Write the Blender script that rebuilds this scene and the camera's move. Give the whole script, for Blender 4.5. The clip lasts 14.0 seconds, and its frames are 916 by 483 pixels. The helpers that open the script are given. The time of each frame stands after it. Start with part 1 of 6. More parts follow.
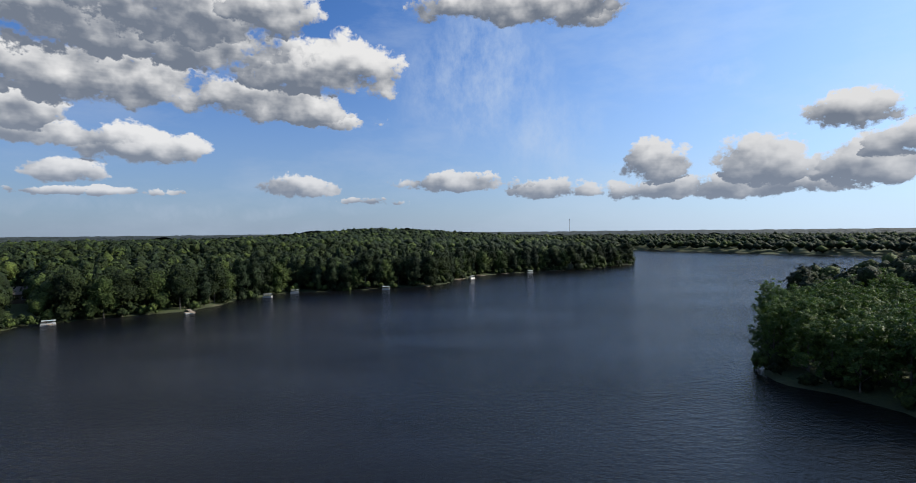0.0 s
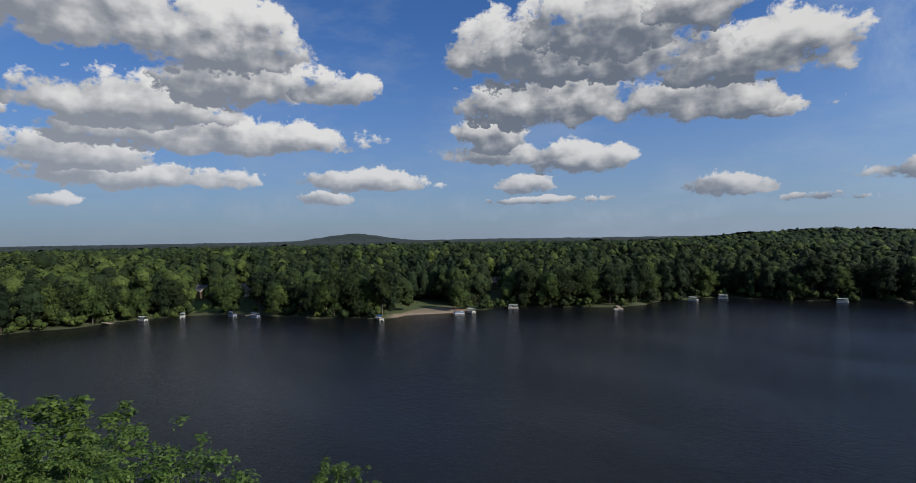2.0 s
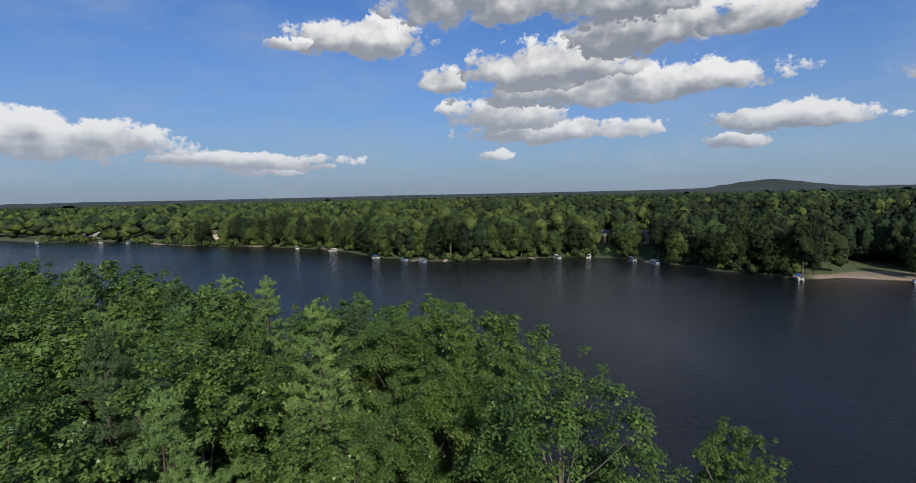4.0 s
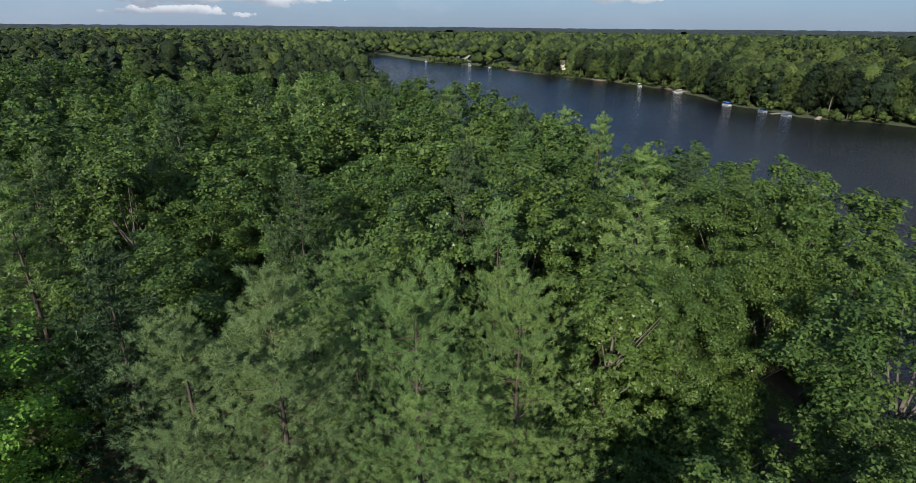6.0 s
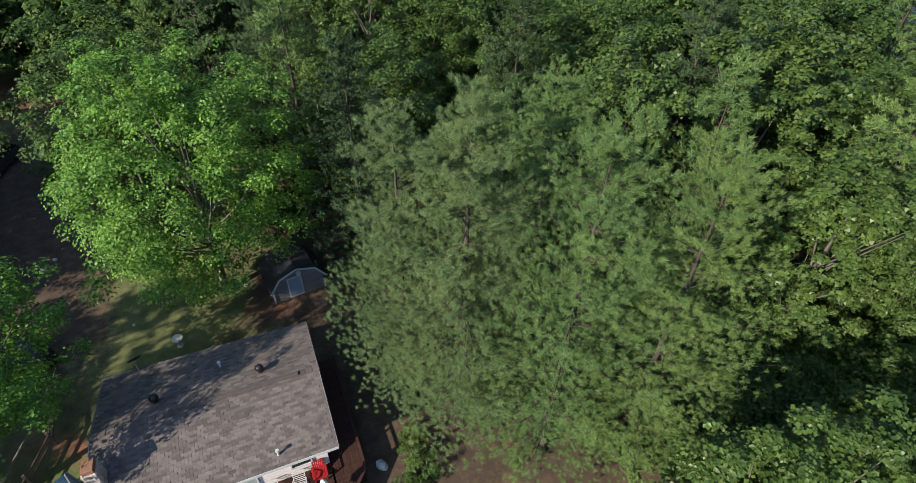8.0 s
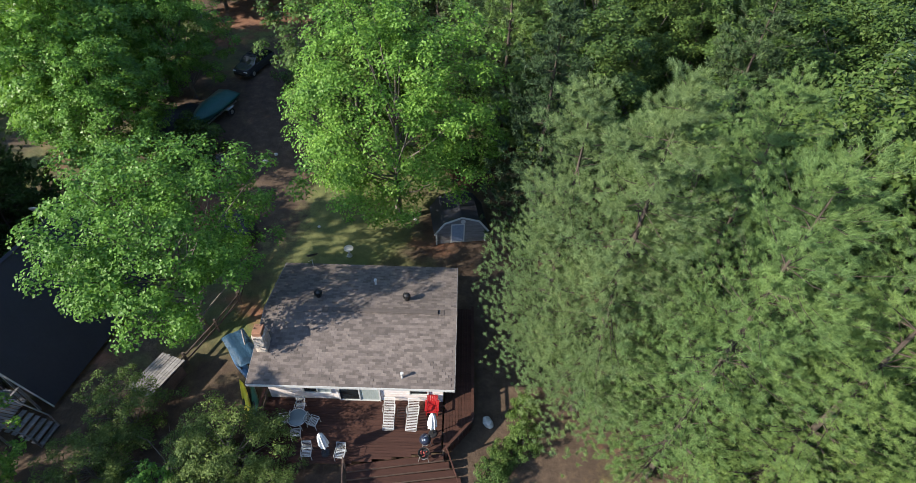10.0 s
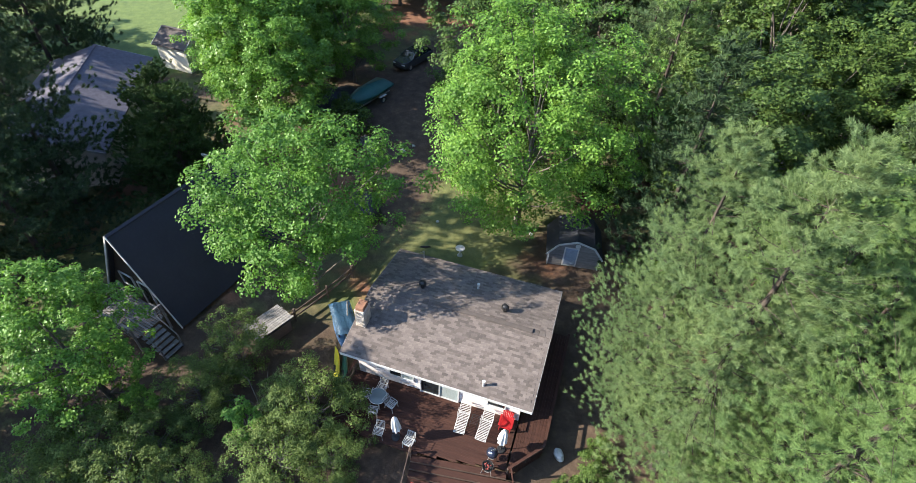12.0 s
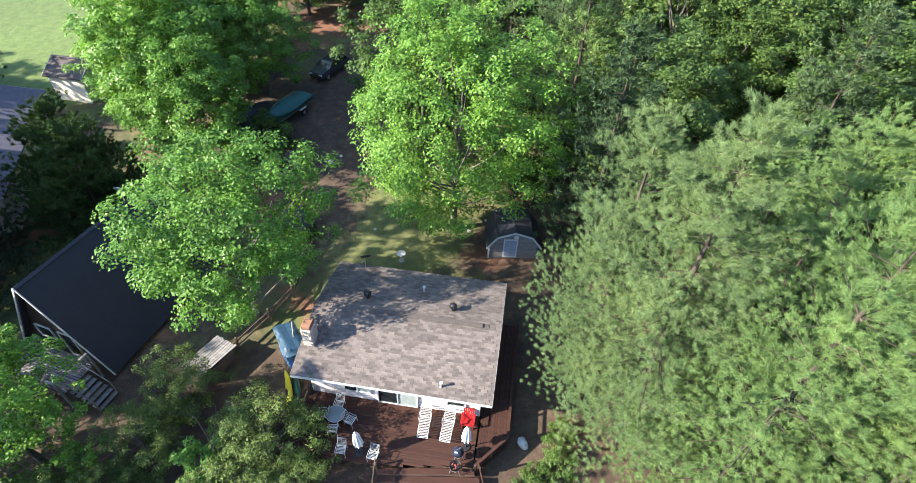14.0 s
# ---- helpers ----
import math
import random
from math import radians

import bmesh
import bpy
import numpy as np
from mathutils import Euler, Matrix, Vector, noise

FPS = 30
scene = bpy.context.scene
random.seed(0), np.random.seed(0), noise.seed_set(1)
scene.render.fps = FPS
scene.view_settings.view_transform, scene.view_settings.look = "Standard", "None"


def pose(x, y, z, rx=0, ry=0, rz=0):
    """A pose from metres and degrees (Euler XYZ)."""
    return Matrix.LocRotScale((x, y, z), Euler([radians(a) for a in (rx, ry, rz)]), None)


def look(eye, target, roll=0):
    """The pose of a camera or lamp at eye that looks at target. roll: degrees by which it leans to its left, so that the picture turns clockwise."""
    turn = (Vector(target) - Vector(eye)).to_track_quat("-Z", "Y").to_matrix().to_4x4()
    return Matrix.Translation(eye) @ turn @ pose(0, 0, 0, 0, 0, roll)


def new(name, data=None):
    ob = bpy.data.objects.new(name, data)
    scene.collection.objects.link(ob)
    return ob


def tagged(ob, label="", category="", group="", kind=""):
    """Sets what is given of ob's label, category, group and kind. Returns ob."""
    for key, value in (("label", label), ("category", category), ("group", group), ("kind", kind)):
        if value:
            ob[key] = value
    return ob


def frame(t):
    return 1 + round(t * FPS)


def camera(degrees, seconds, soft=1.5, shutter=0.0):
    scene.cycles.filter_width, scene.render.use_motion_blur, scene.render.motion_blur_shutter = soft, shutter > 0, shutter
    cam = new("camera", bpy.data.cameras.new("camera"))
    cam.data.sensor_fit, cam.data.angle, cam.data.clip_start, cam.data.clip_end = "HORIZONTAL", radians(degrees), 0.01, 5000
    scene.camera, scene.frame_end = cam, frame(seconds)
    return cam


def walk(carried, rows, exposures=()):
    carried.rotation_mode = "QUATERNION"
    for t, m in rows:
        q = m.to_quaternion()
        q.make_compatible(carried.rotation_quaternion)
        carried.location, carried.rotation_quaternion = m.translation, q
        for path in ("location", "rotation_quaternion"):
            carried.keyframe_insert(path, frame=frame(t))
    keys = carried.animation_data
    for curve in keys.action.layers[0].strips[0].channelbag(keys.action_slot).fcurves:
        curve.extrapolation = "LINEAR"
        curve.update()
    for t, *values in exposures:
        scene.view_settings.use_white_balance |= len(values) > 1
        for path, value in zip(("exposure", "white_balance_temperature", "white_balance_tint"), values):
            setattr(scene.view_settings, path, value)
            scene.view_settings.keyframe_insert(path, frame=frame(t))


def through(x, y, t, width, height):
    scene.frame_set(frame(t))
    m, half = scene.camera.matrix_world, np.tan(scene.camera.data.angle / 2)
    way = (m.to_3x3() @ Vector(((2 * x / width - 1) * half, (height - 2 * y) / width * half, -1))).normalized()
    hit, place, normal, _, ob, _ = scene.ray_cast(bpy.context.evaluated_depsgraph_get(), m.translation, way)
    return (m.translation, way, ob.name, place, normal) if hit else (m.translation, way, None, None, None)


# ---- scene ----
cam = camera(81.67, 14.0, 0.8)


def aim(turn, tilt, lean):
    """The hovering camera: degrees to the left of +y, up, and of roll."""
    return pose(0, 0, 30.5, 90 + tilt, 0, turn) @ pose(0, 0, 0, 0, 0, -lean)


PATH = [
    (0, aim(-0.00, -1.09, 0.62)),
    (0.5, aim(7.22, -0.88, 0.64)),
    (1, aim(17.29, -0.64, 0.73)),
    (1.5, aim(31.02, -0.41, 0.95)),
    (2, aim(43.71, -0.34, 0.89)),
    (2.5, aim(55.65, -0.92, 0.91)),
    (3, aim(66.46, -2.08, 0.74)),
    (3.2, aim(70.78, -2.62, 0.80)),
    (5.3, aim(107.78, -13.93, -0.01)),
    (5.5, aim(112.15, -16.13, -0.36)),
    (6, aim(120.34, -22.11, -0.50)),
    (6.5, aim(126.40, -27.70, -0.98)),
    (7, aim(132.34, -33.15, -1.35)),
    (7.5, aim(137.94, -37.90, -1.85)),
    (7.7, aim(140.34, -39.37, -2.00)),
    (9.8, aim(163.21, -43.61, -1.97)),
    (10, aim(167.09, -44.37, -2.22)),
    (10.5, aim(175.53, -44.99, -2.38)),
    (11, aim(180.08, -44.87, -2.49)),
    (11.5, aim(182.63, -43.98, -2.75)),
    (12, aim(183.86, -43.68, -3.07)),
    (12.5, aim(183.78, -43.58, -3.01)),
    (13, aim(182.50, -43.58, -2.62)),
    (13.5, aim(179.23, -43.43, -2.50)),
    (14, aim(174.97, -43.19, -2.21)),
]
EXPOSURES = [(0, 0.36), (1, 0.1), (1.5, 0.06), (3, 0.14), (5.5, 0.5), (7.5, 0.7), (10, 1.25), (11.5, 1.62), (13, 1.9), (14, 2.1)]
walk(cam, PATH, EXPOSURES)

# ---- sky and sun ----
SUN_TURN, SUN_UP = 281.0, 29.0          # degrees: turn to the left from +y, and height
sun_way = Vector((-math.sin(radians(SUN_TURN)) * math.cos(radians(SUN_UP)),
                  math.cos(radians(SUN_TURN)) * math.cos(radians(SUN_UP)), math.sin(radians(SUN_UP))))
sun_lamp = bpy.data.lights.new("sun", "SUN")
sun_lamp.energy, sun_lamp.angle, sun_lamp.color = 5.0, radians(0.53), (1.0, 0.92, 0.80)
sun = new("sun", sun_lamp)
sun.matrix_world = look((0, 0, 0), -sun_way)

world = bpy.data.worlds.new("world")
scene.world = world
world.use_nodes = True
wt = world.node_tree
wt.nodes.clear()
w_out = wt.nodes.new("ShaderNodeOutputWorld")
w_bg = wt.nodes.new("ShaderNodeBackground")
sky = wt.nodes.new("ShaderNodeTexSky")
sky.sky_type = "NISHITA"
sky.sun_disc = False
sky.sun_elevation = radians(SUN_UP)
sky.sun_rotation = radians(-SUN_TURN)
sky.air_density, sky.dust_density, sky.ozone_density = 1.0, 0.6, 1.5
# cumulus banks: turn, height, half width and half depth, in degrees
CLOUDS_AHEAD = [(-7.5, 22.7, 11.8, 2.6), (-14.1, 21.6, 4.7, 2.3), (16.7, 4.6, 4.6, 1.3), (-0.4, 5.1, 6.9, 1.5), (-9.8, 4.2, 5.5, 1.3), (9.0, 3.2, 3.4, 0.6), (-20.1, 6.6, 3.9, 2.6), (-30.1, 6.0, 4.0, 3.0), (-27.7, 4.0, 12.9, 1.6), (-36.7, 9.7, 4.3, 2.1), (-38.3, 5.3, 4.7, 2.8), (-40.3, 6.8, 2.6, 2.0)]
CLOUDS_MIDDLE = [(27.5, 18.8, 11.0, 5.2), (36.6, 18.6, 8.1, 5.0), (26.5, 20.7, 8.8, 4.7), (18.5, 21.3, 4.8, 3.1), (15.0, 16.3, 9.9, 3.9), (33.5, 14.0, 10.7, 3.8), (40.5, 10.7, 4.3, 2.8), (39.9, 8.9, 6.8, 1.9), (31.1, 7.9, 5.7, 2.4), (14.5, 11.7, 5.8, 1.5), (36.2, 5.6, 3.1, 1.5), (35.0, 3.9, 7.5, 0.6), (19.8, 13.0, 9.1, 3.1)]
CLOUDS_LEFT = [(79.9, 20.2, 14.3, 5.4), (67.7, 19.7, 8.2, 5.0), (65.2, 15.8, 6.9, 4.4), (56.0, 15.2, 4.0, 2.2), (74.6, 12.6, 9.2, 3.1), (67.8, 10.2, 15.1, 2.5), (80.1, 8.0, 7.1, 2.4), (75.3, 6.0, 11.1, 1.8), (53.6, 6.1, 6.9, 1.6), (57.3, 4.2, 4.3, 0.9), (86.4, 11.3, 2.8, 1.8), (95.0, 15.6, 7.2, 2.6), (102.6, 14.9, 2.4, 0.9), (104.5, 2.8, 5.1, 0.9), (99.1, 2.9, 2.7, 0.6)]
CLOUDS_BEHIND = [(131.2, 5.5, 14.4, 3.0), (121.9, 5.0, 9.8, 2.5), (148.2, 4.2, 5.9, 3.8), (106.6, 3.5, 13.1, 1.1), (142.7, 2.3, 10.9, 1.0), (78.1, 6.2, 6.1, 1.5), (81.4, 3.7, 2.0, 0.9), (146.8, 1.0, 6.6, 0.6)]
CLOUDS_BEHIND += [(168, 9, 12, 4), (-160, 12, 15, 5), (-120, 8, 14, 5), (-75, 20, 9, 4), (-60, 6, 10, 3), (150, 32, 14, 7), (60, 42, 14, 8), (-110, 45, 18, 8)]


def sky_nodes():
    n, l = wt.nodes, wt.links

    def num(how, a, b=0.0, clamp=False):
        x = n.new("ShaderNodeMath")
        x.operation, x.use_clamp = how, clamp
        for socket, value in zip(x.inputs, (a, b)):
            if isinstance(value, (int, float)):
                socket.default_value = value
            else:
                l.new(value, socket)
        return x.outputs[0]

    def blend(fac, a, b):
        x = n.new("ShaderNodeMix")
        x.data_type = "RGBA"
        for socket, value in ((x.inputs["Factor"], fac), (x.inputs[6], a), (x.inputs[7], b)):
            if isinstance(value, (int, float)):
                socket.default_value = value
            elif isinstance(value, tuple):
                socket.default_value = (*value, 1)
            else:
                l.new(value, socket)
        return x.outputs[2]

    tc = n.new("ShaderNodeTexCoord")
    toward_sun = n.new("ShaderNodeVectorMath")
    toward_sun.operation = "DOT_PRODUCT"
    l.new(tc.outputs["Generated"], toward_sun.inputs[0])
    toward_sun.inputs[1].default_value = sun_way
    sep = n.new("ShaderNodeSeparateXYZ")
    l.new(tc.outputs["Generated"], sep.inputs[0])
    az = num("MULTIPLY", num("ARCTAN2", num("MULTIPLY", sep.outputs["X"], -1.0), sep.outputs["Y"]), 57.2958)
    el = num("MULTIPLY", num("ARCSINE", sep.outputs["Z"]), 57.2958)
    point = n.new("ShaderNodeCombineXYZ")
    l.new(az, point.inputs["X"])
    l.new(el, point.inputs["Y"])

    def vec(how, a, *rest):
        x = n.new("ShaderNodeVectorMath")
        x.operation = how
        for socket, value in zip(x.inputs, (a, *rest)):
            if isinstance(value, tuple):
                socket.default_value = value
            else:
                l.new(value, socket)
        return x

    def fbm(at_, scale, stretch, detail, rough):
        x = n.new("ShaderNodeTexNoise")
        x.inputs["Scale"].default_value, x.inputs["Detail"].default_value, x.inputs["Roughness"].default_value = scale, detail, rough
        l.new(vec("MULTIPLY", at_, stretch).outputs[0], x.inputs["Vector"])
        return x

    def billow(at_):
        """Cauliflower heads: round cells in three sizes, warped."""
        wob = vec("MULTIPLY_ADD", fbm(at_, 0.7, (1, 1.1, 1), 4, 0.55).outputs["Color"], (1.3, 1.0, 0), at_).outputs[0]
        cell = n.new("ShaderNodeTexVoronoi")
        cell.feature = "SMOOTH_F1"
        cell.inputs["Scale"].default_value, cell.inputs["Smoothness"].default_value = 0.34, 0.45
        cell.inputs["Detail"].default_value, cell.inputs["Roughness"].default_value, cell.inputs["Lacunarity"].default_value = 2.0, 0.42, 2.3
        l.new(vec("MULTIPLY", wob, (1, 1.25, 0)).outputs[0], cell.inputs["Vector"])
        return num("SUBTRACT", 0.5, cell.outputs["Distance"])

    def heap_of(at_):
        soft = num("SUBTRACT", fbm(at_, 0.22, (1, 1.2, 1), 5, 0.5).outputs["Fac"], 0.47)
        return num("ADD", num("MULTIPLY", soft, 1.25), num("MULTIPLY", billow(at_), 0.75))

    here_p = point.outputs[0]
    sunward = vec("ADD", here_p, (-1.0, 1.4, 0.0)).outputs[0]
    rough_here = heap_of(here_p)
    relief = num("MULTIPLY", num("SUBTRACT", rough_here, heap_of(sunward)), 0.75)
    warp = fbm(here_p, 0.16, (1, 1.2, 1), 2, 0.5)
    shift = vec("MULTIPLY_ADD", warp.outputs["Color"], (4.0, 1.2, 0), (-2.0, -0.6, 0)).outputs[0]
    p = vec("ADD", here_p, shift).outputs[0]
    streak = num("MULTIPLY", num("SUBTRACT", fbm(here_p, 0.30, (0.35, 2.6, 1), 4, 0.55).outputs["Fac"], 0.5), 0.55)
    base_lit = num("ADD", num("ADD", relief, streak), 0.40)
    fray = num("SUBTRACT", fbm(here_p, 0.75, (1, 1.2, 1), 5, 0.6).outputs["Fac"], 0.5)
    fray = num("ADD", fray, num("MULTIPLY", num("SUBTRACT", fbm(here_p, 2.1, (1, 1.2, 1), 4, 0.6).outputs["Fac"], 0.5), 0.55))
    fray = num("ADD", fray, num("MULTIPLY", num("SUBTRACT", rough_here, 0.1), 0.30))
    cover, lit = None, None
    banks = CLOUDS_AHEAD + CLOUDS_MIDDLE + CLOUDS_LEFT + CLOUDS_BEHIND
    for az_, el_, a_, b_ in sorted(banks, key=lambda q: q[1] - q[3] * 0.5):
        q = vec("MULTIPLY_ADD", p, (1 / a_, 1 / b_, 0), (-az_ / a_, -el_ / b_, 0)).outputs[0]
        # flat bases: the lower half is squeezed
        r = vec("MAXIMUM", q, vec("MULTIPLY", q, (1, -1.6, 1)).outputs[0]).outputs[0]
        edge = num("ADD", num("MULTIPLY", fray, 0.9 + 1.2 / b_), rough_here)
        d = num("SUBTRACT", num("ADD", edge, 1.34), vec("DOT_PRODUCT", r, r).outputs["Value"])
        here = num("MULTIPLY", d, 3.0, True)
        top = num("ADD", base_lit, vec("DOT_PRODUCT", q, (-0.2, 0.85, 0)).outputs["Value"], True)
        if cover is None:
            cover, lit = here, top
            continue
        m_ = n.new("ShaderNodeMix")
        l.new(num("ADD", num("MULTIPLY", d, 5.0), 1.0, True), m_.inputs["Factor"])
        l.new(lit, m_.inputs[2])
        l.new(top, m_.inputs[3])
        cover, lit = num("MAXIMUM", cover, here), m_.outputs[0]
    lit = num("ADD", num("MULTIPLY", num("TANH", num("MULTIPLY", num("SUBTRACT", lit, 0.5), 2.0)), 0.60), 0.5, True)
    # thin edges are bright, and clouds that face the sun show little of their shaded side
    rim = num("MULTIPLY", num("SUBTRACT", 1.0, cover), 0.10)
    face = num("MINIMUM", num("MAXIMUM", num("ADD", num("MULTIPLY", toward_sun.outputs["Value"], 0.35), 1.10), 0.75), 1.0)
    lit = num("SUBTRACT", 1.0, num("MULTIPLY", num("SUBTRACT", num("SUBTRACT", 1.0, lit), rim, True), face), True)
    white = blend(lit, CLOUD_DARK, CLOUD_LIT)
    # far banks fade into the air
    fade = num("POWER", num("SUBTRACT", 1.0, num("DIVIDE", num("ABSOLUTE", el), 14.0), True), 1.5)
    white = blend(num("MULTIPLY", fade, 0.5), white, HAZE)
    # thin high veil
    veil = n.new("ShaderNodeTexNoise")
    veil.inputs["Scale"].default_value, veil.inputs["Detail"].default_value, veil.inputs["Roughness"].default_value = 0.055, 6.0, 0.62
    vm = n.new("ShaderNodeVectorMath")
    vm.operation = "MULTIPLY"
    vm.inputs[1].default_value = (1.0, 2.6, 1)
    l.new(point.outputs[0], vm.inputs[0])
    l.new(vm.outputs[0], veil.inputs["Vector"])
    thin = num("MULTIPLY", num("MULTIPLY", num("SUBTRACT", veil.outputs["Fac"], 0.46), 4.0, True), 0.34)
    wisp_p = vec("ADD", here_p, vec("MULTIPLY_ADD", fbm(here_p, 0.12, (1, 1, 1), 5, 0.6).outputs["Color"], (9.0, 7.0, 0), (-4.5, -3.5, 0)).outputs[0]).outputs[0]
    fibre = num("MULTIPLY", num("SUBTRACT", fbm(here_p, 0.22, (1.3, 0.8, 1), 6, 0.68).outputs["Fac"], 0.36), 3.4, True)
    for az_, el_, a_, b_, k_ in ((-2.5, 16.0, 10.0, 9.0, 0.62), (-9.0, 10.0, 7.0, 5.5, 0.5), (-27.0, 15.0, 4.0, 1.2, 0.45), (62.0, 3.4, 26.0, 1.6, 0.5), (118.0, 3.0, 30.0, 1.6, 0.5), (28.0, 2.6, 22.0, 1.2, 0.4)):
        q = vec("MULTIPLY_ADD", wisp_p, (1 / a_, 1 / b_, 0), (-az_ / a_, -el_ / b_, 0)).outputs[0]
        film_ = num("MULTIPLY", num("SUBTRACT", 1.0, vec("DOT_PRODUCT", q, q).outputs["Value"], True), k_)
        thin = num("MAXIMUM", thin, num("MULTIPLY", film_, fibre))
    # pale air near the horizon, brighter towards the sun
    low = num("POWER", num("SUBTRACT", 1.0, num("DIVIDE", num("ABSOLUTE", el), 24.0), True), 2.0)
    blue = n.new("ShaderNodeMix")
    blue.data_type, blue.blend_type = "RGBA", "MULTIPLY"
    blue.inputs["Factor"].default_value = 1.0
    l.new(sky.outputs["Color"], blue.inputs[6])
    blue.inputs[7].default_value = SKY_GAIN
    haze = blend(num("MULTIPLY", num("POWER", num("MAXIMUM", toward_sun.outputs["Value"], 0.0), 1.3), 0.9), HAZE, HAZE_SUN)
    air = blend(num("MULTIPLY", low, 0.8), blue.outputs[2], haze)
    air = blend(thin, air, VEIL)
    glow = num("MULTIPLY", num("POWER", num("MAXIMUM", toward_sun.outputs["Value"], 0.0), 2.2), 0.75)
    air = blend(glow, air, GLOW)
    # the whole sky is brighter on the sun's side
    side = n.new("ShaderNodeVectorMath")
    side.operation = "SCALE"
    l.new(air, side.inputs[0])
    l.new(num("ADD", num("MULTIPLY", toward_sun.outputs["Value"], 0.27), 1.0), side.inputs["Scale"])
    bank = n.new("ShaderNodeVectorMath")
    bank.operation = "SCALE"
    l.new(white, bank.inputs[0])
    l.new(num("ADD", num("MULTIPLY", toward_sun.outputs["Value"], -0.12), 1.0), bank.inputs["Scale"])
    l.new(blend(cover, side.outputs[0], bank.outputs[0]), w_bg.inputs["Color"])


CLOUD_DARK, CLOUD_LIT = (0.15, 0.185, 0.25), (0.93, 0.925, 0.92)
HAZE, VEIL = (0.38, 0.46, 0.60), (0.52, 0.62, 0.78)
GLOW = (0.58, 0.82, 1.10)
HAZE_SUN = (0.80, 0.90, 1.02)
SKY_GAIN = (0.052, 0.090, 0.150, 1)
sky_nodes()
w_bg.inputs["Strength"].default_value = 0.72
wt.links.new(w_bg.outputs["Background"], w_out.inputs["Surface"])

# ---- small tools ----
rng = np.random.default_rng(7)


def material(name, base=(0.5, 0.5, 0.5), rough=0.8, metal=0.0):
    m = bpy.data.materials.new(name)
    m.use_nodes = True
    b = m.node_tree.nodes["Principled BSDF"]
    b.inputs["Base Color"].default_value = (*base, 1)
    b.inputs["Roughness"].default_value = rough
    b.inputs["Metallic"].default_value = metal
    return m


def node(m, kind, **values):
    n = m.node_tree.nodes.new(kind)
    for key, value in values.items():
        n.inputs[key.replace("_", " ")].default_value = value
    return n


def link(m, a, b):
    m.node_tree.links.new(a, b)


def coords(m, scale=(1, 1, 1), space="Object"):
    t = m.node_tree.nodes.new("ShaderNodeTexCoord")
    p = m.node_tree.nodes.new("ShaderNodeMapping")
    p.inputs["Scale"].default_value = scale
    link(m, t.outputs[space], p.inputs["Vector"])
    return p.outputs["Vector"]


def world_coords(m, scale=(1, 1, 1)):
    t = m.node_tree.nodes.new("ShaderNodeNewGeometry")
    p = m.node_tree.nodes.new("ShaderNodeMapping")
    p.inputs["Scale"].default_value = scale
    link(m, t.outputs["Position"], p.inputs["Vector"])
    return p.outputs["Vector"]


def noise_of(m, vector, scale, detail=4.0, rough=0.6):
    n = node(m, "ShaderNodeTexNoise", Scale=scale, Detail=detail, Roughness=rough)
    if vector is not None:
        link(m, vector, n.inputs["Vector"])
    return n.outputs["Fac"]


def ramp(m, fac, stops):
    r = m.node_tree.nodes.new("ShaderNodeValToRGB")
    e = r.color_ramp.elements
    while len(e) < len(stops):
        e.new(0.5)
    for k, (at, c) in zip(e, stops):
        k.position, k.color = at, (*c, 1)
    link(m, fac, r.inputs["Fac"])
    return r.outputs["Color"]


def mix(m, fac, a, b, how="MIX"):
    x = m.node_tree.nodes.new("ShaderNodeMix")
    x.data_type, x.blend_type = "RGBA", how
    for socket, value in ((x.inputs["Factor"], fac), (x.inputs[6], a), (x.inputs[7], b)):
        if isinstance(value, (int, float)):
            socket.default_value = value
        elif isinstance(value, tuple):
            socket.default_value = (*value, 1)
        else:
            link(m, value, socket)
    return x.outputs[2]


def math_node(m, how, a, b=0.0, clamp=False):
    x = m.node_tree.nodes.new("ShaderNodeMath")
    x.operation, x.use_clamp = how, clamp
    for socket, value in zip(x.inputs, (a, b)):
        if isinstance(value, (int, float)):
            socket.default_value = value
        else:
            link(m, value, socket)
    return x.outputs[0]


def paint(m, color):
    link(m, color, m.node_tree.nodes["Principled BSDF"].inputs["Base Color"])


def bump(m, height, strength=0.4, distance=0.02):
    b = node(m, "ShaderNodeBump", Strength=strength, Distance=distance)
    link(m, height, b.inputs["Height"])
    link(m, b.outputs["Normal"], m.node_tree.nodes["Principled BSDF"].inputs["Normal"])


def mesh_of(name, verts, faces, mat, smooth=False):
    me = bpy.data.meshes.new(name)
    v = np.asarray(verts, dtype=np.float32).reshape(-1, 3)
    f = np.asarray(faces, dtype=np.int32)
    k = f.shape[1]
    me.vertices.add(len(v))
    me.vertices.foreach_set("co", v.ravel())
    me.loops.add(f.size)
    me.loops.foreach_set("vertex_index", f.ravel())
    me.polygons.add(len(f))
    me.polygons.foreach_set("loop_start", np.arange(0, f.size, k, dtype=np.int32))
    me.polygons.foreach_set("loop_total", np.full(len(f), k, dtype=np.int32))
    me.polygons.foreach_set("use_smooth", np.full(len(f), smooth))
    if mat:
        me.materials.append(mat)
    me.update()
    me.validate()
    return me


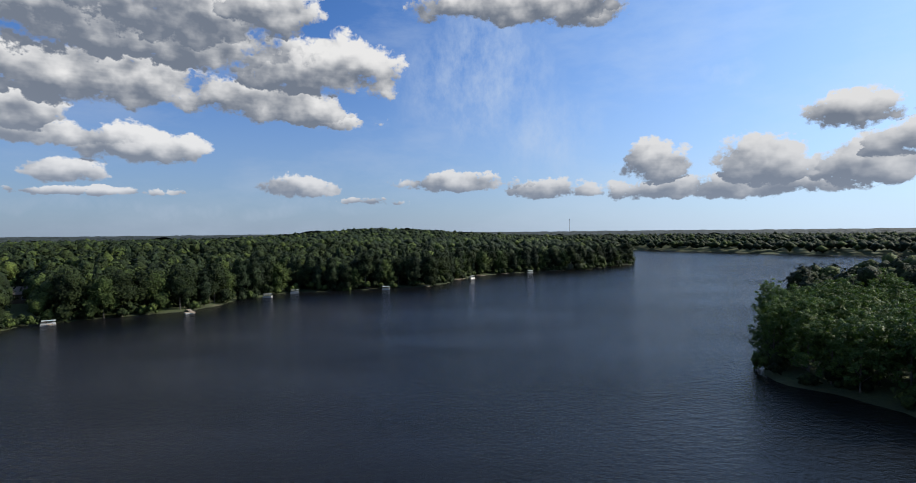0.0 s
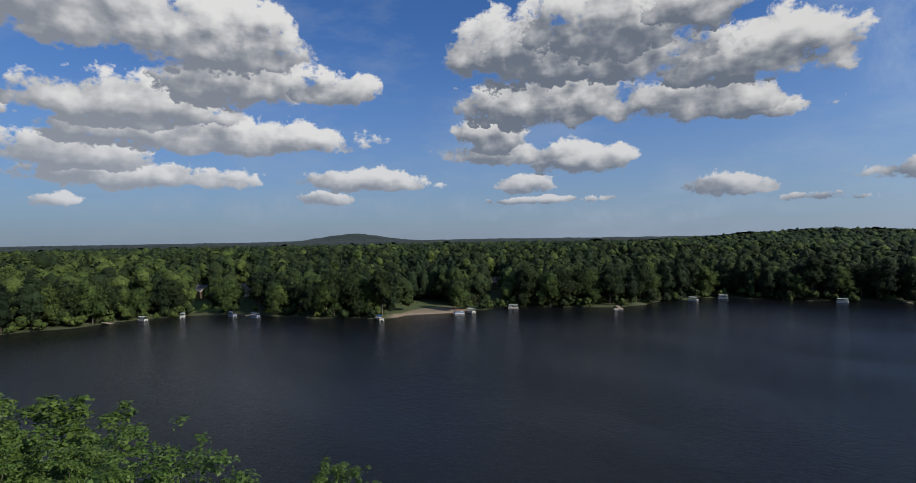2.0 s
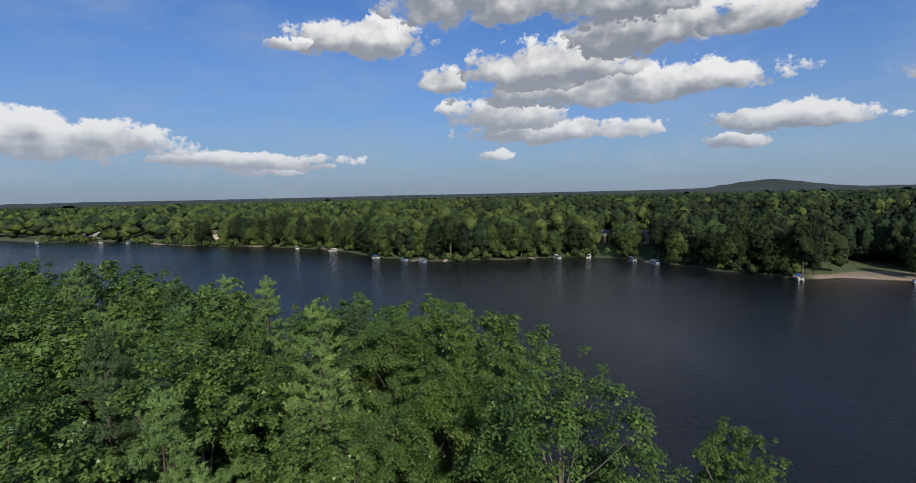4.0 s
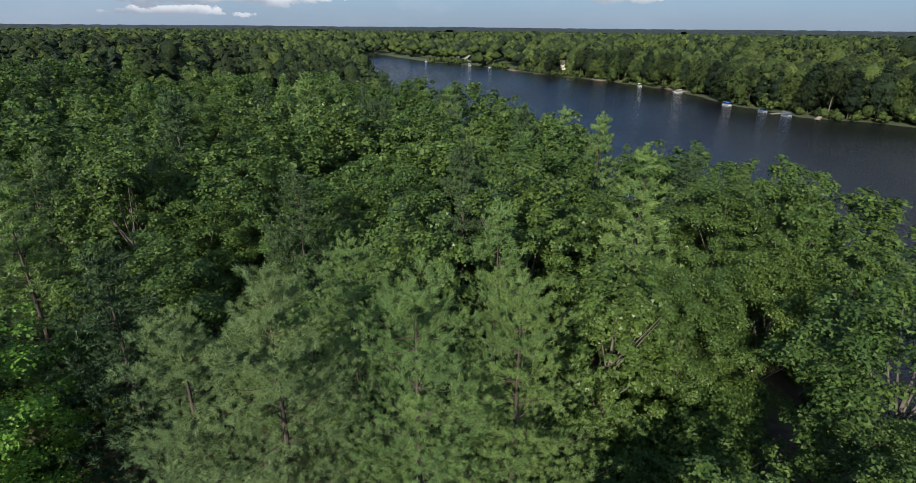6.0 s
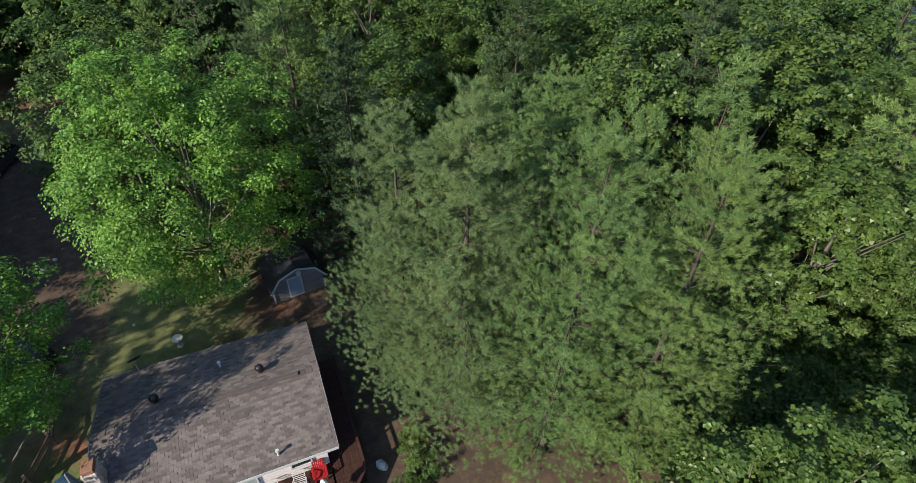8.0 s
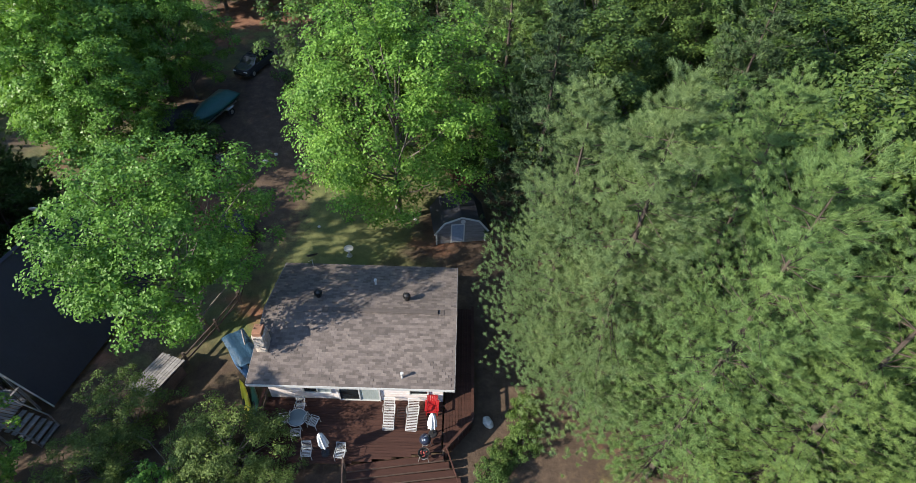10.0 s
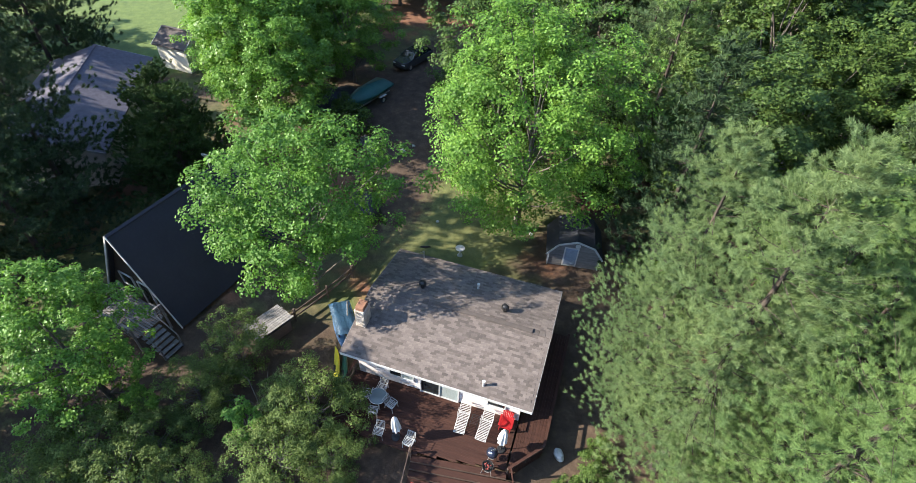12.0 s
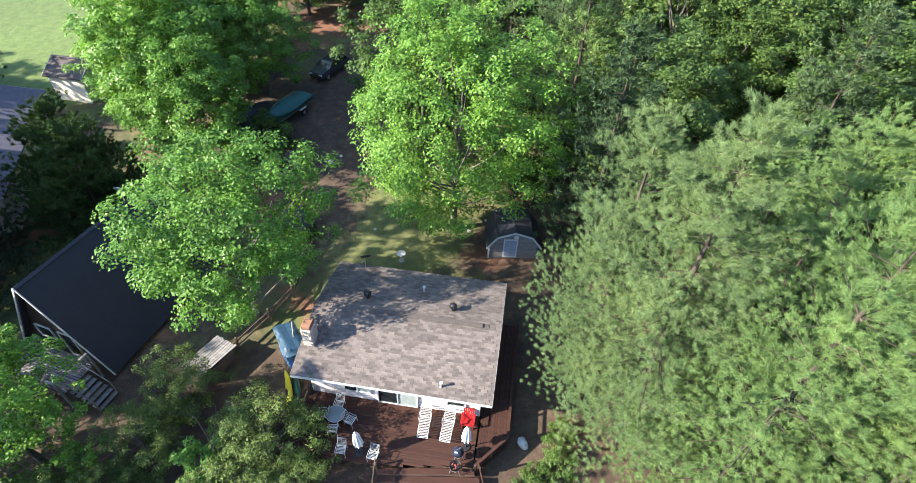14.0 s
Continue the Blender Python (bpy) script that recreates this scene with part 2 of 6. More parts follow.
def thing(name, m, label, category, group="", kind=""):
    ob = new(name)
    ob.empty_display_size = 0.2
    ob.matrix_basis = m
    return tagged(ob, label, category, group, kind)


def part(name, bm, mat, parent, label="", m=None, smooth=False):
    """Links a bmesh as one mesh object under a thing or a part."""
    me = bpy.data.meshes.new(name)
    if smooth:
        for face in bm.faces:
            face.smooth = True
    bm.to_mesh(me)
    bm.free()
    me.materials.append(mat)
    return hang(name, me, parent, label, m)


def hang(name, me, parent, label="", m=None):
    ob = new(name, me)
    ob.parent = parent
    if m is not None:
        ob.matrix_basis = m
    if label:
        ob["label"] = label
    return ob


def box(bm, cx, cy, cz, sx, sy, sz, bevel=0.0, rz=0.0, m=None):
    r = bmesh.ops.create_cube(bm, size=1.0)
    vs = r["verts"]
    bmesh.ops.scale(bm, vec=(sx, sy, sz), verts=vs)
    if bevel:
        es = list({e for v in vs for e in v.link_edges})
        out = bmesh.ops.bevel(bm, geom=es, offset=bevel, segments=1, affect="EDGES")
        vs = list({v for f in out["faces"] for v in f.verts} | {v for v in vs if v.is_valid})
    t = pose(cx, cy, cz, 0, 0, rz)
    bmesh.ops.transform(bm, matrix=(m @ t if m is not None else t), verts=vs)
    return vs


def bar(bm, a, b, w, h=None):
    """A square bar from a to b."""
    a, b = Vector(a), Vector(b)
    d = b - a
    t = Matrix.Translation((a + b) / 2) @ d.to_track_quat("Z", "Y").to_matrix().to_4x4()
    r = bmesh.ops.create_cube(bm, size=1.0)
    bmesh.ops.scale(bm, vec=(w, h or w, d.length), verts=r["verts"])
    bmesh.ops.transform(bm, matrix=t, verts=r["verts"])


def rod(bm, a, b, r1, r2=None, n=8):
    a, b = Vector(a), Vector(b)
    d = b - a
    t = Matrix.Translation((a + b) / 2) @ d.to_track_quat("Z", "Y").to_matrix().to_4x4()
    bmesh.ops.create_cone(bm, cap_ends=True, segments=n, radius1=r1, radius2=r1 if r2 is None else r2, depth=d.length, matrix=t)


def slab(bm, outline, z0, z1):
    """A prism over a plan outline."""
    low = [bm.verts.new((x, y, z0)) for x, y in outline]
    top = [bm.verts.new((x, y, z1)) for x, y in outline]
    n = len(outline)
    bm.faces.new(top)
    bm.faces.new(low[::-1])
    for i in range(n):
        bm.faces.new((low[i], low[(i + 1) % n], top[(i + 1) % n], top[i]))
    bmesh.ops.recalc_face_normals(bm, faces=bm.faces)


def tube_mesh(runs, n=7):
    """Tapered tubes: each run is a list of (point, radius). Returns vertices and faces."""
    verts, faces = [], []
    ring = np.linspace(0, 2 * np.pi, n, endpoint=False)
    for run in runs:
        start = len(verts)
        pts = [np.array(p, float) for p, _ in run]
        for i, (p, r) in enumerate(zip(pts, (q for _, q in run))):
            d = pts[min(i + 1, len(pts) - 1)] - pts[max(i - 1, 0)]
            d = d / (np.linalg.norm(d) + 1e-9)
            u = np.cross(d, (0.31, 0.95, 0.1))
            u /= np.linalg.norm(u) + 1e-9
            w = np.cross(d, u)
            for a in ring:
                verts.append(p + r * (np.cos(a) * u + np.sin(a) * w))
        for i in range(len(run) - 1):
            for k in range(n):
                a, b = start + i * n + k, start + i * n + (k + 1) % n
                faces.append((a, b, b + n, a + n))
    return np.array(verts), np.array(faces)


def unit(v):
    return v / (np.linalg.norm(v, axis=-1, keepdims=True) + 1e-9)


def cards(centres, normals, length, width, along=None):
    """Small pointed leaves (one quad each). Returns vertices and faces."""
    n = len(centres)
    g = rng.normal(size=(n, 3)) if along is None else along
    u = unit(g - (g * normals).sum(1, keepdims=True) * normals)
    v = np.cross(normals, u)
    L, W = np.broadcast_to(length, n)[:, None] / 2, np.broadcast_to(width, n)[:, None] / 2
    fold = normals * L * 0.15
    quad = np.stack([centres - L * u - fold, centres + W * v + L * 0.1 * u, centres + L * u - fold, centres - W * v + L * 0.1 * u], 1)
    return quad.reshape(-1, 3), np.arange(4 * n).reshape(n, 4)

# ---- trees ----
def leaf_material(name, dark, mid, light, gloss=0.55, through=0.3, patch_size=0.45, patch_depth=0.75):
    m = material(name, mid, gloss)
    b = m.node_tree.nodes["Principled BSDF"]
    g = m.node_tree.nodes.new("ShaderNodeNewGeometry")
    leaf = ramp(m, g.outputs["Random Per Island"], [(0.0, dark), (0.55, mid), (1.0, light)])
    info = m.node_tree.nodes.new("ShaderNodeObjectInfo")
    shift = ramp(m, info.outputs["Random"], [(0.0, (0.82, 0.86, 0.86)), (0.5, (1.0, 1.0, 1.0)), (1.0, (1.06, 1.02, 0.92))])
    patch = ramp(m, noise_of(m, world_coords(m), patch_size, 3), [(0.3, (patch_depth, patch_depth * 1.06, patch_depth * 1.06)), (0.7, (1.25, 1.18, 1.05))])
    colour = mix(m, 1.0, mix(m, 1.0, leaf, shift, "MULTIPLY"), patch, "MULTIPLY")
    link(m, colour, b.inputs["Base Color"])
    b.inputs["Specular IOR Level"].default_value = 0.18
    tr = m.node_tree.nodes.new("ShaderNodeBsdfTranslucent")
    link(m, mix(m, 1.0, colour, (1.12, 1.25, 0.62), "MULTIPLY"), tr.inputs["Color"])
    mx = m.node_tree.nodes.new("ShaderNodeMixShader")
    mx.inputs["Fac"].default_value = through
    link(m, b.outputs["BSDF"], mx.inputs[1])
    link(m, tr.outputs["BSDF"], mx.inputs[2])
    link(m, mx.outputs["Shader"], m.node_tree.nodes["Material Output"].inputs["Surface"])
    return m


def bark_material(name, dark, light):
    m = material(name, dark, 0.9)
    f = noise_of(m, coords(m, (3, 3, 0.6)), 4, 6, 0.7)
    paint(m, ramp(m, f, [(0.3, dark), (0.7, light)]))
    bump(m, f, 0.8, 0.04)
    return m


LEAF_MAPLE = leaf_material("maple_leaves", (0.074, 0.160, 0.027), (0.127, 0.254, 0.047), (0.189, 0.328, 0.075), 0.4, 0.38)
LEAF_OAK = leaf_material("oak_leaves", (0.034, 0.067, 0.017), (0.061, 0.108, 0.028), (0.103, 0.160, 0.045))
LEAF_ASPEN = leaf_material("aspen_leaves", (0.040, 0.074, 0.019), (0.072, 0.121, 0.030), (0.114, 0.165, 0.053), 0.35)
LEAF_BUSH = leaf_material("bush_leaves", (0.059, 0.092, 0.024), (0.105, 0.151, 0.041), (0.155, 0.207, 0.065))
NEEDLE_RED = leaf_material("red_pine_needles", (0.072, 0.114, 0.052), (0.124, 0.190, 0.088), (0.184, 0.258, 0.130), 0.5, 0.28)
NEEDLE_WHITE = leaf_material("white_pine_needles", (0.080, 0.132, 0.046), (0.134, 0.215, 0.074), (0.194, 0.285, 0.108), 0.5, 0.28)
NEEDLE_DARK = leaf_material("cedar_needles", (0.022, 0.050, 0.012), (0.038, 0.075, 0.018), (0.060, 0.100, 0.026), 0.55, 0.1)
# darker copy of the white pine needles, with shade put into its colour
NEEDLE_SHADE = leaf_material("shaded_pine_needles", (0.027, 0.050, 0.022), (0.045, 0.079, 0.036), (0.070, 0.108, 0.049), 0.55, 0.12)


def rough_far(m):
    """Breaks the clumps of far crowns up with fine bumps and dark-to-light leafy speckle."""
    f = noise_of(m, world_coords(m), 1.5, 4, 0.65)
    bump(m, f, 1.0, 0.9)
    b = m.node_tree.nodes["Principled BSDF"]
    old = b.inputs["Base Color"].links[0].from_socket
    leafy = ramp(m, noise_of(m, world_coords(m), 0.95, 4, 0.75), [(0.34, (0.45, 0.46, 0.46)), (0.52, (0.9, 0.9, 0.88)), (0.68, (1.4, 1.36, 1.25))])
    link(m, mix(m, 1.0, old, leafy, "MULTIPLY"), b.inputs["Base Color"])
    return m


# far leaves: cloud shade over the far shore is put into these dark greens
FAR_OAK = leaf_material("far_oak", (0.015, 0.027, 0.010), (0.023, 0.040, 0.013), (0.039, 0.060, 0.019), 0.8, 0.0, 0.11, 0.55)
FAR_LIGHT = leaf_material("far_pale_sunlit_leaf", (0.038, 0.062, 0.017), (0.055, 0.086, 0.023), (0.077, 0.110, 0.031), 0.8, 0.0, 0.11, 0.6)
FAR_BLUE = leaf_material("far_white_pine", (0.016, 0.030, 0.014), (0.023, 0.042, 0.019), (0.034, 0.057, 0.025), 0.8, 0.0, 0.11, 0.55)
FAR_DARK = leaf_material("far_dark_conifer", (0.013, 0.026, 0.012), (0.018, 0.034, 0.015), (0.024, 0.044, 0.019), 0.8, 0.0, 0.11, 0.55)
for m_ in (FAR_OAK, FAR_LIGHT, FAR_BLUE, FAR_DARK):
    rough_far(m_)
BARK = bark_material("grey_bark", (0.055, 0.045, 0.036), (0.16, 0.14, 0.115))
BARK_PINE = bark_material("pine_bark", (0.030, 0.022, 0.017), (0.078, 0.058, 0.044))


OCTA_V = np.array([(1, 0, 0), (-1, 0, 0), (0, 1, 0), (0, -1, 0), (0, 0, 1), (0, 0, -1)], float)
OCTA_F = np.array([(4, 0, 2), (4, 2, 1), (4, 1, 3), (4, 3, 0), (5, 2, 0), (5, 1, 2), (5, 3, 1), (5, 0, 3)])


def puffs(centres, radius):
    """Small uneven foliage clumps, eight triangles each."""
    n = len(centres)
    a = rng.uniform(0, 2 * np.pi, n)
    v = np.tile(OCTA_V, (n, 1, 1)) * rng.uniform(0.7, 1.3, (n, 6, 1)) * np.broadcast_to(radius, n)[:, None, None] * (1.15, 1.15, 0.85)
    x = v[..., 0] * np.cos(a)[:, None] - v[..., 1] * np.sin(a)[:, None]
    y = v[..., 0] * np.sin(a)[:, None] + v[..., 1] * np.cos(a)[:, None]
    v = np.stack([x, y, v[..., 2]], -1) + np.asarray(centres)[:, None]
    return v.reshape(-1, 3), (OCTA_F + 6 * np.arange(n)[:, None, None]).reshape(-1, 3)


def as_triangles(*pieces):
    """Joins vertex and face lists into one list of triangles."""
    vs, fs, k = [], [], 0
    for v, f in pieces:
        fs.append((f if f.shape[1] == 3 else np.concatenate([f[:, [0, 1, 2]], f[:, [0, 2, 3]]])) + k)
        vs.append(v)
        k += len(v)
    return np.concatenate(vs), np.concatenate(fs)


def ball(times):
    """Vertices and triangles of a divided icosahedron."""
    bm = bmesh.new()
    bmesh.ops.create_icosphere(bm, subdivisions=times, radius=1.0)
    v, f = np.array([q.co[:] for q in bm.verts]), np.array([[w.index for w in q.verts] for q in bm.faces])
    bm.free()
    return v, f


BALL_V, BALL_F = ball(2)
SMALL_V, SMALL_F = ball(1)


def crowns(p, z, H, R, conic, lobes=7):
    """Lumpy bodies of each crown: a handful of round lobes, or one layered spire."""
    n = len(p)
    if conic:
        d = BALL_V[None] * np.ones((n, 1, 1))
        turn = np.arctan2(d[..., 1], d[..., 0])
        ph = rng.uniform(0, 6.28, (n, 1))
        lump = 1 + 0.16 * np.sin(3 * turn + ph) + 0.12 * np.sin(5 * turn + 2 * ph + 4 * d[..., 2]) + rng.normal(0, 0.12, d.shape[:2])
        t = (d[..., 2] + 1) / 2
        ring = np.hypot(d[..., 0], d[..., 1]) + 1e-6
        r = R[:, None] * np.minimum(1.0, 4 * t) * (1 - t) ** 0.62 * (lump + 0.20 * np.sin(17 * t + ph))
        v = np.stack([p[:, :1] + d[..., 0] / ring * r, p[:, 1:] + d[..., 1] / ring * r, (z + 0.16 * H)[:, None] + t * 0.84 * H[:, None]], -1)
        f = BALL_F[None] + len(BALL_V) * np.arange(n)[:, None, None]
        return v, f.reshape(-1, 3)
    nv = len(SMALL_V)
    k = rng.uniform(0, 6.28, (n, 1)) + np.arange(lobes) * 2.4
    off = R[:, None] * 0.70 * np.sqrt((np.arange(lobes) + 0.3) / lobes) * rng.uniform(0.75, 1.2, (n, lobes))
    size = R[:, None] * rng.uniform(0.32, 0.56, (n, lobes))
    size[:, 0] = R * 0.6
    high = (z + 0.60 * H)[:, None] + H[:, None] * (0.24 - 0.95 * (off / R[:, None]) ** 2 + rng.normal(0, 0.07, (n, lobes)))
    c = np.stack([p[:, :1] + np.cos(k) * off, p[:, 1:] + np.sin(k) * off, high], -1)
    d = SMALL_V[None, None] * (1 + rng.normal(0, 0.13, (n, lobes, nv, 1))) * (1, 1, 1.1)
    v = (c[:, :, None] + d * size[..., None, None]).reshape(n, lobes * nv, 3)
    f = SMALL_F[None] + nv * np.arange(n * lobes)[:, None, None]
    return v, f.reshape(-1, 3)


def far_crowns(p, z, H, R, conic, tufts, fat, lobes=7):
    """Crown bodies with many leaf sprays on their skin, as vertices and triangles."""
    v, f = crowns(p, z, H, R, conic, lobes)
    n, m = v.shape[:2]
    if conic:
        out = (v - v.mean(1, keepdims=True)) * (1, 1, 0.15)
    else:
        c = v.reshape(n, lobes, -1, 3)
        out = (c - c.mean(2, keepdims=True)).reshape(n, m, 3)
    k = np.repeat(np.arange(n), tufts * 7)
    i = rng.integers(0, m, len(k))
    q = len(k)
    face = unit(unit(out[k, i]) + (0, 0, 0.25) + rng.normal(0, 0.38, (q, 3)))
    g = unit(np.cross(face, rng.normal(size=(q, 3))))
    s = R[k] * fat * rng.uniform(1.0, 2.6, q)
    at_ = v[k, i] + rng.normal(0, 1, (q, 3)) * (R[k] * 0.13)[:, None] + unit(out[k, i]) * (R[k] * 0.05)[:, None]
    return as_triangles((v.reshape(-1, 3), f), spikes(at_ - g * s[:, None] * 0.5, g, s, s * 0.85, face))


def far_tree(H, R, seed, mat, conic=False, clumps=110, leaves=260, size=0.5):
    """A tree that is only seen from afar: trunk, clumped crown and a fringe of leaves."""
    global rng
    rng = np.random.default_rng(seed)
    v, f = far_crowns(np.zeros((1, 2)), np.zeros(1), np.array([H]), np.array([R]), conic, clumps, 0.075, 11)
    c = v[rng.integers(0, len(v), leaves)]
    o = unit(c - (0, 0, H * 0.5))
    q = size * rng.uniform(0.6, 1.3, leaves)
    v, f = as_triangles((v, f), cards(c + o * 0.15, unit(o + (0, 0, 0.5) + rng.normal(0, 0.4, o.shape)), q, q * 0.7))
    crown = mesh_of("crown", v, f, mat, True)
    v, f = tube_mesh([[((0, 0, -0.4), 0.014 * H), ((0.1, 0, H * 0.5), 0.01 * H), ((0, 0.1, H * 0.8), 0.03)]], 5)
    return mesh_of("trunk", v, f, BARK_PINE if conic else BARK, True), crown


def broadleaf(H, R, clumps, leaves, size, low=0.22, seed=1, mat=None, limbs=16, spread=0.17, wide=0.8, tri=False):
    """Trunk and crown meshes of a broadleaf tree of height H and crown radius R, with lobes and gaps."""
    global rng
    rng = np.random.default_rng(seed)
    z0, mid = H * low, H * (0.46 + low / 2)
    d = unit(rng.normal(size=(clumps, 3)) + (0, 0, 0.2))
    turn = np.arctan2(d[:, 1], d[:, 0])
    lobes = 1 + 0.14 * np.sin(3 * turn + seed) + 0.10 * np.sin(5 * turn + 2.0 * seed + 3 * d[:, 2]) + rng.normal(0, 0.09, clumps)
    far = rng.uniform(0.25, 1.0, clumps) ** 0.45 * lobes
    high = np.where(d[:, 2] > 0, H - mid, mid - z0)
    c = np.stack([d[:, 0] * R * far, d[:, 1] * R * far, mid + d[:, 2] * high * np.minimum(far, 1.04)], 1)
    size_c = R * spread * rng.uniform(0.65, 1.4, clumps)
    per = np.maximum(1, (leaves * size_c ** 2 / (size_c ** 2).sum())).astype(int)
    idx = np.repeat(np.arange(clumps), per)
    n = len(idx)
    out = unit(c[idx] - (0, 0, mid - 0.2 * H))
    o = unit(rng.normal(size=(n, 3)) + out * 0.7 + (0, 0, 0.3))
    pos = c[idx] + o * (size_c[idx] * rng.uniform(0.15, 1.15, n) ** 0.6)[:, None] * (1.1, 1.1, 0.8)
    nor = unit(o * 0.7 + out * 0.3 + (0, 0, 0.7) + rng.normal(0, 0.5, (n, 3)))
    s = size * rng.uniform(0.6, 1.3, n)
    if tri:
        g = unit(np.cross(nor, rng.normal(size=(n, 3))))
        v, f = spikes(pos - g * s[:, None] * 0.45, g, s, s * wide * 1.1, nor)
    else:
        v, f = cards(pos, nor, s, s * wide)
    crown = mesh_of("crown", v, f, mat or LEAF_OAK)
    r0 = 0.013 * H + 0.03
    lean = rng.normal(0, 0.02 * H, 2)
    trunk_top = np.array([lean[0], lean[1], H * 0.7])
    runs = [[((0, 0, -0.4), r0 * 1.3), ((0, 0, 0.5), r0), (trunk_top * (0.5, 0.5, 0.5), r0 * 0.7), (trunk_top, r0 * 0.2)]]
    for k in rng.choice(clumps, min(clumps, limbs), replace=False):
        t = np.clip(c[k][2] / H - rng.uniform(0.1, 0.3), 0.15, 0.9)
        a = trunk_top * t
        m = (a + c[k]) / 2 + (0, 0, -0.05 * R)
        runs.append([(a, r0 * 0.32), (m, r0 * 0.2), (c[k], r0 * 0.05)])
    v, f = tube_mesh(runs, 6 if limbs > 10 else 4)
    return mesh_of("trunk", v, f, BARK, True), crown


def spikes(base, way, length, width, face):
    """Thin tapering needles, one triangle each."""
    side = unit(np.cross(way, face)) * (width / 2)[:, None]
    v = np.stack([base - side, base + side, base + way * length[:, None]], 1).reshape(-1, 3)
    return v, np.arange(3 * len(base)).reshape(-1, 3)


def pine(H, R, whorls, sprays, needles, size, low=0.2, seed=1, mat=None, peak=0.6, lift=0.3, fan=0.5, slim=0.17, shoot=0.55, boughs=(5, 8)):
    """Trunk and crown meshes of a pine: whorls of boughs whose shoots carry brushes of needles."""
    global rng
    rng = np.random.default_rng(seed)
    runs = [[((0, 0, -0.4), 0.012 * H + 0.05), ((0, 0, H * 0.4), 0.008 * H), ((0, 0, H * 0.7), 0.004 * H), ((0, 0, H * 0.9), 0.02)]]
    pos, way = [], []
    for k in range(whorls):
        t = (k + rng.uniform(-0.3, 0.3)) / whorls
        z = H * (low + (0.96 - low) * t)
        r = max(R * max(1 - t, 0.0) ** peak * (0.8 + 0.2 * min(1, t / 0.25)) * (1 + 0.16 * math.sin(k * 1.7 + seed)), 0.3)
        for j in range(rng.integers(*boughs)):
            a = rng.uniform(0, 2 * np.pi)
            length = r * rng.uniform(0.6, 1.18)
            rise = length * rng.uniform(-0.05, lift) * (0.4 + 1.2 * t)
            root, tip = np.array([0, 0, z]), np.array([math.cos(a) * length, math.sin(a) * length, z + rise])
            bend = (root + tip) / 2 + (0, 0, -0.08 * length)
            runs.append([(root, 0.0022 * H * (1 - 0.75 * t) + 0.006), (bend, 0.012), (tip, 0.004)])
            m = max(3, int(sprays * (0.25 + length / R)))
            s = rng.uniform(0.02, 1.0, m) ** 0.72
            p = (1 - s)[:, None] ** 2 * root + (2 * s * (1 - s))[:, None] * bend + (s ** 2)[:, None] * tip
            side = np.array([-math.sin(a), math.cos(a), 0])
            off = rng.normal(0, 0.30, m) * length * fan * np.sqrt(s)
            p = p + side * off[:, None] + np.stack([0 * s, 0 * s, rng.normal(0.0, 0.07, m)], 1)
            pos.append(p)
            way.append(unit(np.tile((math.cos(a) * 0.7, math.sin(a) * 0.7, 0.0), (m, 1)) + side * np.sign(off)[:, None] * 0.4 + (0, 0, 0.75) + rng.normal(0, 0.2, (m, 3))))
    q = 24
    pos.append(np.stack([rng.normal(0, 0.015 * H, q), rng.normal(0, 0.015 * H, q), H * rng.uniform(0.86, 0.97, q)], 1))
    way.append(unit(rng.normal(0, 0.3, (q, 3)) + (0, 0, 1.0)))
    pos, way = np.concatenate(pos), np.concatenate(way)
    reach = shoot * rng.uniform(0.6, 1.25, len(pos))
    idx = np.repeat(np.arange(len(pos)), needles)
    n = len(idx)
    along = rng.random(n) ** 0.6
    d = unit(way[idx] * (0.35 + 0.45 * along)[:, None] + rng.normal(0, 0.55, (n, 3)))
    base = pos[idx] + way[idx] * (reach[idx] * along)[:, None] + rng.normal(0, 0.03, (n, 3))
    length = size * rng.uniform(0.7, 1.25, n)
    out = unit(base * (1, 1, 0)) + (0, 0, 0.7) + rng.normal(0, 0.6, (n, 3))
    v, f = spikes(base, d, length, length * slim, unit(out))
    crown = mesh_of("crown", v, f, mat or NEEDLE_RED)
    v, f = tube_mesh(runs, 4)
    return mesh_of("trunk", v, f, BARK_PINE, True), crown


def tree(name, meshes, m, label, category, group=""):
    t = thing(name, m, label, category, group)
    hang("trunk", meshes[0], t)
    hang("crown", meshes[1], t)
    return t

# ---- ground and water ----
LAKE = [(-500, -392), (-428, -283), (-404, -209), (-353, -137), (-336, -90), (-303, -45), (-260, -17), (-239, 8), (-234, 40), (-238, 70),
        (-228, 92), (-210, 101), (-185, 111), (-164, 125), (-156, 146), (-143, 182), (-122, 198), (-105, 211), (-101, 240), (-86, 272),
        (-50, 281), (-13, 297), (12, 361), (60, 392), (95, 403), (150, 455), (165, 500), (150, 620), (190, 790), (266, 776), (319, 695)]
LAKE += [(392, 577), (430, 545), (520, 480), (640, 400), (600, 260), (400, 230), (220, 215), (150, 208), (128, 205), (105, 180), (92, 162),
         (73, 125), (64, 113), (64, 103), (70, 96), (74, 86), (72, 72), (62, 52), (44, 36)]
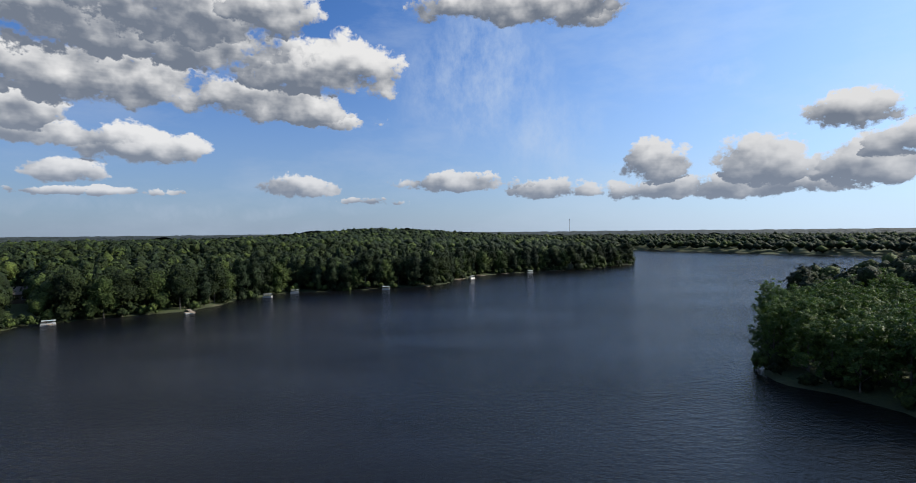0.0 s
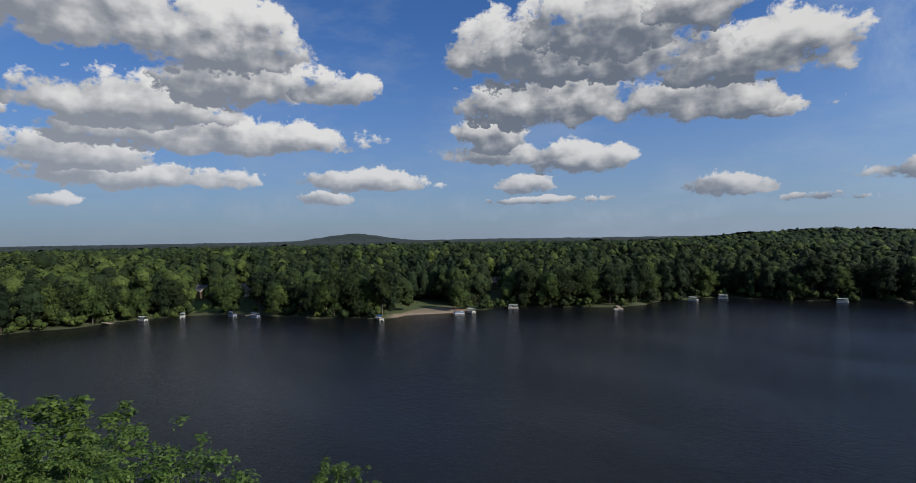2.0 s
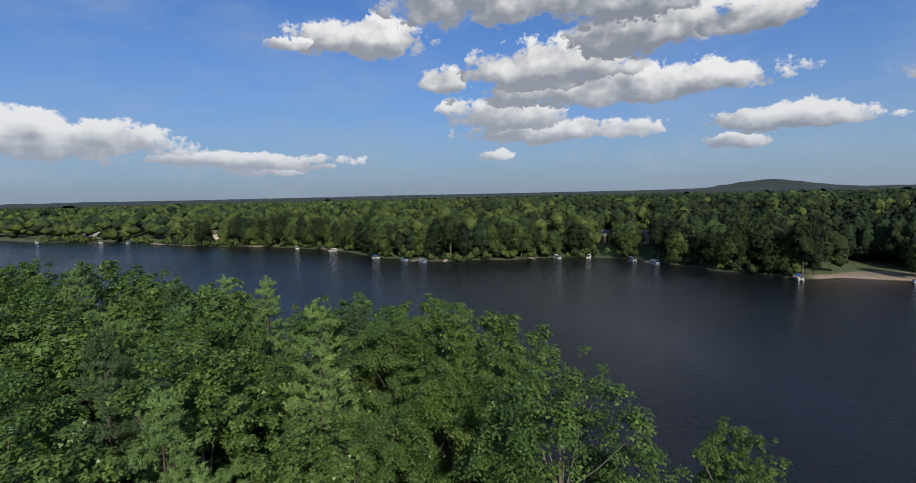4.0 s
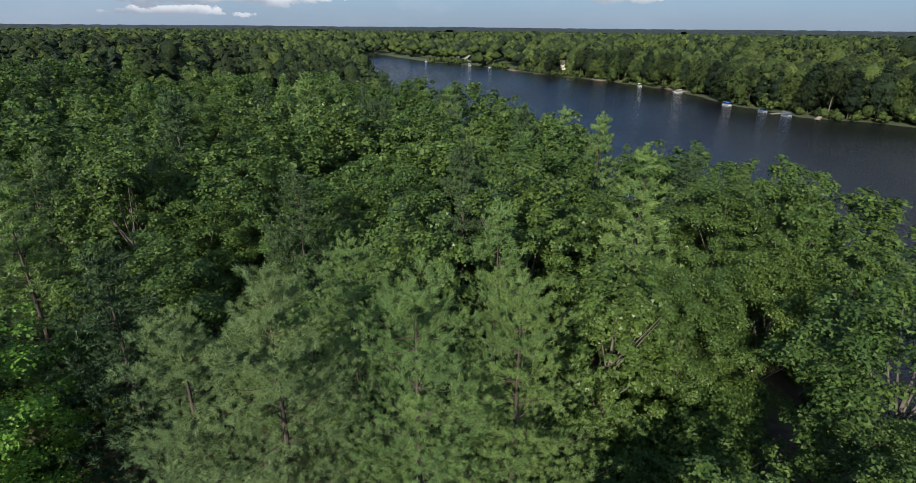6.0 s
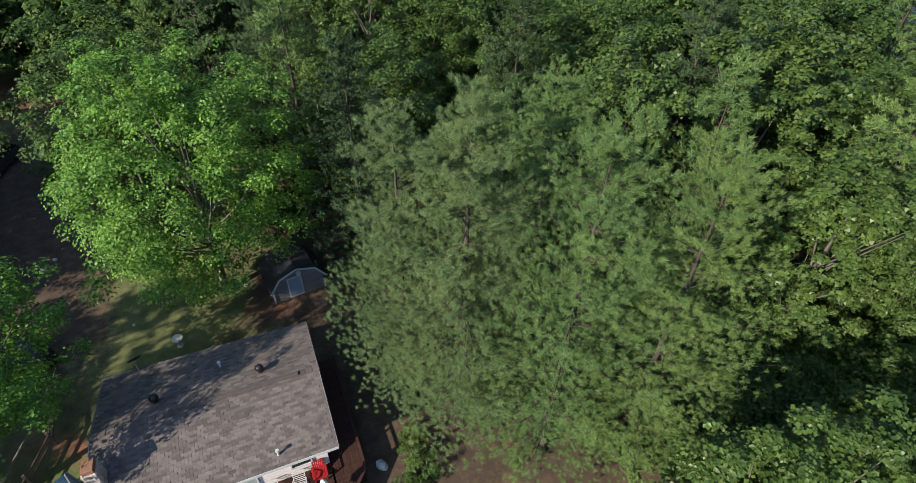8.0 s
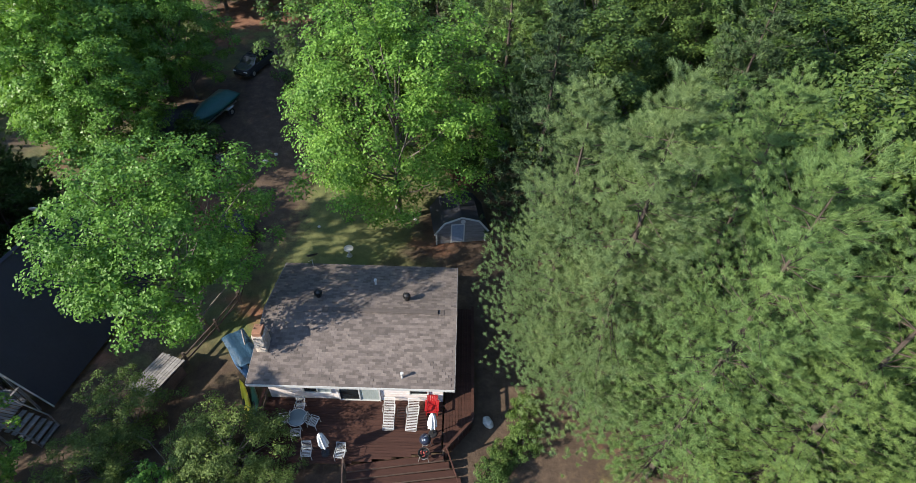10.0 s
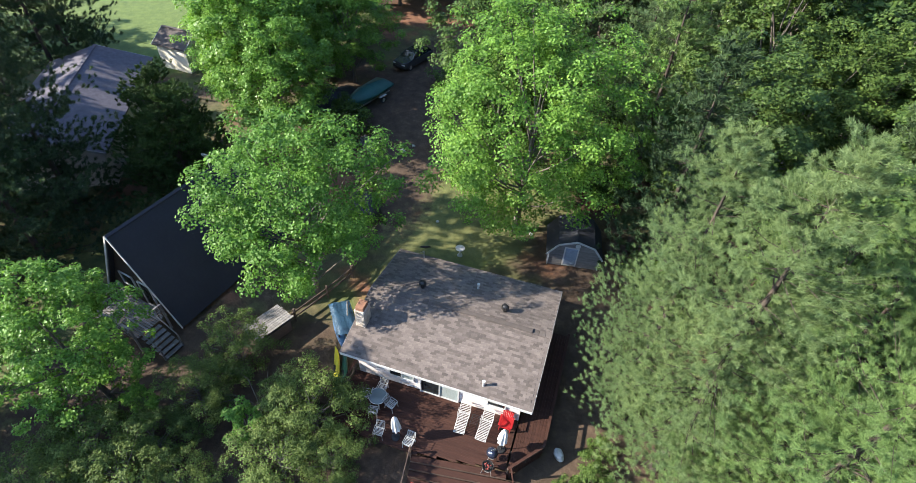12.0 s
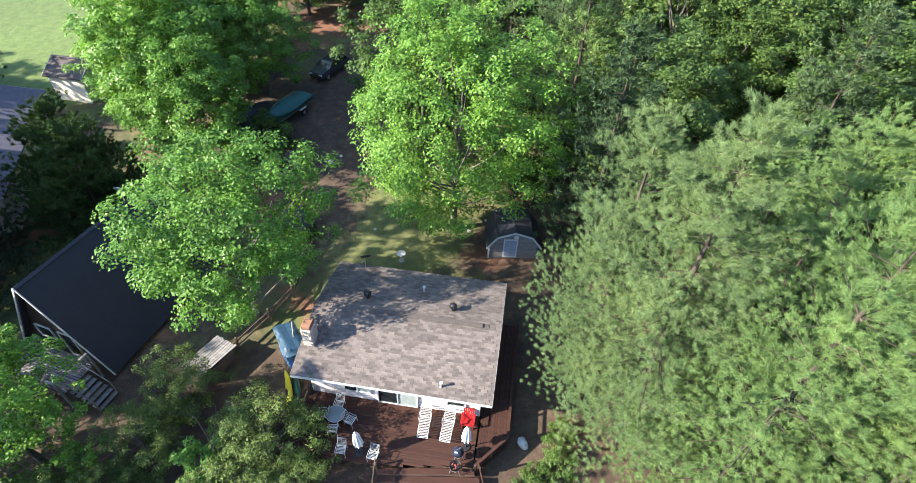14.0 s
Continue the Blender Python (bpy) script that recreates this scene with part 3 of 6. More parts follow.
LAKE += [(22, 26), (0, 20), (-14, 22), (-25, 26), (-37, 27), (-41, 18), (-50, 13), (-68, 7), (-70, -5), (-78, -17), (-95, -37), (-99, -59),
         (-140, -100), (-181, -142), (-320, -270), (-430, -370)]


def shore_distance(x, y):
    """Metres from the shoreline: above zero on land, below zero in the lake."""
    x, y = np.atleast_1d(np.asarray(x, float)), np.atleast_1d(np.asarray(y, float))
    best, inside = np.full(x.shape, 1e9), np.zeros(x.shape, bool)
    for (ax, ay), (bx, by) in zip(LAKE, LAKE[1:] + LAKE[:1]):
        dx, dy = bx - ax, by - ay
        t = np.clip(((x - ax) * dx + (y - ay) * dy) / (dx * dx + dy * dy), 0, 1)
        best = np.minimum(best, np.hypot(x - ax - t * dx, y - ay - t * dy))
        inside ^= ((ay > y) != (by > y)) & (x < (bx - ax) * (y - ay) / (by - ay + 1e-12) + ax)
    return np.where(inside, -best, best)


def step(v, a, b):
    t = np.clip((v - a) / (b - a), 0, 1)
    return t * t * (3 - 2 * t)


def ground_height(x, y):
    x, y = np.atleast_1d(np.asarray(x, float)), np.atleast_1d(np.asarray(y, float))
    d = shore_distance(x, y) + 1.2 * np.sin(x * 0.21 + y * 0.13) * step(np.hypot(x, y), 60, 120)
    r = np.hypot(x, y)
    near = 0.5 * step(d, 0, 1.5) + 3.5 * step(d, 2, 13) + 1.5 * step(-y, 30, 52)
    far = 0.7 * step(d, 0, 2.5) + 7.5 * step(d, 4, 110)
    w = 1 - step(r, 75, 140)
    z = near * w + far * (1 - w)
    z = np.where(d < 0, np.maximum(-2.5, d * 0.25), z)
    land = step(d, 0, 80)
    z += land * 17 * np.exp(-(((x + 150) / 190) ** 2 + ((y - 1040) / 150) ** 2))
    z += land * 54 * np.exp(-(((x + 2900) / 270) ** 2 + ((y - 2050) / 270) ** 2))
    z += land * step(r, 700, 1500) * (2.5 * np.sin(x * 0.0031 + 1) * np.cos(y * 0.0027) - 2.0)
    return z


rings = np.concatenate([np.linspace(0.5, 70, 60), np.geomspace(71.5, 4700, 95)])
angles = np.linspace(0, 2 * np.pi, 360, endpoint=False)
gx, gy = (rings[:, None] * np.cos(angles)).ravel(), (rings[:, None] * np.sin(angles)).ravel()
gz = ground_height(gx, gy)
na = len(angles)
i0 = (np.arange(len(rings) - 1)[:, None] * na + np.arange(na)).ravel()
i1 = (np.arange(len(rings) - 1)[:, None] * na + (np.arange(na) + 1) % na).ravel()
GROUND = material("ground_mat", (0.1, 0.08, 0.05), 0.95)


def ground_material():
    m = GROUND
    p = world_coords(m)
    big = noise_of(m, p, 0.09, 4)
    fine = noise_of(m, p, 1.3, 6, 0.7)
    soil = ramp(m, fine, [(0.3, (0.036, 0.022, 0.013)), (0.55, (0.066, 0.042, 0.026)), (0.75, (0.112, 0.076, 0.048))])
    grass = ramp(m, fine, [(0.3, (0.050, 0.072, 0.018)), (0.6, (0.105, 0.120, 0.034)), (0.8, (0.17, 0.165, 0.06))])
    needles = ramp(m, fine, [(0.3, (0.085, 0.038, 0.021)), (0.7, (0.19, 0.088, 0.047))])
    c = mix(m, ramp(m, big, [(0.44, (0, 0, 0)), (0.58, (1, 1, 1))]), soil, grass)
    c = mix(m, ramp(m, noise_of(m, p, 0.16, 3), [(0.56, (0, 0, 0)), (0.66, (1, 1, 1))]), c, needles)
    # distance from given places, for the meadow, the drive and the woods
    sep = m.node_tree.nodes.new("ShaderNodeSeparateXYZ")
    g = m.node_tree.nodes.new("ShaderNodeNewGeometry")
    link(m, g.outputs["Position"], sep.inputs["Vector"])

    def near(cx, cy, rx, ry, edge=0.25):
        u = math_node(m, "POWER", math_node(m, "ABSOLUTE", math_node(m, "DIVIDE", math_node(m, "SUBTRACT", sep.outputs["X"], cx), rx)), 2.0)
        v = math_node(m, "POWER", math_node(m, "ABSOLUTE", math_node(m, "DIVIDE", math_node(m, "SUBTRACT", sep.outputs["Y"], cy), ry)), 2.0)
        d = math_node(m, "ADD", math_node(m, "ADD", u, v), math_node(m, "MULTIPLY", math_node(m, "SUBTRACT", fine, 0.5), 1.6))
        return math_node(m, "DIVIDE", math_node(m, "SUBTRACT", 1.0 + edge, d), 2 * edge, True)

    lawn = ramp(m, fine, [(0.3, (0.058, 0.098, 0.018)), (0.7, (0.115, 0.160, 0.034))])
    c = mix(m, near(3.0, -29.5, 6, 4.0), c, mix(m, 0.5, grass, ramp(m, fine, [(0.3, (0.075, 0.078, 0.026)), (0.7, (0.16, 0.15, 0.06))])))
    c = mix(m, near(7.5, -43, 4.2, 16), c, soil)
    c = mix(m, near(8.5, -66, 7, 5), c, needles)
    c = mix(m, near(15.5, -13, 9, 6.5), c, soil)
    c = mix(m, near(4, -8, 9, 5), c, soil)
    c = mix(m, near(-7.5, -17, 4.5, 10), c, soil)
    c = mix(m, near(48, -66, 26, 22), c, lawn)
    c = mix(m, near(39, -52, 12, 7), c, lawn)
    # woods floor far off and a sandy rim at the water
    r = m.node_tree.nodes.new("ShaderNodeVectorMath")
    r.operation = "LENGTH"
    link(m, g.outputs["Position"], r.inputs[0])
    c = mix(m, math_node(m, "DIVIDE", math_node(m, "SUBTRACT", r.outputs["Value"], 75.0), 40.0, True), c,
            ramp(m, fine, [(0.3, (0.030, 0.045, 0.014)), (0.7, (0.062, 0.082, 0.024))]))
    sand = ramp(m, fine, [(0.35, (0.11, 0.085, 0.06)), (0.7, (0.26, 0.21, 0.15))])
    bank = ramp(m, fine, [(0.3, (0.022, 0.030, 0.010)), (0.7, (0.055, 0.068, 0.022))])
    sand = mix(m, ramp(m, noise_of(m, p, 0.028, 2), [(0.60, (0, 0, 0)), (0.66, (1, 1, 1))]), bank, sand)
    sand = mix(m, near(-166, 150, 20, 20), sand, ramp(m, fine, [(0.3, (0.14, 0.105, 0.075)), (0.7, (0.30, 0.235, 0.17))]))
    for lx_, ly_, rx_, ry_ in ((-335, -78, 13, 16), (-352, -112, 12, 12), (-130, 207, 13, 8), (-250, 92, 14, 9)):
        c = mix(m, near(lx_, ly_, rx_, ry_), c, lawn)
    c = mix(m, near(-161, 151, 6, 15), c, ramp(m, fine, [(0.3, (0.09, 0.075, 0.045)), (0.7, (0.22, 0.17, 0.12))]))
    shore = math_node(m, "DIVIDE", math_node(m, "SUBTRACT", 0.62, sep.outputs["Z"]), 0.3, True)
    c = mix(m, shore, c, sand)
    paint(m, c)
    bump(m, fine, 0.7, 0.12)


ground_material()
ground = new("ground", mesh_of("ground", np.stack([gx, gy, gz], 1), np.stack([i0, i1, i1 + na, i0 + na], 1), GROUND, True))
tagged(ground, "wooded lake shore with bare brown soil, pine needles and thin grass", "ground", kind="structure")

WATER = material("lake_water", (0.0055, 0.0062, 0.0075), 0.12)
WATER.node_tree.nodes["Principled BSDF"].inputs["IOR"].default_value = 1.27
ripple = noise_of(WATER, world_coords(WATER, (0.9, 1.2, 1.0)), 1.1, 3, 0.65)
swell = noise_of(WATER, world_coords(WATER, (0.8, 1.3, 1.0)), 0.5, 2, 0.5)
calm = noise_of(WATER, world_coords(WATER, (0.6, 1.6, 1.0)), 0.018, 3, 0.5)
wave = math_node(WATER, "ADD", math_node(WATER, "MULTIPLY", ripple, 0.75), math_node(WATER, "MULTIPLY", swell, 0.5))
wb = node(WATER, "ShaderNodeBump", Distance=0.60)
link(WATER, wave, wb.inputs["Height"])
link(WATER, ramp(WATER, calm, [(0.36, (0.5, 0.5, 0.5)), (0.62, (0.85, 0.85, 0.85))]), wb.inputs["Strength"])
link(WATER, wb.outputs["Normal"], WATER.node_tree.nodes["Principled BSDF"].inputs["Normal"])
wbm = bmesh.new()
for px_, py_ in ((-900, -700), (900, -700), (900, 1100), (-900, 1100)):
    wbm.verts.new((px_, py_, 0))
wbm.faces.new(wbm.verts)
wme = bpy.data.meshes.new("water")
wbm.to_mesh(wme)
wbm.free()
wme.materials.append(WATER)
tagged(new("water", wme), "dark rippled lake water reflecting the cloudy sky", "water", kind="structure")


def at(x, y, sink=0.0, turn=0.0, s=1.0):
    """A pose on the ground."""
    return pose(x, y, float(ground_height(x, y)[0]) - sink, 0, 0, turn) @ Matrix.Scale(s, 4)

# ---- woods ----
HI_A = broadleaf(17.0, 6.6, 460, 60000, 0.165, 0.10, 11, LEAF_MAPLE, 26, 0.105)
HI_B = broadleaf(12.8, 5.1, 330, 40000, 0.155, 0.30, 12, LEAF_MAPLE, 22, 0.11)
HI_C = broadleaf(13.4, 4.0, 260, 28000, 0.165, 0.12, 13, LEAF_MAPLE, 16, 0.115)
HI_D = broadleaf(16.0, 6.0, 340, 34000, 0.22, 0.12, 16, LEAF_MAPLE, 16, 0.115, 0.8, True)
HI_LIME = broadleaf(14.5, 5.0, 260, 52000, 0.155, 0.30, 14, LEAF_ASPEN, 12, 0.125, 0.8, True)
MID_OAK = [broadleaf(15.5, 5.0, 300, 32000, 0.195, 0.08, 20 + k, LEAF_OAK, 9, 0.12, 0.8, True) for k in range(3)]
MID_ASPEN = [broadleaf(17.0, 3.9, 200, 18000, 0.24, 0.08, 30 + k, LEAF_ASPEN, 9, 0.13, 0.8, True) for k in range(2)]
HI_RED = [pine(18.5, 3.7, 34, 33, 56, 0.145, 0.06, 40, NEEDLE_RED, 0.42, 0.3, 0.62, 0.085, 0.15, (5, 8))] * 2
HI_WHITE = [pine(20.0, 5.2, 28, 33, 56, 0.15, 0.06, 45, NEEDLE_WHITE, 0.5, 0.6, 0.5, 0.085, 0.18, (6, 9))] * 2
MID_RED = pine(17.5, 3.8, 24, 8, 34, 0.27, 0.07, 52, NEEDLE_RED, 0.5, 0.3, 0.6, 0.2, 0.26)
MID_PINE = [pine(17.5, 4.2, 20, 12, 34, 0.28, 0.08, 50 + k, NEEDLE_SHADE if k else NEEDLE_WHITE, 0.6, 0.3, 0.55, 0.2, 0.3) for k in range(2)]
SHADED_PINE = pine(19.0, 6.4, 22, 22, 38, 0.26, 0.05, 57, NEEDLE_SHADE, 0.5, 0.45, 0.5, 0.18, 0.3)
HI_CEDAR = pine(9.0, 5.0, 22, 18, 50, 0.19, 0.02, 55, NEEDLE_DARK, 0.45, 0.3, 0.6, 0.25, 0.25)
FEW_OAK = [broadleaf(15.5, 4.8, 150, 8000, 0.40, 0.06, 60 + k, LEAF_OAK if k else LEAF_ASPEN, 4, 0.15, 0.8, True) for k in range(3)]
FEW_PINE = [pine(17.5, 4.0, 20, 6, 26, 0.45, 0.08, 65 + k, NEEDLE_WHITE if k else NEEDLE_SHADE, 0.65, 0.3, 0.7, 0.2, 0.7) for k in range(2)]
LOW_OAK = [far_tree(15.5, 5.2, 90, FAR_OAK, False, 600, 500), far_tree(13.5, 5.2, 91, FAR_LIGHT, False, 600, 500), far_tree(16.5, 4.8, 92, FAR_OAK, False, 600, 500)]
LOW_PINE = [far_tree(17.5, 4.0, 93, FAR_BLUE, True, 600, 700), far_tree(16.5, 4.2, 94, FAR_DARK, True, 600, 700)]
LOW_BUSH = broadleaf(3.0, 2.0, 60, 4200, 0.155, 0.0, 82, LEAF_OAK, 5, 0.22, 0.8, True)
HI_BUSH = broadleaf(4.6, 2.4, 110, 12000, 0.125, 0.02, 80, LEAF_BUSH, 26, 0.16, 0.5)

MAPLE_TXT = "tall maple tree with bright green leaves beside the cottage"
A = tree("maple_tree", HI_A, at(-2.2, -29.5), MAPLE_TXT, "tree")
B = tree("maple_tree", HI_B, at(10.3, -21.4, 0, 40), "round maple tree with pale green leaves beside the fence", "tree")
C = tree("maple_tree", HI_C, at(18.6, -12.6, 0, 80, 0.78), "bright green maple tree on the lake slope", "tree")
for x, y, s, turn in ((17.6, -37.2, 0.74, 45), (20.6, -40.6, 0.8, 160), (14.2, -47.5, 0.7, 220), (21.0, -42.5, 0.92, 10), (23.5, -50.0, 0.85, 200), (19.0, -49.5, 0.8, 300), (17.8, -56.5, 0.8, 130), (21.5, -56, 0.85, 250), (13.5, -68, 1.0, 60)):
    tree("maple_tree", HI_D, at(x, y, 0, turn, s), "leafy green shade tree beside the dirt drive", "tree", "trees by the drive")
for (az, r, s), k, turn in zip(((152, 18.5, 0.98), (142.5, 15.8, 1.1)), (0, 1), (0, 90)):
    tree("red_pine", HI_RED[k], at(-math.sin(radians(az)) * r, math.cos(radians(az)) * r, 0, turn, s),
         "tall red pine with long olive needle tufts", "pine tree", "pines by the cottage")
for (az, r, s), k, turn in zip(((125.5, 14.8, 1.0), (112.5, 16.8, 0.95), (133, 21.5, 0.93)), (0, 1, 0), (0, 90, 200)):
    tree("white_pine", HI_WHITE[k], at(-math.sin(radians(az)) * r, math.cos(radians(az)) * r, 0, turn, s),
         "tall white pine with soft blue-green needles", "pine tree", "pines by the cottage")
for x, y, s in ((22.9, -30.4, 1.0), (25.2, -33.2, 0.95)):
    tree("cedar_tree", HI_CEDAR, at(x, y, 0, x * 40, s), "dense dark green cedar with a broad cone crown", "cedar tree")

SLIM = broadleaf(12.0, 1.75, 110, 8000, 0.19, 0.15, 17, LEAF_ASPEN, 10, 0.24)
for x, y, s, turn in ((-13.5, -0.5, 1.0, 0), (-16.6, 0.8, 1.02, 70), (-17.7, 2.7, 1.0, 140), (-12.0, -1.8, 0.93, 200), (-15.1, -0.3, 0.93, 260)):
    tree("young_tree", SLIM, at(x, y, 0, turn, s), "slim young leafy tree on the slope above the lake", "tree", "young trees")
# oaks added out of view, to shade the soil and shrubs below the deck
for k, (x, y) in enumerate(((26.5, -7.5), (28.5, -12.0), (26.0, -3.5), (30.5, -16.5), (30, -7))):
    tree("oak_tree", MID_OAK[k % 3], at(x, y, 0, 77 * k, (0.66, 0.7, 0.62, 0.7, 0.75)[k]), "leafy oak added out of view to shade the lake slope", "tree", "near wood")
SAPLING = "leafy young tree on the slope above the lake, four of them added for shade"
# the four round (-20, 10) are added to shade the hollow behind them
for x, y, s, turn in ((-35, -2.5, 0.85, 20), (-39.5, 2.5, 0.9, 210),  (-17.0, 8.6, 0.85, 150), (-20.5, 10.2, 0.9, 210), (-22.5, 8.6, 0.8, 330), (-18.6, 11.4, 0.8, 30), (-48.1, -1.8, 1.05, 300), (-45.4, -68.1, 1.1, 80)):
    tree("leafy_tree", HI_LIME, at(x, y, 0, turn, s), SAPLING, "tree")
for k, (x, y) in enumerate(((-50.9, -47.1), (-38.6, -64.6), (-30.6, -66.0), (-30.4, -77.6), (-39.6, -51.6), (-44.6, -10.4), (-47.1, -38.5), (-24, -47), (-27, -36), (-21, -58))):
    tree("oak_tree", (MID_OAK if math.hypot(x, y) < 66 else FEW_OAK)[k % 3], at(x, y, 0, 37 * k, (1.1, 1.0, 0.95, 1.05, 0.95, 0.8, 0.8)[k % 7]), "large dark green oak in the mixed wood", "tree", "near wood")
for k, (x, y) in enumerate(((-67.2, -40.9), (-50.3, -26.0), (-66.1, -23.0), (-60, -33), (-58, -16), (-56, -24))):
    tree("white_pine", MID_PINE[0], at(x, y, 0, 53 * k, (1.05, 0.92, 1.0, 0.9)[k % 4]), "white pine with soft blue-green needles in the wood", "pine tree", "near wood")
for k, (x, y) in enumerate(((-53.8, 2.0), (-59.1, 3.3), (-65, -2.0), (-70, -13.7), (-44.4, 7.5), (-49, 8), (-46, 3), (-35, 23.0))):
    tree("aspen_tree", MID_ASPEN[k % 2], at(x, y, 0, 71 * k, (1.0, 1.0, 0.95, 0.95, 0.86, 0.95, 1.0, 0.78)[k]), "slender aspen with small green leaves at the shore", "tree", "shore aspens")
for k, (x, y) in enumerate(((-15.2, -47.0), (-11.5, -43.0), (-18.5, -48.5), (31.7, -24.6), (27.8, -21.0), (42.0, -43.5), (29.5, -26.5), (-9, -52), (43.8, -48.0))):
    tree("pine_tree", (HI_RED[k % 2] if k < 2 else SHADED_PINE if k in (3, 4, 5, 6, 8) else MID_RED), at(x, y, 0, 41 * k, (0.9, 0.85, 0.95, 1.0, 0.82, 0.95, 0.85, 0.9, 1.0)[k]), "tall pine beside the clearing, some with needles coloured dark for shade", "pine tree", "pines round the clearing")
BUSH = "scraggly olive-green shrub on the slope below the deck"
for x, y, s, turn in ((12.9, -15.6, 0.85, 0), (13.9, -12.9, 0.8, 60), (7.6, -12.6, 0.98, 120), (8.6, -10.2, 0.9, 200), (17.4, -9.6, 0.95, 250), (15.0, -8.2, 0.95, 300), (6.2, -10.4, 0.7, 20), (9.4, -13.4, 0.6, 90), (14.8, -10.4, 0.7, 140), (18.6, -7.2, 0.9, 30), (12.4, -8.4, 0.7, 10)):
    tree("shrub", HI_BUSH, at(x, y, 0.1, turn, s), BUSH, "bush", "slope shrubs")

YOUNG_MAPLE = broadleaf(4.2, 1.1, 40, 2200, 0.16, 0.25, 83, LEAF_MAPLE, 8, 0.26)
for x, y, s in ((10.6, -11.3, 0.85), (15.9, -11.6, 0.8), (4.0, -7.6, 0.7)):
    tree("young_maple", YOUNG_MAPLE, at(x, y, 0, x * 70, s), "small bright green maple sapling between the shrubs", "tree", "saplings")
DEAD = [[((0, 0, 0), 0.05), ((0.3 * math.cos(k), 0.3 * math.sin(k), 0.9), 0.035), ((1.0 * math.cos(k + 0.3), 1.0 * math.sin(k + 0.3), 1.7 + 0.1 * (k % 3)), 0.02), ((1.5 * math.cos(k + 0.5), 1.5 * math.sin(k + 0.5), 2.1), 0.006)] for k in range(7)]
v_, f_ = tube_mesh(DEAD, 5)
dead_bush = thing("bare_shrub", at(10.9, -13.0), "bare grey dead shrub with spreading branches", "bush")
hang("branches", mesh_of("branches", v_, f_, BARK, True), dead_bush)

# places kept free of trees: x, y, radius
FREE = [(7, -50, 7), (3, -55, 6), (13.3, -37, 6), (30, -12, 10), (19.4, -33.2, 7), (28, -50, 8), (24, -38, 6), (1, -18, 9.5), (7.5, -30, 8), (7.5, -40, 6), (8.5, -52, 6), (-6.5, -26, 4), (-2.2, -29.5, 8), (10.8, -21.2, 7), (15.5, -9, 7),
        (17, -22, 9), (28, -31, 6), (19, -43, 8), (15.5, -54, 6), (23, -52, 6), (33, -48, 9), (45, -62, 24), (0, 0, 12), (8, -63, 7),
        (-9, -15, 9), (-13, -8, 9), (-16, -6, 8), (2, -8, 10), (12, -14, 8), (38, -40, 9), (36, -34, 6), (8, 6, 15), (-16, 16, 12), (4, -46, 8), (10, -46, 8), (27, -45, 9), (27, -36, 7), (31, -43, 7), (-26, 4, 5), (-22, 0, 6)]
spots = [(o.location.x, o.location.y) for o in scene.objects if o.parent is None and o.type == "EMPTY"]


def scatter(count, where, gap, tries=40):
    """Random spots on land with a least gap; where gives a candidate."""
    out = []
    for _ in range(count * tries):
        if len(out) >= count:
            break
        x, y = where()
        if any((x - a) ** 2 + (y - b) ** 2 < c * c for a, b, c in FREE):
            continue
        if any((x - a) ** 2 + (y - b) ** 2 < gap * gap for a, b in spots):
            continue
        if shore_distance(x, y)[0] < 2.0:
            continue
        spots.append((x, y))
        out.append((x, y))
    return out


place = random.Random(5)


def polar(a0, a1, r0, r1):
    def pick():
        a, r = radians(place.uniform(a0, a1)), math.sqrt(place.uniform(r0 * r0, r1 * r1))
        return -math.sin(a) * r, math.cos(a) * r
    return pick


for k, (x, y) in enumerate(scatter(120, polar(74, 245, 24, 84), 5.6)):
    near_ = math.hypot(x, y) < 50
    kind = place.random()
    s, turn = place.uniform(0.82, 1.12), place.uniform(0, 360)
    if math.hypot(x + 33, y - 1) < 6.5:
        continue
    if kind < 0.28:
        tree("pine_tree", (MID_PINE if near_ else FEW_PINE)[k % 2], at(x, y, 0, turn, s), "green pine in the mixed wood", "pine tree", "near wood")
    elif kind < 0.45 and near_:
        tree("aspen_tree", MID_ASPEN[k % 2], at(x, y, 0, turn, s), "slender aspen with small green leaves", "tree", "near wood")
    else:
        tree("oak_tree", (MID_OAK if near_ else FEW_OAK)[k % 3], at(x, y, 0, turn, s), "dark green oak in the mixed wood", "tree", "near wood")
for x, y, s in ((-6.9, -12.9, 0.4), (-6.4, -11.2, 0.5), (-5.2, -10.6, 0.4), (-4.4, -9.8, 0.45)):
    tree("deck_shrub", LOW_BUSH, at(x, y, 0.1, x * 90, s), "low dark shrub beside the deck", "bush", "deck shrubs")
UNDER = "dark leafy shrub under the trees"
for k in range(110):
    while True:
        x, y = polar(76, 200, 19, 56)()
        if shore_distance(x, y)[0] > 1.5 and not any((x - a) ** 2 + (y - b) ** 2 < (c * 0.85) ** 2 for a, b, c in FREE[6:26]):
            break
    tree("understory_shrub", LOW_BUSH, at(x, y, 0.1, place.uniform(0, 360), place.uniform(0.6, 1.25)), UNDER, "bush", "understory")
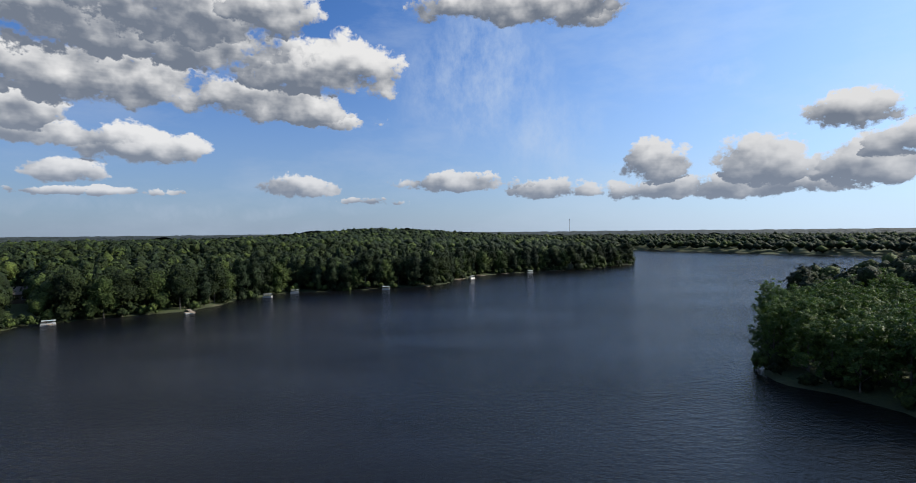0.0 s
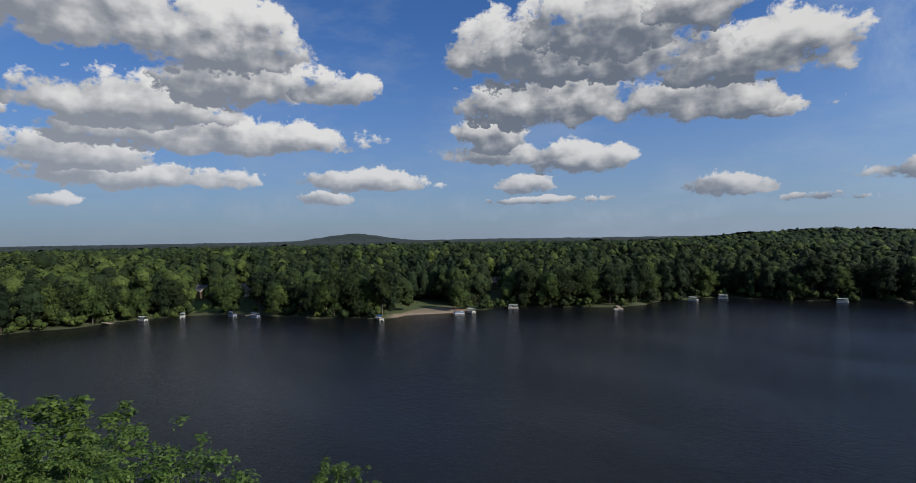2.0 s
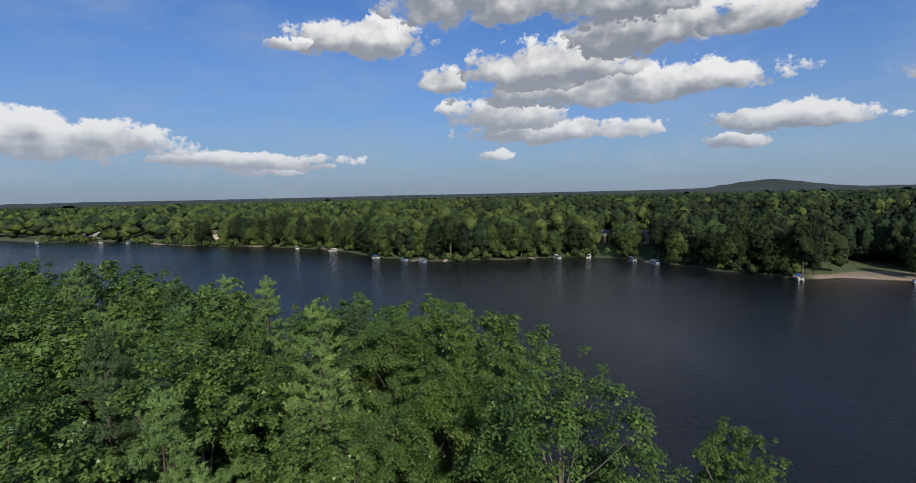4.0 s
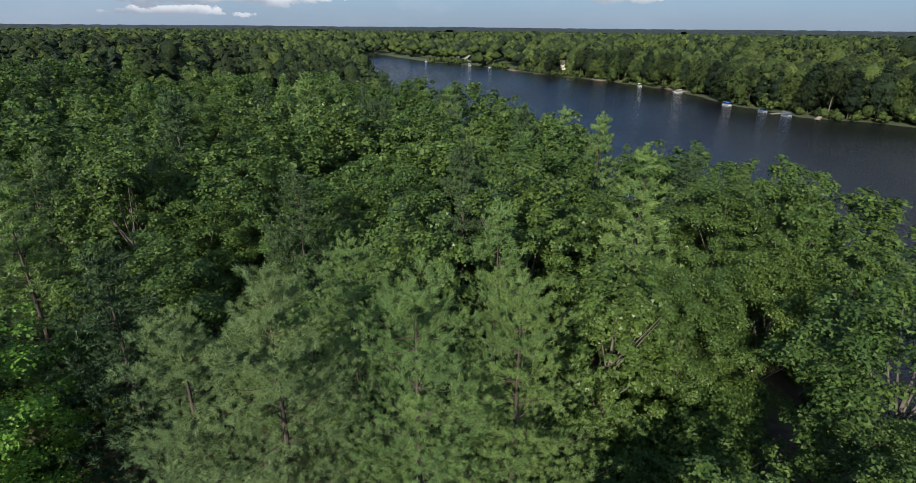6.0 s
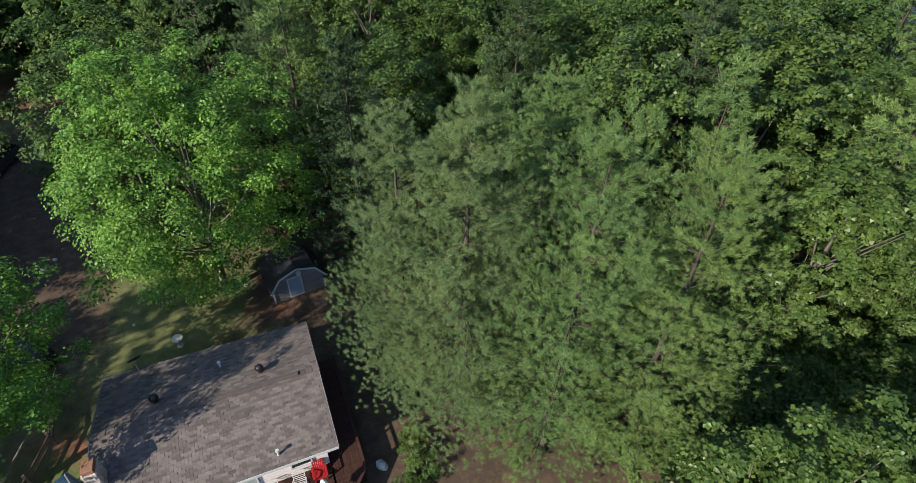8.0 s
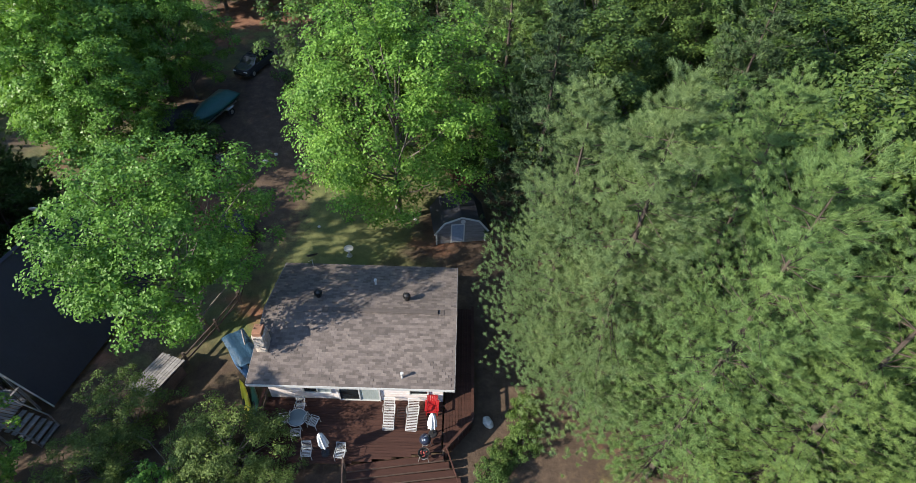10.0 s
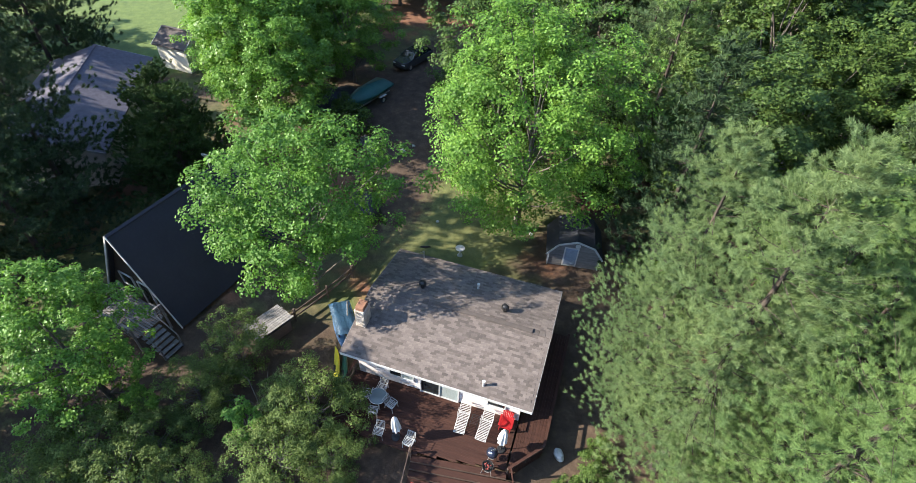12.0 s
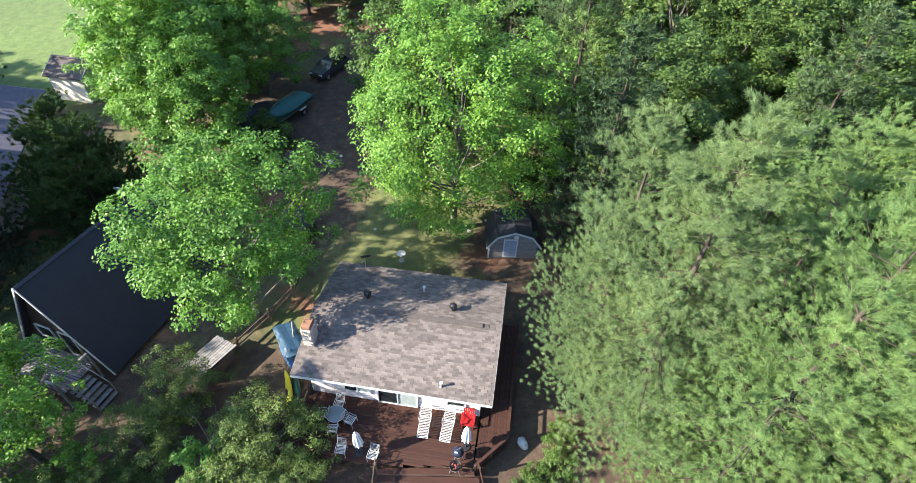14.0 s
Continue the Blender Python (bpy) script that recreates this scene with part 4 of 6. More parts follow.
# extra shrubs, added to fill a hollow that is only deep shade
for k in range(76):
    while True:
        x, y = polar(86, 120, 17, 37)()
        if shore_distance(x, y)[0] > 1.5:
            break
    tree("understory_shrub", LOW_BUSH, at(x, y, 0.1, place.uniform(0, 360), place.uniform(0.8, 1.4)), UNDER, "bush", "understory")
for k, (x, y) in enumerate(scatter(250, polar(84, 190, 84, 150), 6.0)):
    pick = FEW_PINE[k % 2] if place.random() < 0.28 else FEW_OAK[k % 3]
    tree("woodland_tree", pick, at(x, y, 0, place.uniform(0, 360), place.uniform(0.8, 1.15)), "green tree in the dense wood", "tree", "farther wood")


def far_wood(name, spots_, clumps, label, seed=3, tall=(10, 17), wide=(3.6, 6.2), fat=0.30, kinds=(0.56, 0.22, 0.10, 0.12), lobes=9):
    """Many trees joined, of four kinds: each crown is a handful of clumps."""
    global rng
    rng = np.random.default_rng(seed)
    p = np.array(spots_)
    n = len(p)
    z = ground_height(p[:, 0], p[:, 1])
    H, R = rng.uniform(*tall, n), rng.uniform(*wide, n)
    kind = rng.choice(4, n, p=kinds)
    # stands of one kind: neighbours tend to agree
    stand = np.sin(p[:, 0] * 0.031 + 1.3) + np.sin(p[:, 1] * 0.027 + p[:, 0] * 0.011)
    kind = np.where((stand > 0.9) & (rng.random(n) < 0.35) & (kinds[3] > 0), 3, kind)
    # sunlight on the western shore, put into the colour as paler leaves
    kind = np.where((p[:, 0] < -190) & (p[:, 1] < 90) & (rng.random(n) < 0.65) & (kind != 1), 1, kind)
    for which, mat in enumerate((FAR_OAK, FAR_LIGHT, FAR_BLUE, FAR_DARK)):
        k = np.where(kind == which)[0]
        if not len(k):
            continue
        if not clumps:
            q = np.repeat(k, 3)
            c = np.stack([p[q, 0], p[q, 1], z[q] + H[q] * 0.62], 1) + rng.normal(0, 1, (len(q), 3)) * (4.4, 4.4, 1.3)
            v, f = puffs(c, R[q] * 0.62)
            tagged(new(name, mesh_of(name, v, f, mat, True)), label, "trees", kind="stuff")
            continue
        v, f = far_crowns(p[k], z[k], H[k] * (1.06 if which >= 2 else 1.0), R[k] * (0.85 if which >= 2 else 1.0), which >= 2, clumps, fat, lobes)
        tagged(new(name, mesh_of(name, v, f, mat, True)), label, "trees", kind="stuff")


def land_only(pts, least=2.5):
    pts = np.array(pts)
    return pts[shore_distance(pts[:, 0], pts[:, 1]) > least]


def jitter_grid(r0, r1, gap, a0=-48, a1=170):
    """Spots over a ring sector with an even, shaken spacing."""
    g = np.random.default_rng(int(r0))
    xs = np.arange(-r1, r1, gap)
    X, Y = np.meshgrid(xs, xs)
    X, Y = X.ravel() + g.uniform(-0.45, 0.45, X.size) * gap, Y.ravel() + g.uniform(-0.45, 0.45, X.size) * gap
    r, a = np.hypot(X, Y), np.degrees(np.arctan2(-X, Y))
    a = np.where(a < -100, a + 360, a)
    keep = (r > r0) & (r < r1) & (a > a0) & (a < a1)
    return np.stack([X[keep], Y[keep]], 1)


FAR_HOUSES = [(-276, 101), (-265, 119), (-180, 216), (-437, -250), (-395, -143)]


def in_sight(x, y):
    """True where a tall tree would hide a far house from over the water."""
    for hx_, hy_ in FAR_HOUSES:
        L_ = math.hypot(hx_, hy_)
        along = (x * hx_ + y * hy_) / L_
        across = abs(x * hy_ - y * hx_) / L_
        if L_ - 60 < along < L_ + 6 and across < 5.5:
            return True
    return False


# trees in a row along the far shore, each a thing
row = []
for (ax, ay), (bx, by) in zip(LAKE[3:27], LAKE[4:28]):
    L_ = math.hypot(bx - ax, by - ay)
    nx, ny = (by - ay) / L_, -(bx - ax) / L_
    for q in range(max(1, int(L_ / 5.5))):
        t = (q + place.random() * 0.7) / max(1, int(L_ / 5.5))
        off = place.uniform(1.8, 8)
        for sgn in (1, -1):
            x, y = ax + (bx - ax) * t + sgn * nx * off, ay + (by - ay) * t + sgn * ny * off
            if shore_distance(x, y)[0] > 1.2:
                if not in_sight(x, y) and math.hypot(x + 166, y - 150) > 13 and math.hypot(x + 157, y - 168) > 8:
                    row.append((x, y))
                break
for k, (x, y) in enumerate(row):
    # western trees take the paler leaf colour too, for the sunlight there
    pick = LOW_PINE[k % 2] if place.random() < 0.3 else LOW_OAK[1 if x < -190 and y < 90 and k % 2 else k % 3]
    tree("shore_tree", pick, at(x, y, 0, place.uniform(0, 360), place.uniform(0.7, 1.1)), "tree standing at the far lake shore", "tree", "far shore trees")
near_pts = np.concatenate([jitter_grid(120, 420, 5.5)])
d_ = shore_distance(near_pts[:, 0], near_pts[:, 1])
keep_ = (d_ > 7) & (np.hypot(near_pts[:, 0] + 170, near_pts[:, 1] - 154) > 12) & ~((np.hypot(near_pts[:, 0], near_pts[:, 1]) < 195) & (near_pts[:, 0] > 50)) & ~((np.hypot(near_pts[:, 0], near_pts[:, 1]) < 150) & (near_pts[:, 1] < 40) & (near_pts[:, 0] < 60))
rim = jitter_grid(60, 520, 3.0)
dr = shore_distance(rim[:, 0], rim[:, 1])
rim = rim[(dr > 0.2) & (dr < 5.0) & ~((np.hypot(rim[:, 0], rim[:, 1]) < 120) & (rim[:, 0] < 40))]
rim = rim[(np.hypot(rim[:, 0] + 166, rim[:, 1] - 148) > 17)]
rim = rim[np.random.default_rng(2).random(len(rim)) < 0.6]
far_wood("shore_brush", rim, 8, "low green brush along the water's edge", 6, (1.2, 4.5), (1.2, 2.4), 0.22, (0.6, 0.4, 0.0, 0.0))
for k, (x, y) in enumerate(scatter(34, polar(-44, -24, 98, 138), 5.0) + scatter(40, polar(-50, -17, 120, 200), 6.0)):
    tree("oak_tree", FEW_OAK[1 + k % 2], at(x, y, 0, 40 * k, place.uniform(0.8, 1.05)), "large dark oak on the wooded point", "tree", "point trees")
keep_ &= ~np.array([in_sight(*q) for q in near_pts])
near_pts, d_ = near_pts[keep_], d_[keep_]
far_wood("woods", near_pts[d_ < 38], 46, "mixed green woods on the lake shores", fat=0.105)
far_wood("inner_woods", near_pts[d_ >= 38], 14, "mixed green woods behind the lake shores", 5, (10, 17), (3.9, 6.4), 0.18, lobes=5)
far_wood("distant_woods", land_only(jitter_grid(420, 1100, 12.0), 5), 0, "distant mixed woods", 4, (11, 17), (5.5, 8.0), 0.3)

# canopy towards the horizon: one lumpy sheet
cr = np.geomspace(1050, 4650, 70)
ca = np.radians(np.linspace(-48, 168, 900))
cx, cy = (-np.sin(ca) * cr[:, None]).ravel(), (np.cos(ca) * cr[:, None]).ravel()
g_ = np.random.default_rng(9)
lump = g_.normal(0, 1, (len(cr), len(ca)))
lump = (lump + np.roll(lump, 1, 1) + np.roll(lump, -1, 1)).ravel() * 0.9
cz = ground_height(cx, cy) + 13.5 + lump
nc = len(ca)
c0 = (np.arange(len(cr) - 1)[:, None] * nc + np.arange(nc - 1)).ravel()
# near black: cloud shade and the crowns' own shade are put into this colour
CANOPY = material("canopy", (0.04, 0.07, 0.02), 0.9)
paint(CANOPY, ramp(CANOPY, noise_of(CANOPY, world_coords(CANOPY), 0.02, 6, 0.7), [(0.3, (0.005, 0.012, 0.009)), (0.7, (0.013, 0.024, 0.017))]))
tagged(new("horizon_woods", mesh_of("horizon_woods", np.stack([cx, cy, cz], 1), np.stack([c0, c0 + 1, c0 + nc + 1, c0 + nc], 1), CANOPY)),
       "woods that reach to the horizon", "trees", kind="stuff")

# ---- materials of the built things ----
def worn(name, dark, light, rough=0.8, scale=2.0, metal=0.0, stretch=(1, 1, 1), relief=0.3, depth=0.01, pick=0.0):
    """A plain surface with grain, stains and, piece by piece, a small change of shade."""
    m = material(name, light, rough, metal)
    v = coords(m, stretch)
    f = noise_of(m, v, scale, 6, 0.65)
    g = noise_of(m, v, scale * 7, 3, 0.6)
    c = ramp(m, mix(m, 0.35, f, g), [(0.3, dark), (0.7, light)])
    if pick:
        info = m.node_tree.nodes.new("ShaderNodeObjectInfo")
        c = mix(m, 1.0, c, ramp(m, info.outputs["Random"], [(0.0, (1 - pick,) * 3), (1.0, (1 + pick,) * 3)]), "MULTIPLY")
        isl = m.node_tree.nodes.new("ShaderNodeNewGeometry")
        c = mix(m, 1.0, c, ramp(m, isl.outputs["Random Per Island"], [(0.0, (1 - pick,) * 3), (1.0, (1 + pick,) * 3)]), "MULTIPLY")
    paint(m, c)
    bump(m, g, relief, depth)
    return m


SHINGLE = worn("brown_shingle", (0.074, 0.060, 0.053), (0.118, 0.097, 0.086), 0.95, 3.0, pick=0.34, relief=0.6)
SHINGLE_GREY = worn("grey_shingle", (0.055, 0.053, 0.064), (0.11, 0.107, 0.12), 0.95, 2.0, pick=0.15)
SHINGLE_BLACK = worn("black_roofing", (0.016, 0.017, 0.024), (0.026, 0.027, 0.036), 0.8, 0.8, pick=0.08)
SIDING = worn("pale_siding", (0.50, 0.43, 0.40), (0.70, 0.64, 0.60), 0.7, 1.5, stretch=(0.4, 1, 3))
WHITE = worn("white_paint", (0.36, 0.36, 0.35), (0.50, 0.50, 0.48), 0.5, 3.0)
CREAM = worn("cream_siding", (0.60, 0.55, 0.44), (0.78, 0.73, 0.60), 0.7, 1.5)
DECK = worn("stained_deck", (0.027, 0.012, 0.009), (0.060, 0.027, 0.019), 0.75, 1.2, stretch=(0.35, 4, 4), pick=0.14, relief=0.5)
DECK.node_tree.nodes["Principled BSDF"].inputs["Specular IOR Level"].default_value = 0.2
DECK_DARK = worn("old_deck_wood", (0.045, 0.028, 0.020), (0.10, 0.062, 0.044), 0.8, 1.5, stretch=(1, 1, 0.3), pick=0.1)
GREY_WOOD = worn("weathered_wood", (0.075, 0.070, 0.068), (0.215, 0.205, 0.198), 0.85, 2.0, stretch=(0.4, 4, 4), pick=0.25, relief=0.5)
DARK_WOOD = worn("brown_wood", (0.045, 0.032, 0.024), (0.11, 0.08, 0.06), 0.85, 2.0)
GLASS = material("dark_glass", (0.012, 0.016, 0.018), 0.04)
CURTAIN = worn("pale_curtain", (0.16, 0.19, 0.18), (0.34, 0.38, 0.36), 0.5, 6.0, stretch=(6, 1, 0.3))
BLACK_METAL = worn("black_metal", (0.014, 0.014, 0.015), (0.035, 0.034, 0.034), 0.45, 4.0, 0.3)
BLUE_ENAMEL = worn("dark_blue_enamel", (0.010, 0.012, 0.022), (0.018, 0.022, 0.038), 0.18, 3.0)
SILVER = worn("dull_aluminium", (0.45, 0.45, 0.44), (0.62, 0.62, 0.60), 0.4, 5.0, 0.8)
STONE = worn("pale_stone", (0.30, 0.25, 0.20), (0.60, 0.52, 0.43), 0.9, 5.0, relief=0.8, depth=0.04)
BRICK_RED = worn("brick_cap", (0.16, 0.075, 0.045), (0.28, 0.14, 0.08), 0.9, 6.0)
RED = worn("red_plastic", (0.24, 0.008, 0.010), (0.34, 0.014, 0.016), 0.4, 3.0)
FADED_RED = worn("faded_red_paint", (0.22, 0.03, 0.022), (0.34, 0.05, 0.035), 0.6, 3.0)
CANVAS = worn("pale_canvas", (0.48, 0.50, 0.50), (0.68, 0.70, 0.69), 0.85, 4.0)
BLUE_TARP = worn("blue_tarp", (0.026, 0.075, 0.145), (0.070, 0.155, 0.250), 0.45, 2.0, relief=0.8, depth=0.03)
GREEN_TARP = worn("green_tarp", (0.012, 0.075, 0.070), (0.026, 0.125, 0.110), 0.5, 1.5, relief=0.8, depth=0.04)
BLACK_TARP = worn("black_tarp", (0.008, 0.008, 0.010), (0.022, 0.022, 0.025), 0.6, 1.5, relief=0.8, depth=0.05)
YELLOW = worn("yellow_hull", (0.55, 0.46, 0.02), (0.72, 0.62, 0.05), 0.35, 2.0)
GREEN_HULL = worn("green_hull", (0.012, 0.07, 0.04), (0.03, 0.12, 0.07), 0.35, 2.0)
CAR_PAINT = worn("grey_car_paint", (0.060, 0.064, 0.068), (0.080, 0.085, 0.090), 0.22, 1.0, 0.5, relief=0.02)
RUBBER = material("tyre_rubber", (0.02, 0.02, 0.02), 0.85)
CONCRETE = worn("concrete", (0.30, 0.29, 0.27), (0.48, 0.46, 0.43), 0.9, 4.0)
LAMP_GLASS = material("lamp_glass", (0.6, 0.6, 0.58), 0.1)
BOARD_TAN = worn("tan_dock_boards", (0.20, 0.155, 0.11), (0.36, 0.29, 0.21), 0.85, 2.0, pick=0.15)


def gable_roof(bm, x0, x1, y_eave, z_eave, z_ridge, thick=0.14):
    """Two roof planes with thickness, the ridge along x."""
    for s in (1, -1):
        a = [(x0, 0, z_ridge), (x1, 0, z_ridge), (x1, s * y_eave, z_eave), (x0, s * y_eave, z_eave)]
        top = [bm.verts.new(q) for q in a]
        low = [bm.verts.new((x, y, z - thick)) for x, y, z in a]
        bm.faces.new(top if s < 0 else top[::-1])
        bm.faces.new(low[::-1] if s < 0 else low)
        for i in range(4):
            bm.faces.new((top[i], top[(i + 1) % 4], low[(i + 1) % 4], low[i]))
    bmesh.ops.recalc_face_normals(bm, faces=bm.faces)


def gable_walls(bm, hx, hy, z0, z_eave, z_top):
    """A closed body with gable ends at +-hx, ridge along x."""
    pts = [(-hy, z0), (hy, z0), (hy, z_eave), (0, z_top), (-hy, z_eave)]
    a = [bm.verts.new((-hx, y, z)) for y, z in pts]
    b = [bm.verts.new((hx, y, z)) for y, z in pts]
    bm.faces.new(a[::-1])
    bm.faces.new(b)
    for i in range(5):
        bm.faces.new((a[i], a[(i + 1) % 5], b[(i + 1) % 5], b[i]))
    bmesh.ops.recalc_face_normals(bm, faces=bm.faces)


def window_part(parent, m, w, h, name="window", frame=WHITE, pane=GLASS, panes=1):
    """A framed window lying in the local x-z plane, facing +y."""
    bm = bmesh.new()
    for x in (-w / 2, w / 2):
        box(bm, x, 0.02, 0, 0.07, 0.09, h + 0.07)
    for z in (-h / 2, h / 2):
        box(bm, 0, 0.02, z, w + 0.07, 0.08, 0.07)
    for k in range(1, panes):
        box(bm, -w / 2 + w * k / panes, 0.02, 0, 0.06, 0.085, h)
    win = part(name, bm, frame, parent, m=m)
    for k in range(panes):
        bm = bmesh.new()
        box(bm, -w / 2 + w * (k + 0.5) / panes, 0.0, 0, w / panes - 0.06, 0.03, h - 0.06)
        part("pane", bm, pane if k == 0 or panes == 1 else GLASS, win)
    return win


# ---- the cottage ----
COT = pose(1.0, -18.0, 3.9, 0, 0, -12.3)
cottage = thing("cottage", COT, "single-storey lake cottage with pale siding and a low brown shingle roof", "house")
bm = bmesh.new()
gable_walls(bm, 4.5, 3.3, -0.4, 3.42, 4.05)
part("wall", bm, SIDING, cottage, "pale pinkish siding walls")
for k in range(9):
    bm = bmesh.new()
    box(bm, 0, 3.312, 1.15 + 0.23 * k, 9.0, 0.012, 0.205)
    part("siding_board", bm, SIDING, cottage)
bm = bmesh.new()
gable_roof(bm, -5.06, 5.06, 4.02, 3.45, 4.28)
roof = part("roof", bm, SHINGLE, cottage, "low-pitched brown shingle roof")
for s in (1, -1):
    bm = bmesh.new()
    box(bm, 0, s * 4.04, 3.36, 10.14, 0.03, 0.16)
    part("fascia", bm, WHITE, cottage, "white fascia board")
for s in (1, -1):
    bm = bmesh.new()
    for q in (1, -1):
        bar(bm, (s * 5.075, 0, 4.22), (s * 5.075, q * 4.03, 3.38), 0.03, 0.15)
    part("barge_board", bm, GREY_WOOD, cottage)
bm = bmesh.new()
box(bm, -1.3, 0, 4.335, 5.6, 0.26, 0.09, 0.02)
part("ridge_vent", bm, SHINGLE, cottage, "raised shingled ridge vent")
for k in range(30):
    bm = bmesh.new()
    box(bm, -4.95 + 0.34 * k, 0, 4.296, 0.32, 0.34, 0.03, 0.006)
    part("ridge_cap", bm, SHINGLE, cottage)
for x, w, n, z, h in ((-0.17, 2.1, 2, 2.0, 1.95), (1.97, 1.4, 2, 2.05, 0.75), (-3.25, 0.95, 1, 2.05, 0.6)):
    window_part(cottage, pose(x, 3.335, z), w, h, "sliding_door" if h > 1 else "window", WHITE, CURTAIN if n > 1 else GLASS, n)
bm = bmesh.new()
box(bm, 4.62, 2.05, 2.5, 0.55, 0.75, 5.0, 0.03)
chim = part("chimney", bm, STONE, cottage, "pale stone chimney with a brick cap")
bm = bmesh.new()
box(bm, 4.62, 2.05, 5.1, 0.46, 0.6, 0.28, 0.02)
part("chimney_cap", bm, BRICK_RED, chim, "reddish brick chimney cap")
srng = random.Random(3)
bm = bmesh.new()
for k in range(36):
    face, z = k % 3, 3.95 + 0.19 * (k // 6)
    u = srng.uniform(-0.26, 0.26)
    if face == 0:
        box(bm, 4.62 + u * 0.7, 2.43, z, 0.22, 0.05, 0.15, 0.015)
    elif face == 1:
        box(bm, 4.34, 2.05 + u, z, 0.05, 0.24, 0.15, 0.015)
    else:
        box(bm, 4.9, 2.05 + u, z, 0.05, 0.24, 0.15, 0.015)
part("stone_facing", bm, STONE, chim)


def roof_z(y):
    return 4.28 - abs(y) * (0.83 / 4.02)


for x, y in ((-2.35, -0.98), (2.44, -1.04)):
    bm = bmesh.new()
    rod(bm, (0, 0, -0.1), (0, 0, 0.2), 0.13, 0.13, 12)
    bmesh.ops.create_uvsphere(bm, u_segments=14, v_segments=8, radius=0.19, matrix=pose(0, 0, 0.34) @ Matrix.Diagonal((1, 1, 0.8, 1)))
    for k in range(14):
        a = k * 2 * math.pi / 14
        box(bm, 0.185 * math.cos(a), 0.185 * math.sin(a), 0.34, 0.05, 0.012, 0.2, 0, math.degrees(a) + 40)
    part("turbine_vent", bm, BLACK_METAL, cottage, "black turbine roof vent", pose(x, y, roof_z(y)))
for x, y in ((-0.48, -2.24), (-2.48, 3.5)):
    bm = bmesh.new()
    rod(bm, (0, 0, -0.1), (0, 0, 0.34), 0.06, 0.055, 10)
    rod(bm, (0, 0, 0.34), (0, 0, 0.42), 0.085, 0.085, 10)
    part("vent_pipe", bm, WHITE, cottage, "short pale roof vent pipe", pose(x, y, roof_z(y)))
bm = bmesh.new()
rod(bm, (3.4, -3.75, 3.3), (3.4, -3.75, 4.1), 0.025)
rod(bm, (3.4, -3.75, 4.05), (3.5, -3.45, 4.25), 0.018)
dishp = part("dish_mast", bm, SILVER, cottage)
bm = bmesh.new()
bmesh.ops.create_uvsphere(bm, u_segments=20, v_segments=10, radius=0.34, matrix=Matrix.Diagonal((1, 1, 0.28, 1)))
bmesh.ops.delete(bm, geom=[v for v in bm.verts if v.co.z > 0.01], context="VERTS")
part("satellite_dish", bm, BLACK_METAL, dishp, "dark satellite dish", pose(3.4, -3.95, 4.3, 50, 0, 20))


def shingle_tab():
    bm = bmesh.new()
    box(bm, 0, 0, 0.008, 0.295, 0.16, 0.014, 0)
    me = bpy.data.meshes.new("shingle")
    bm.to_mesh(me)
    bm.free()
    me.materials.append(SHINGLE)
    return me


def lay_shingles():
    tab = shingle_tab()
    pitch = math.degrees(math.atan2(0.83, 4.02))
    slope = math.hypot(0.83, 4.02)
    rest_v, rest_f = [], []
    base = np.array([v.co for v in tab.vertices])
    faces = np.array([list(p.vertices) for p in tab.polygons])
    count = 0
    for side in (1, -1):
        for r in range(28):
            d = slope - 0.07 - r * 0.145
            y, z = side * d * math.cos(radians(pitch)), 4.28 - d * math.sin(radians(pitch))
            for c in range(33):
                x = -4.9 + c * 0.305 + (0.15 if r % 2 else 0) + srng.uniform(-0.01, 0.01)
                if x > 4.95:
                    continue
                m = pose(x, y, z + 0.004 + srng.uniform(0, 0.006), -side * (pitch - 1.2), 0, 0)
                if side == 1 and 3 < r < 19 and -3.5 < x < 2.0 and count < 300:
                    hang("shingle", tab, roof, m=m)
                    count += 1
                else:
                    rest_f.append(faces + len(rest_v) * len(base))
                    rest_v.append(base @ np.array(m.to_3x3()).T + np.array(m.translation))
    ob = hang("shingles", mesh_of("shingles", np.concatenate(rest_v), np.concatenate(rest_f), SHINGLE), roof)
    ob["kind"] = "stuff"


# ---- the deck ----
deck = thing("deck", COT, "reddish-brown stained wooden deck with wide steps towards the lake", "deck")


def deck_board(a, b, w=0.135):
    bm = bmesh.new()
    bar(bm, (a[0], a[1], 0.975), (b[0], b[1], 0.975), w, 0.045)
    bmesh.ops.bevel(bm, geom=list(bm.edges), offset=0.006, segments=1, affect="EDGES")
    part("board", bm, DECK, deck)


for k in range(24):
    y = 3.38 + 0.1425 * k
    left = 4.7
    right = -4.5 if y < 6.0 else -4.6 + (y - 6.0) / 0.7 * 4.67
    deck_board((left, y), (right, y))
for k in range(10):
    x = -6.0 + 0.1485 * k
    deck_board((x, -2.9), (x, 4.35 + (x + 6.0) * 1.18), 0.14)
for x, y, w in ((2.3, 3.5, 4.7), (2.3, 5.0, 4.7), (2.3, 6.5, 4.7), (-2.3, 3.5, 4.6), (-2.3, 5.0, 4.6), (-2.3, 5.9, 4.6), (-5.3, -2.5, 1.5), (-5.3, 0, 1.5), (-5.3, 2.5, 1.5)):
    bm = bmesh.new()
    box(bm, x, y, 0.86, w, 0.05, 0.18)
    part("joist", bm, DECK_DARK, deck)
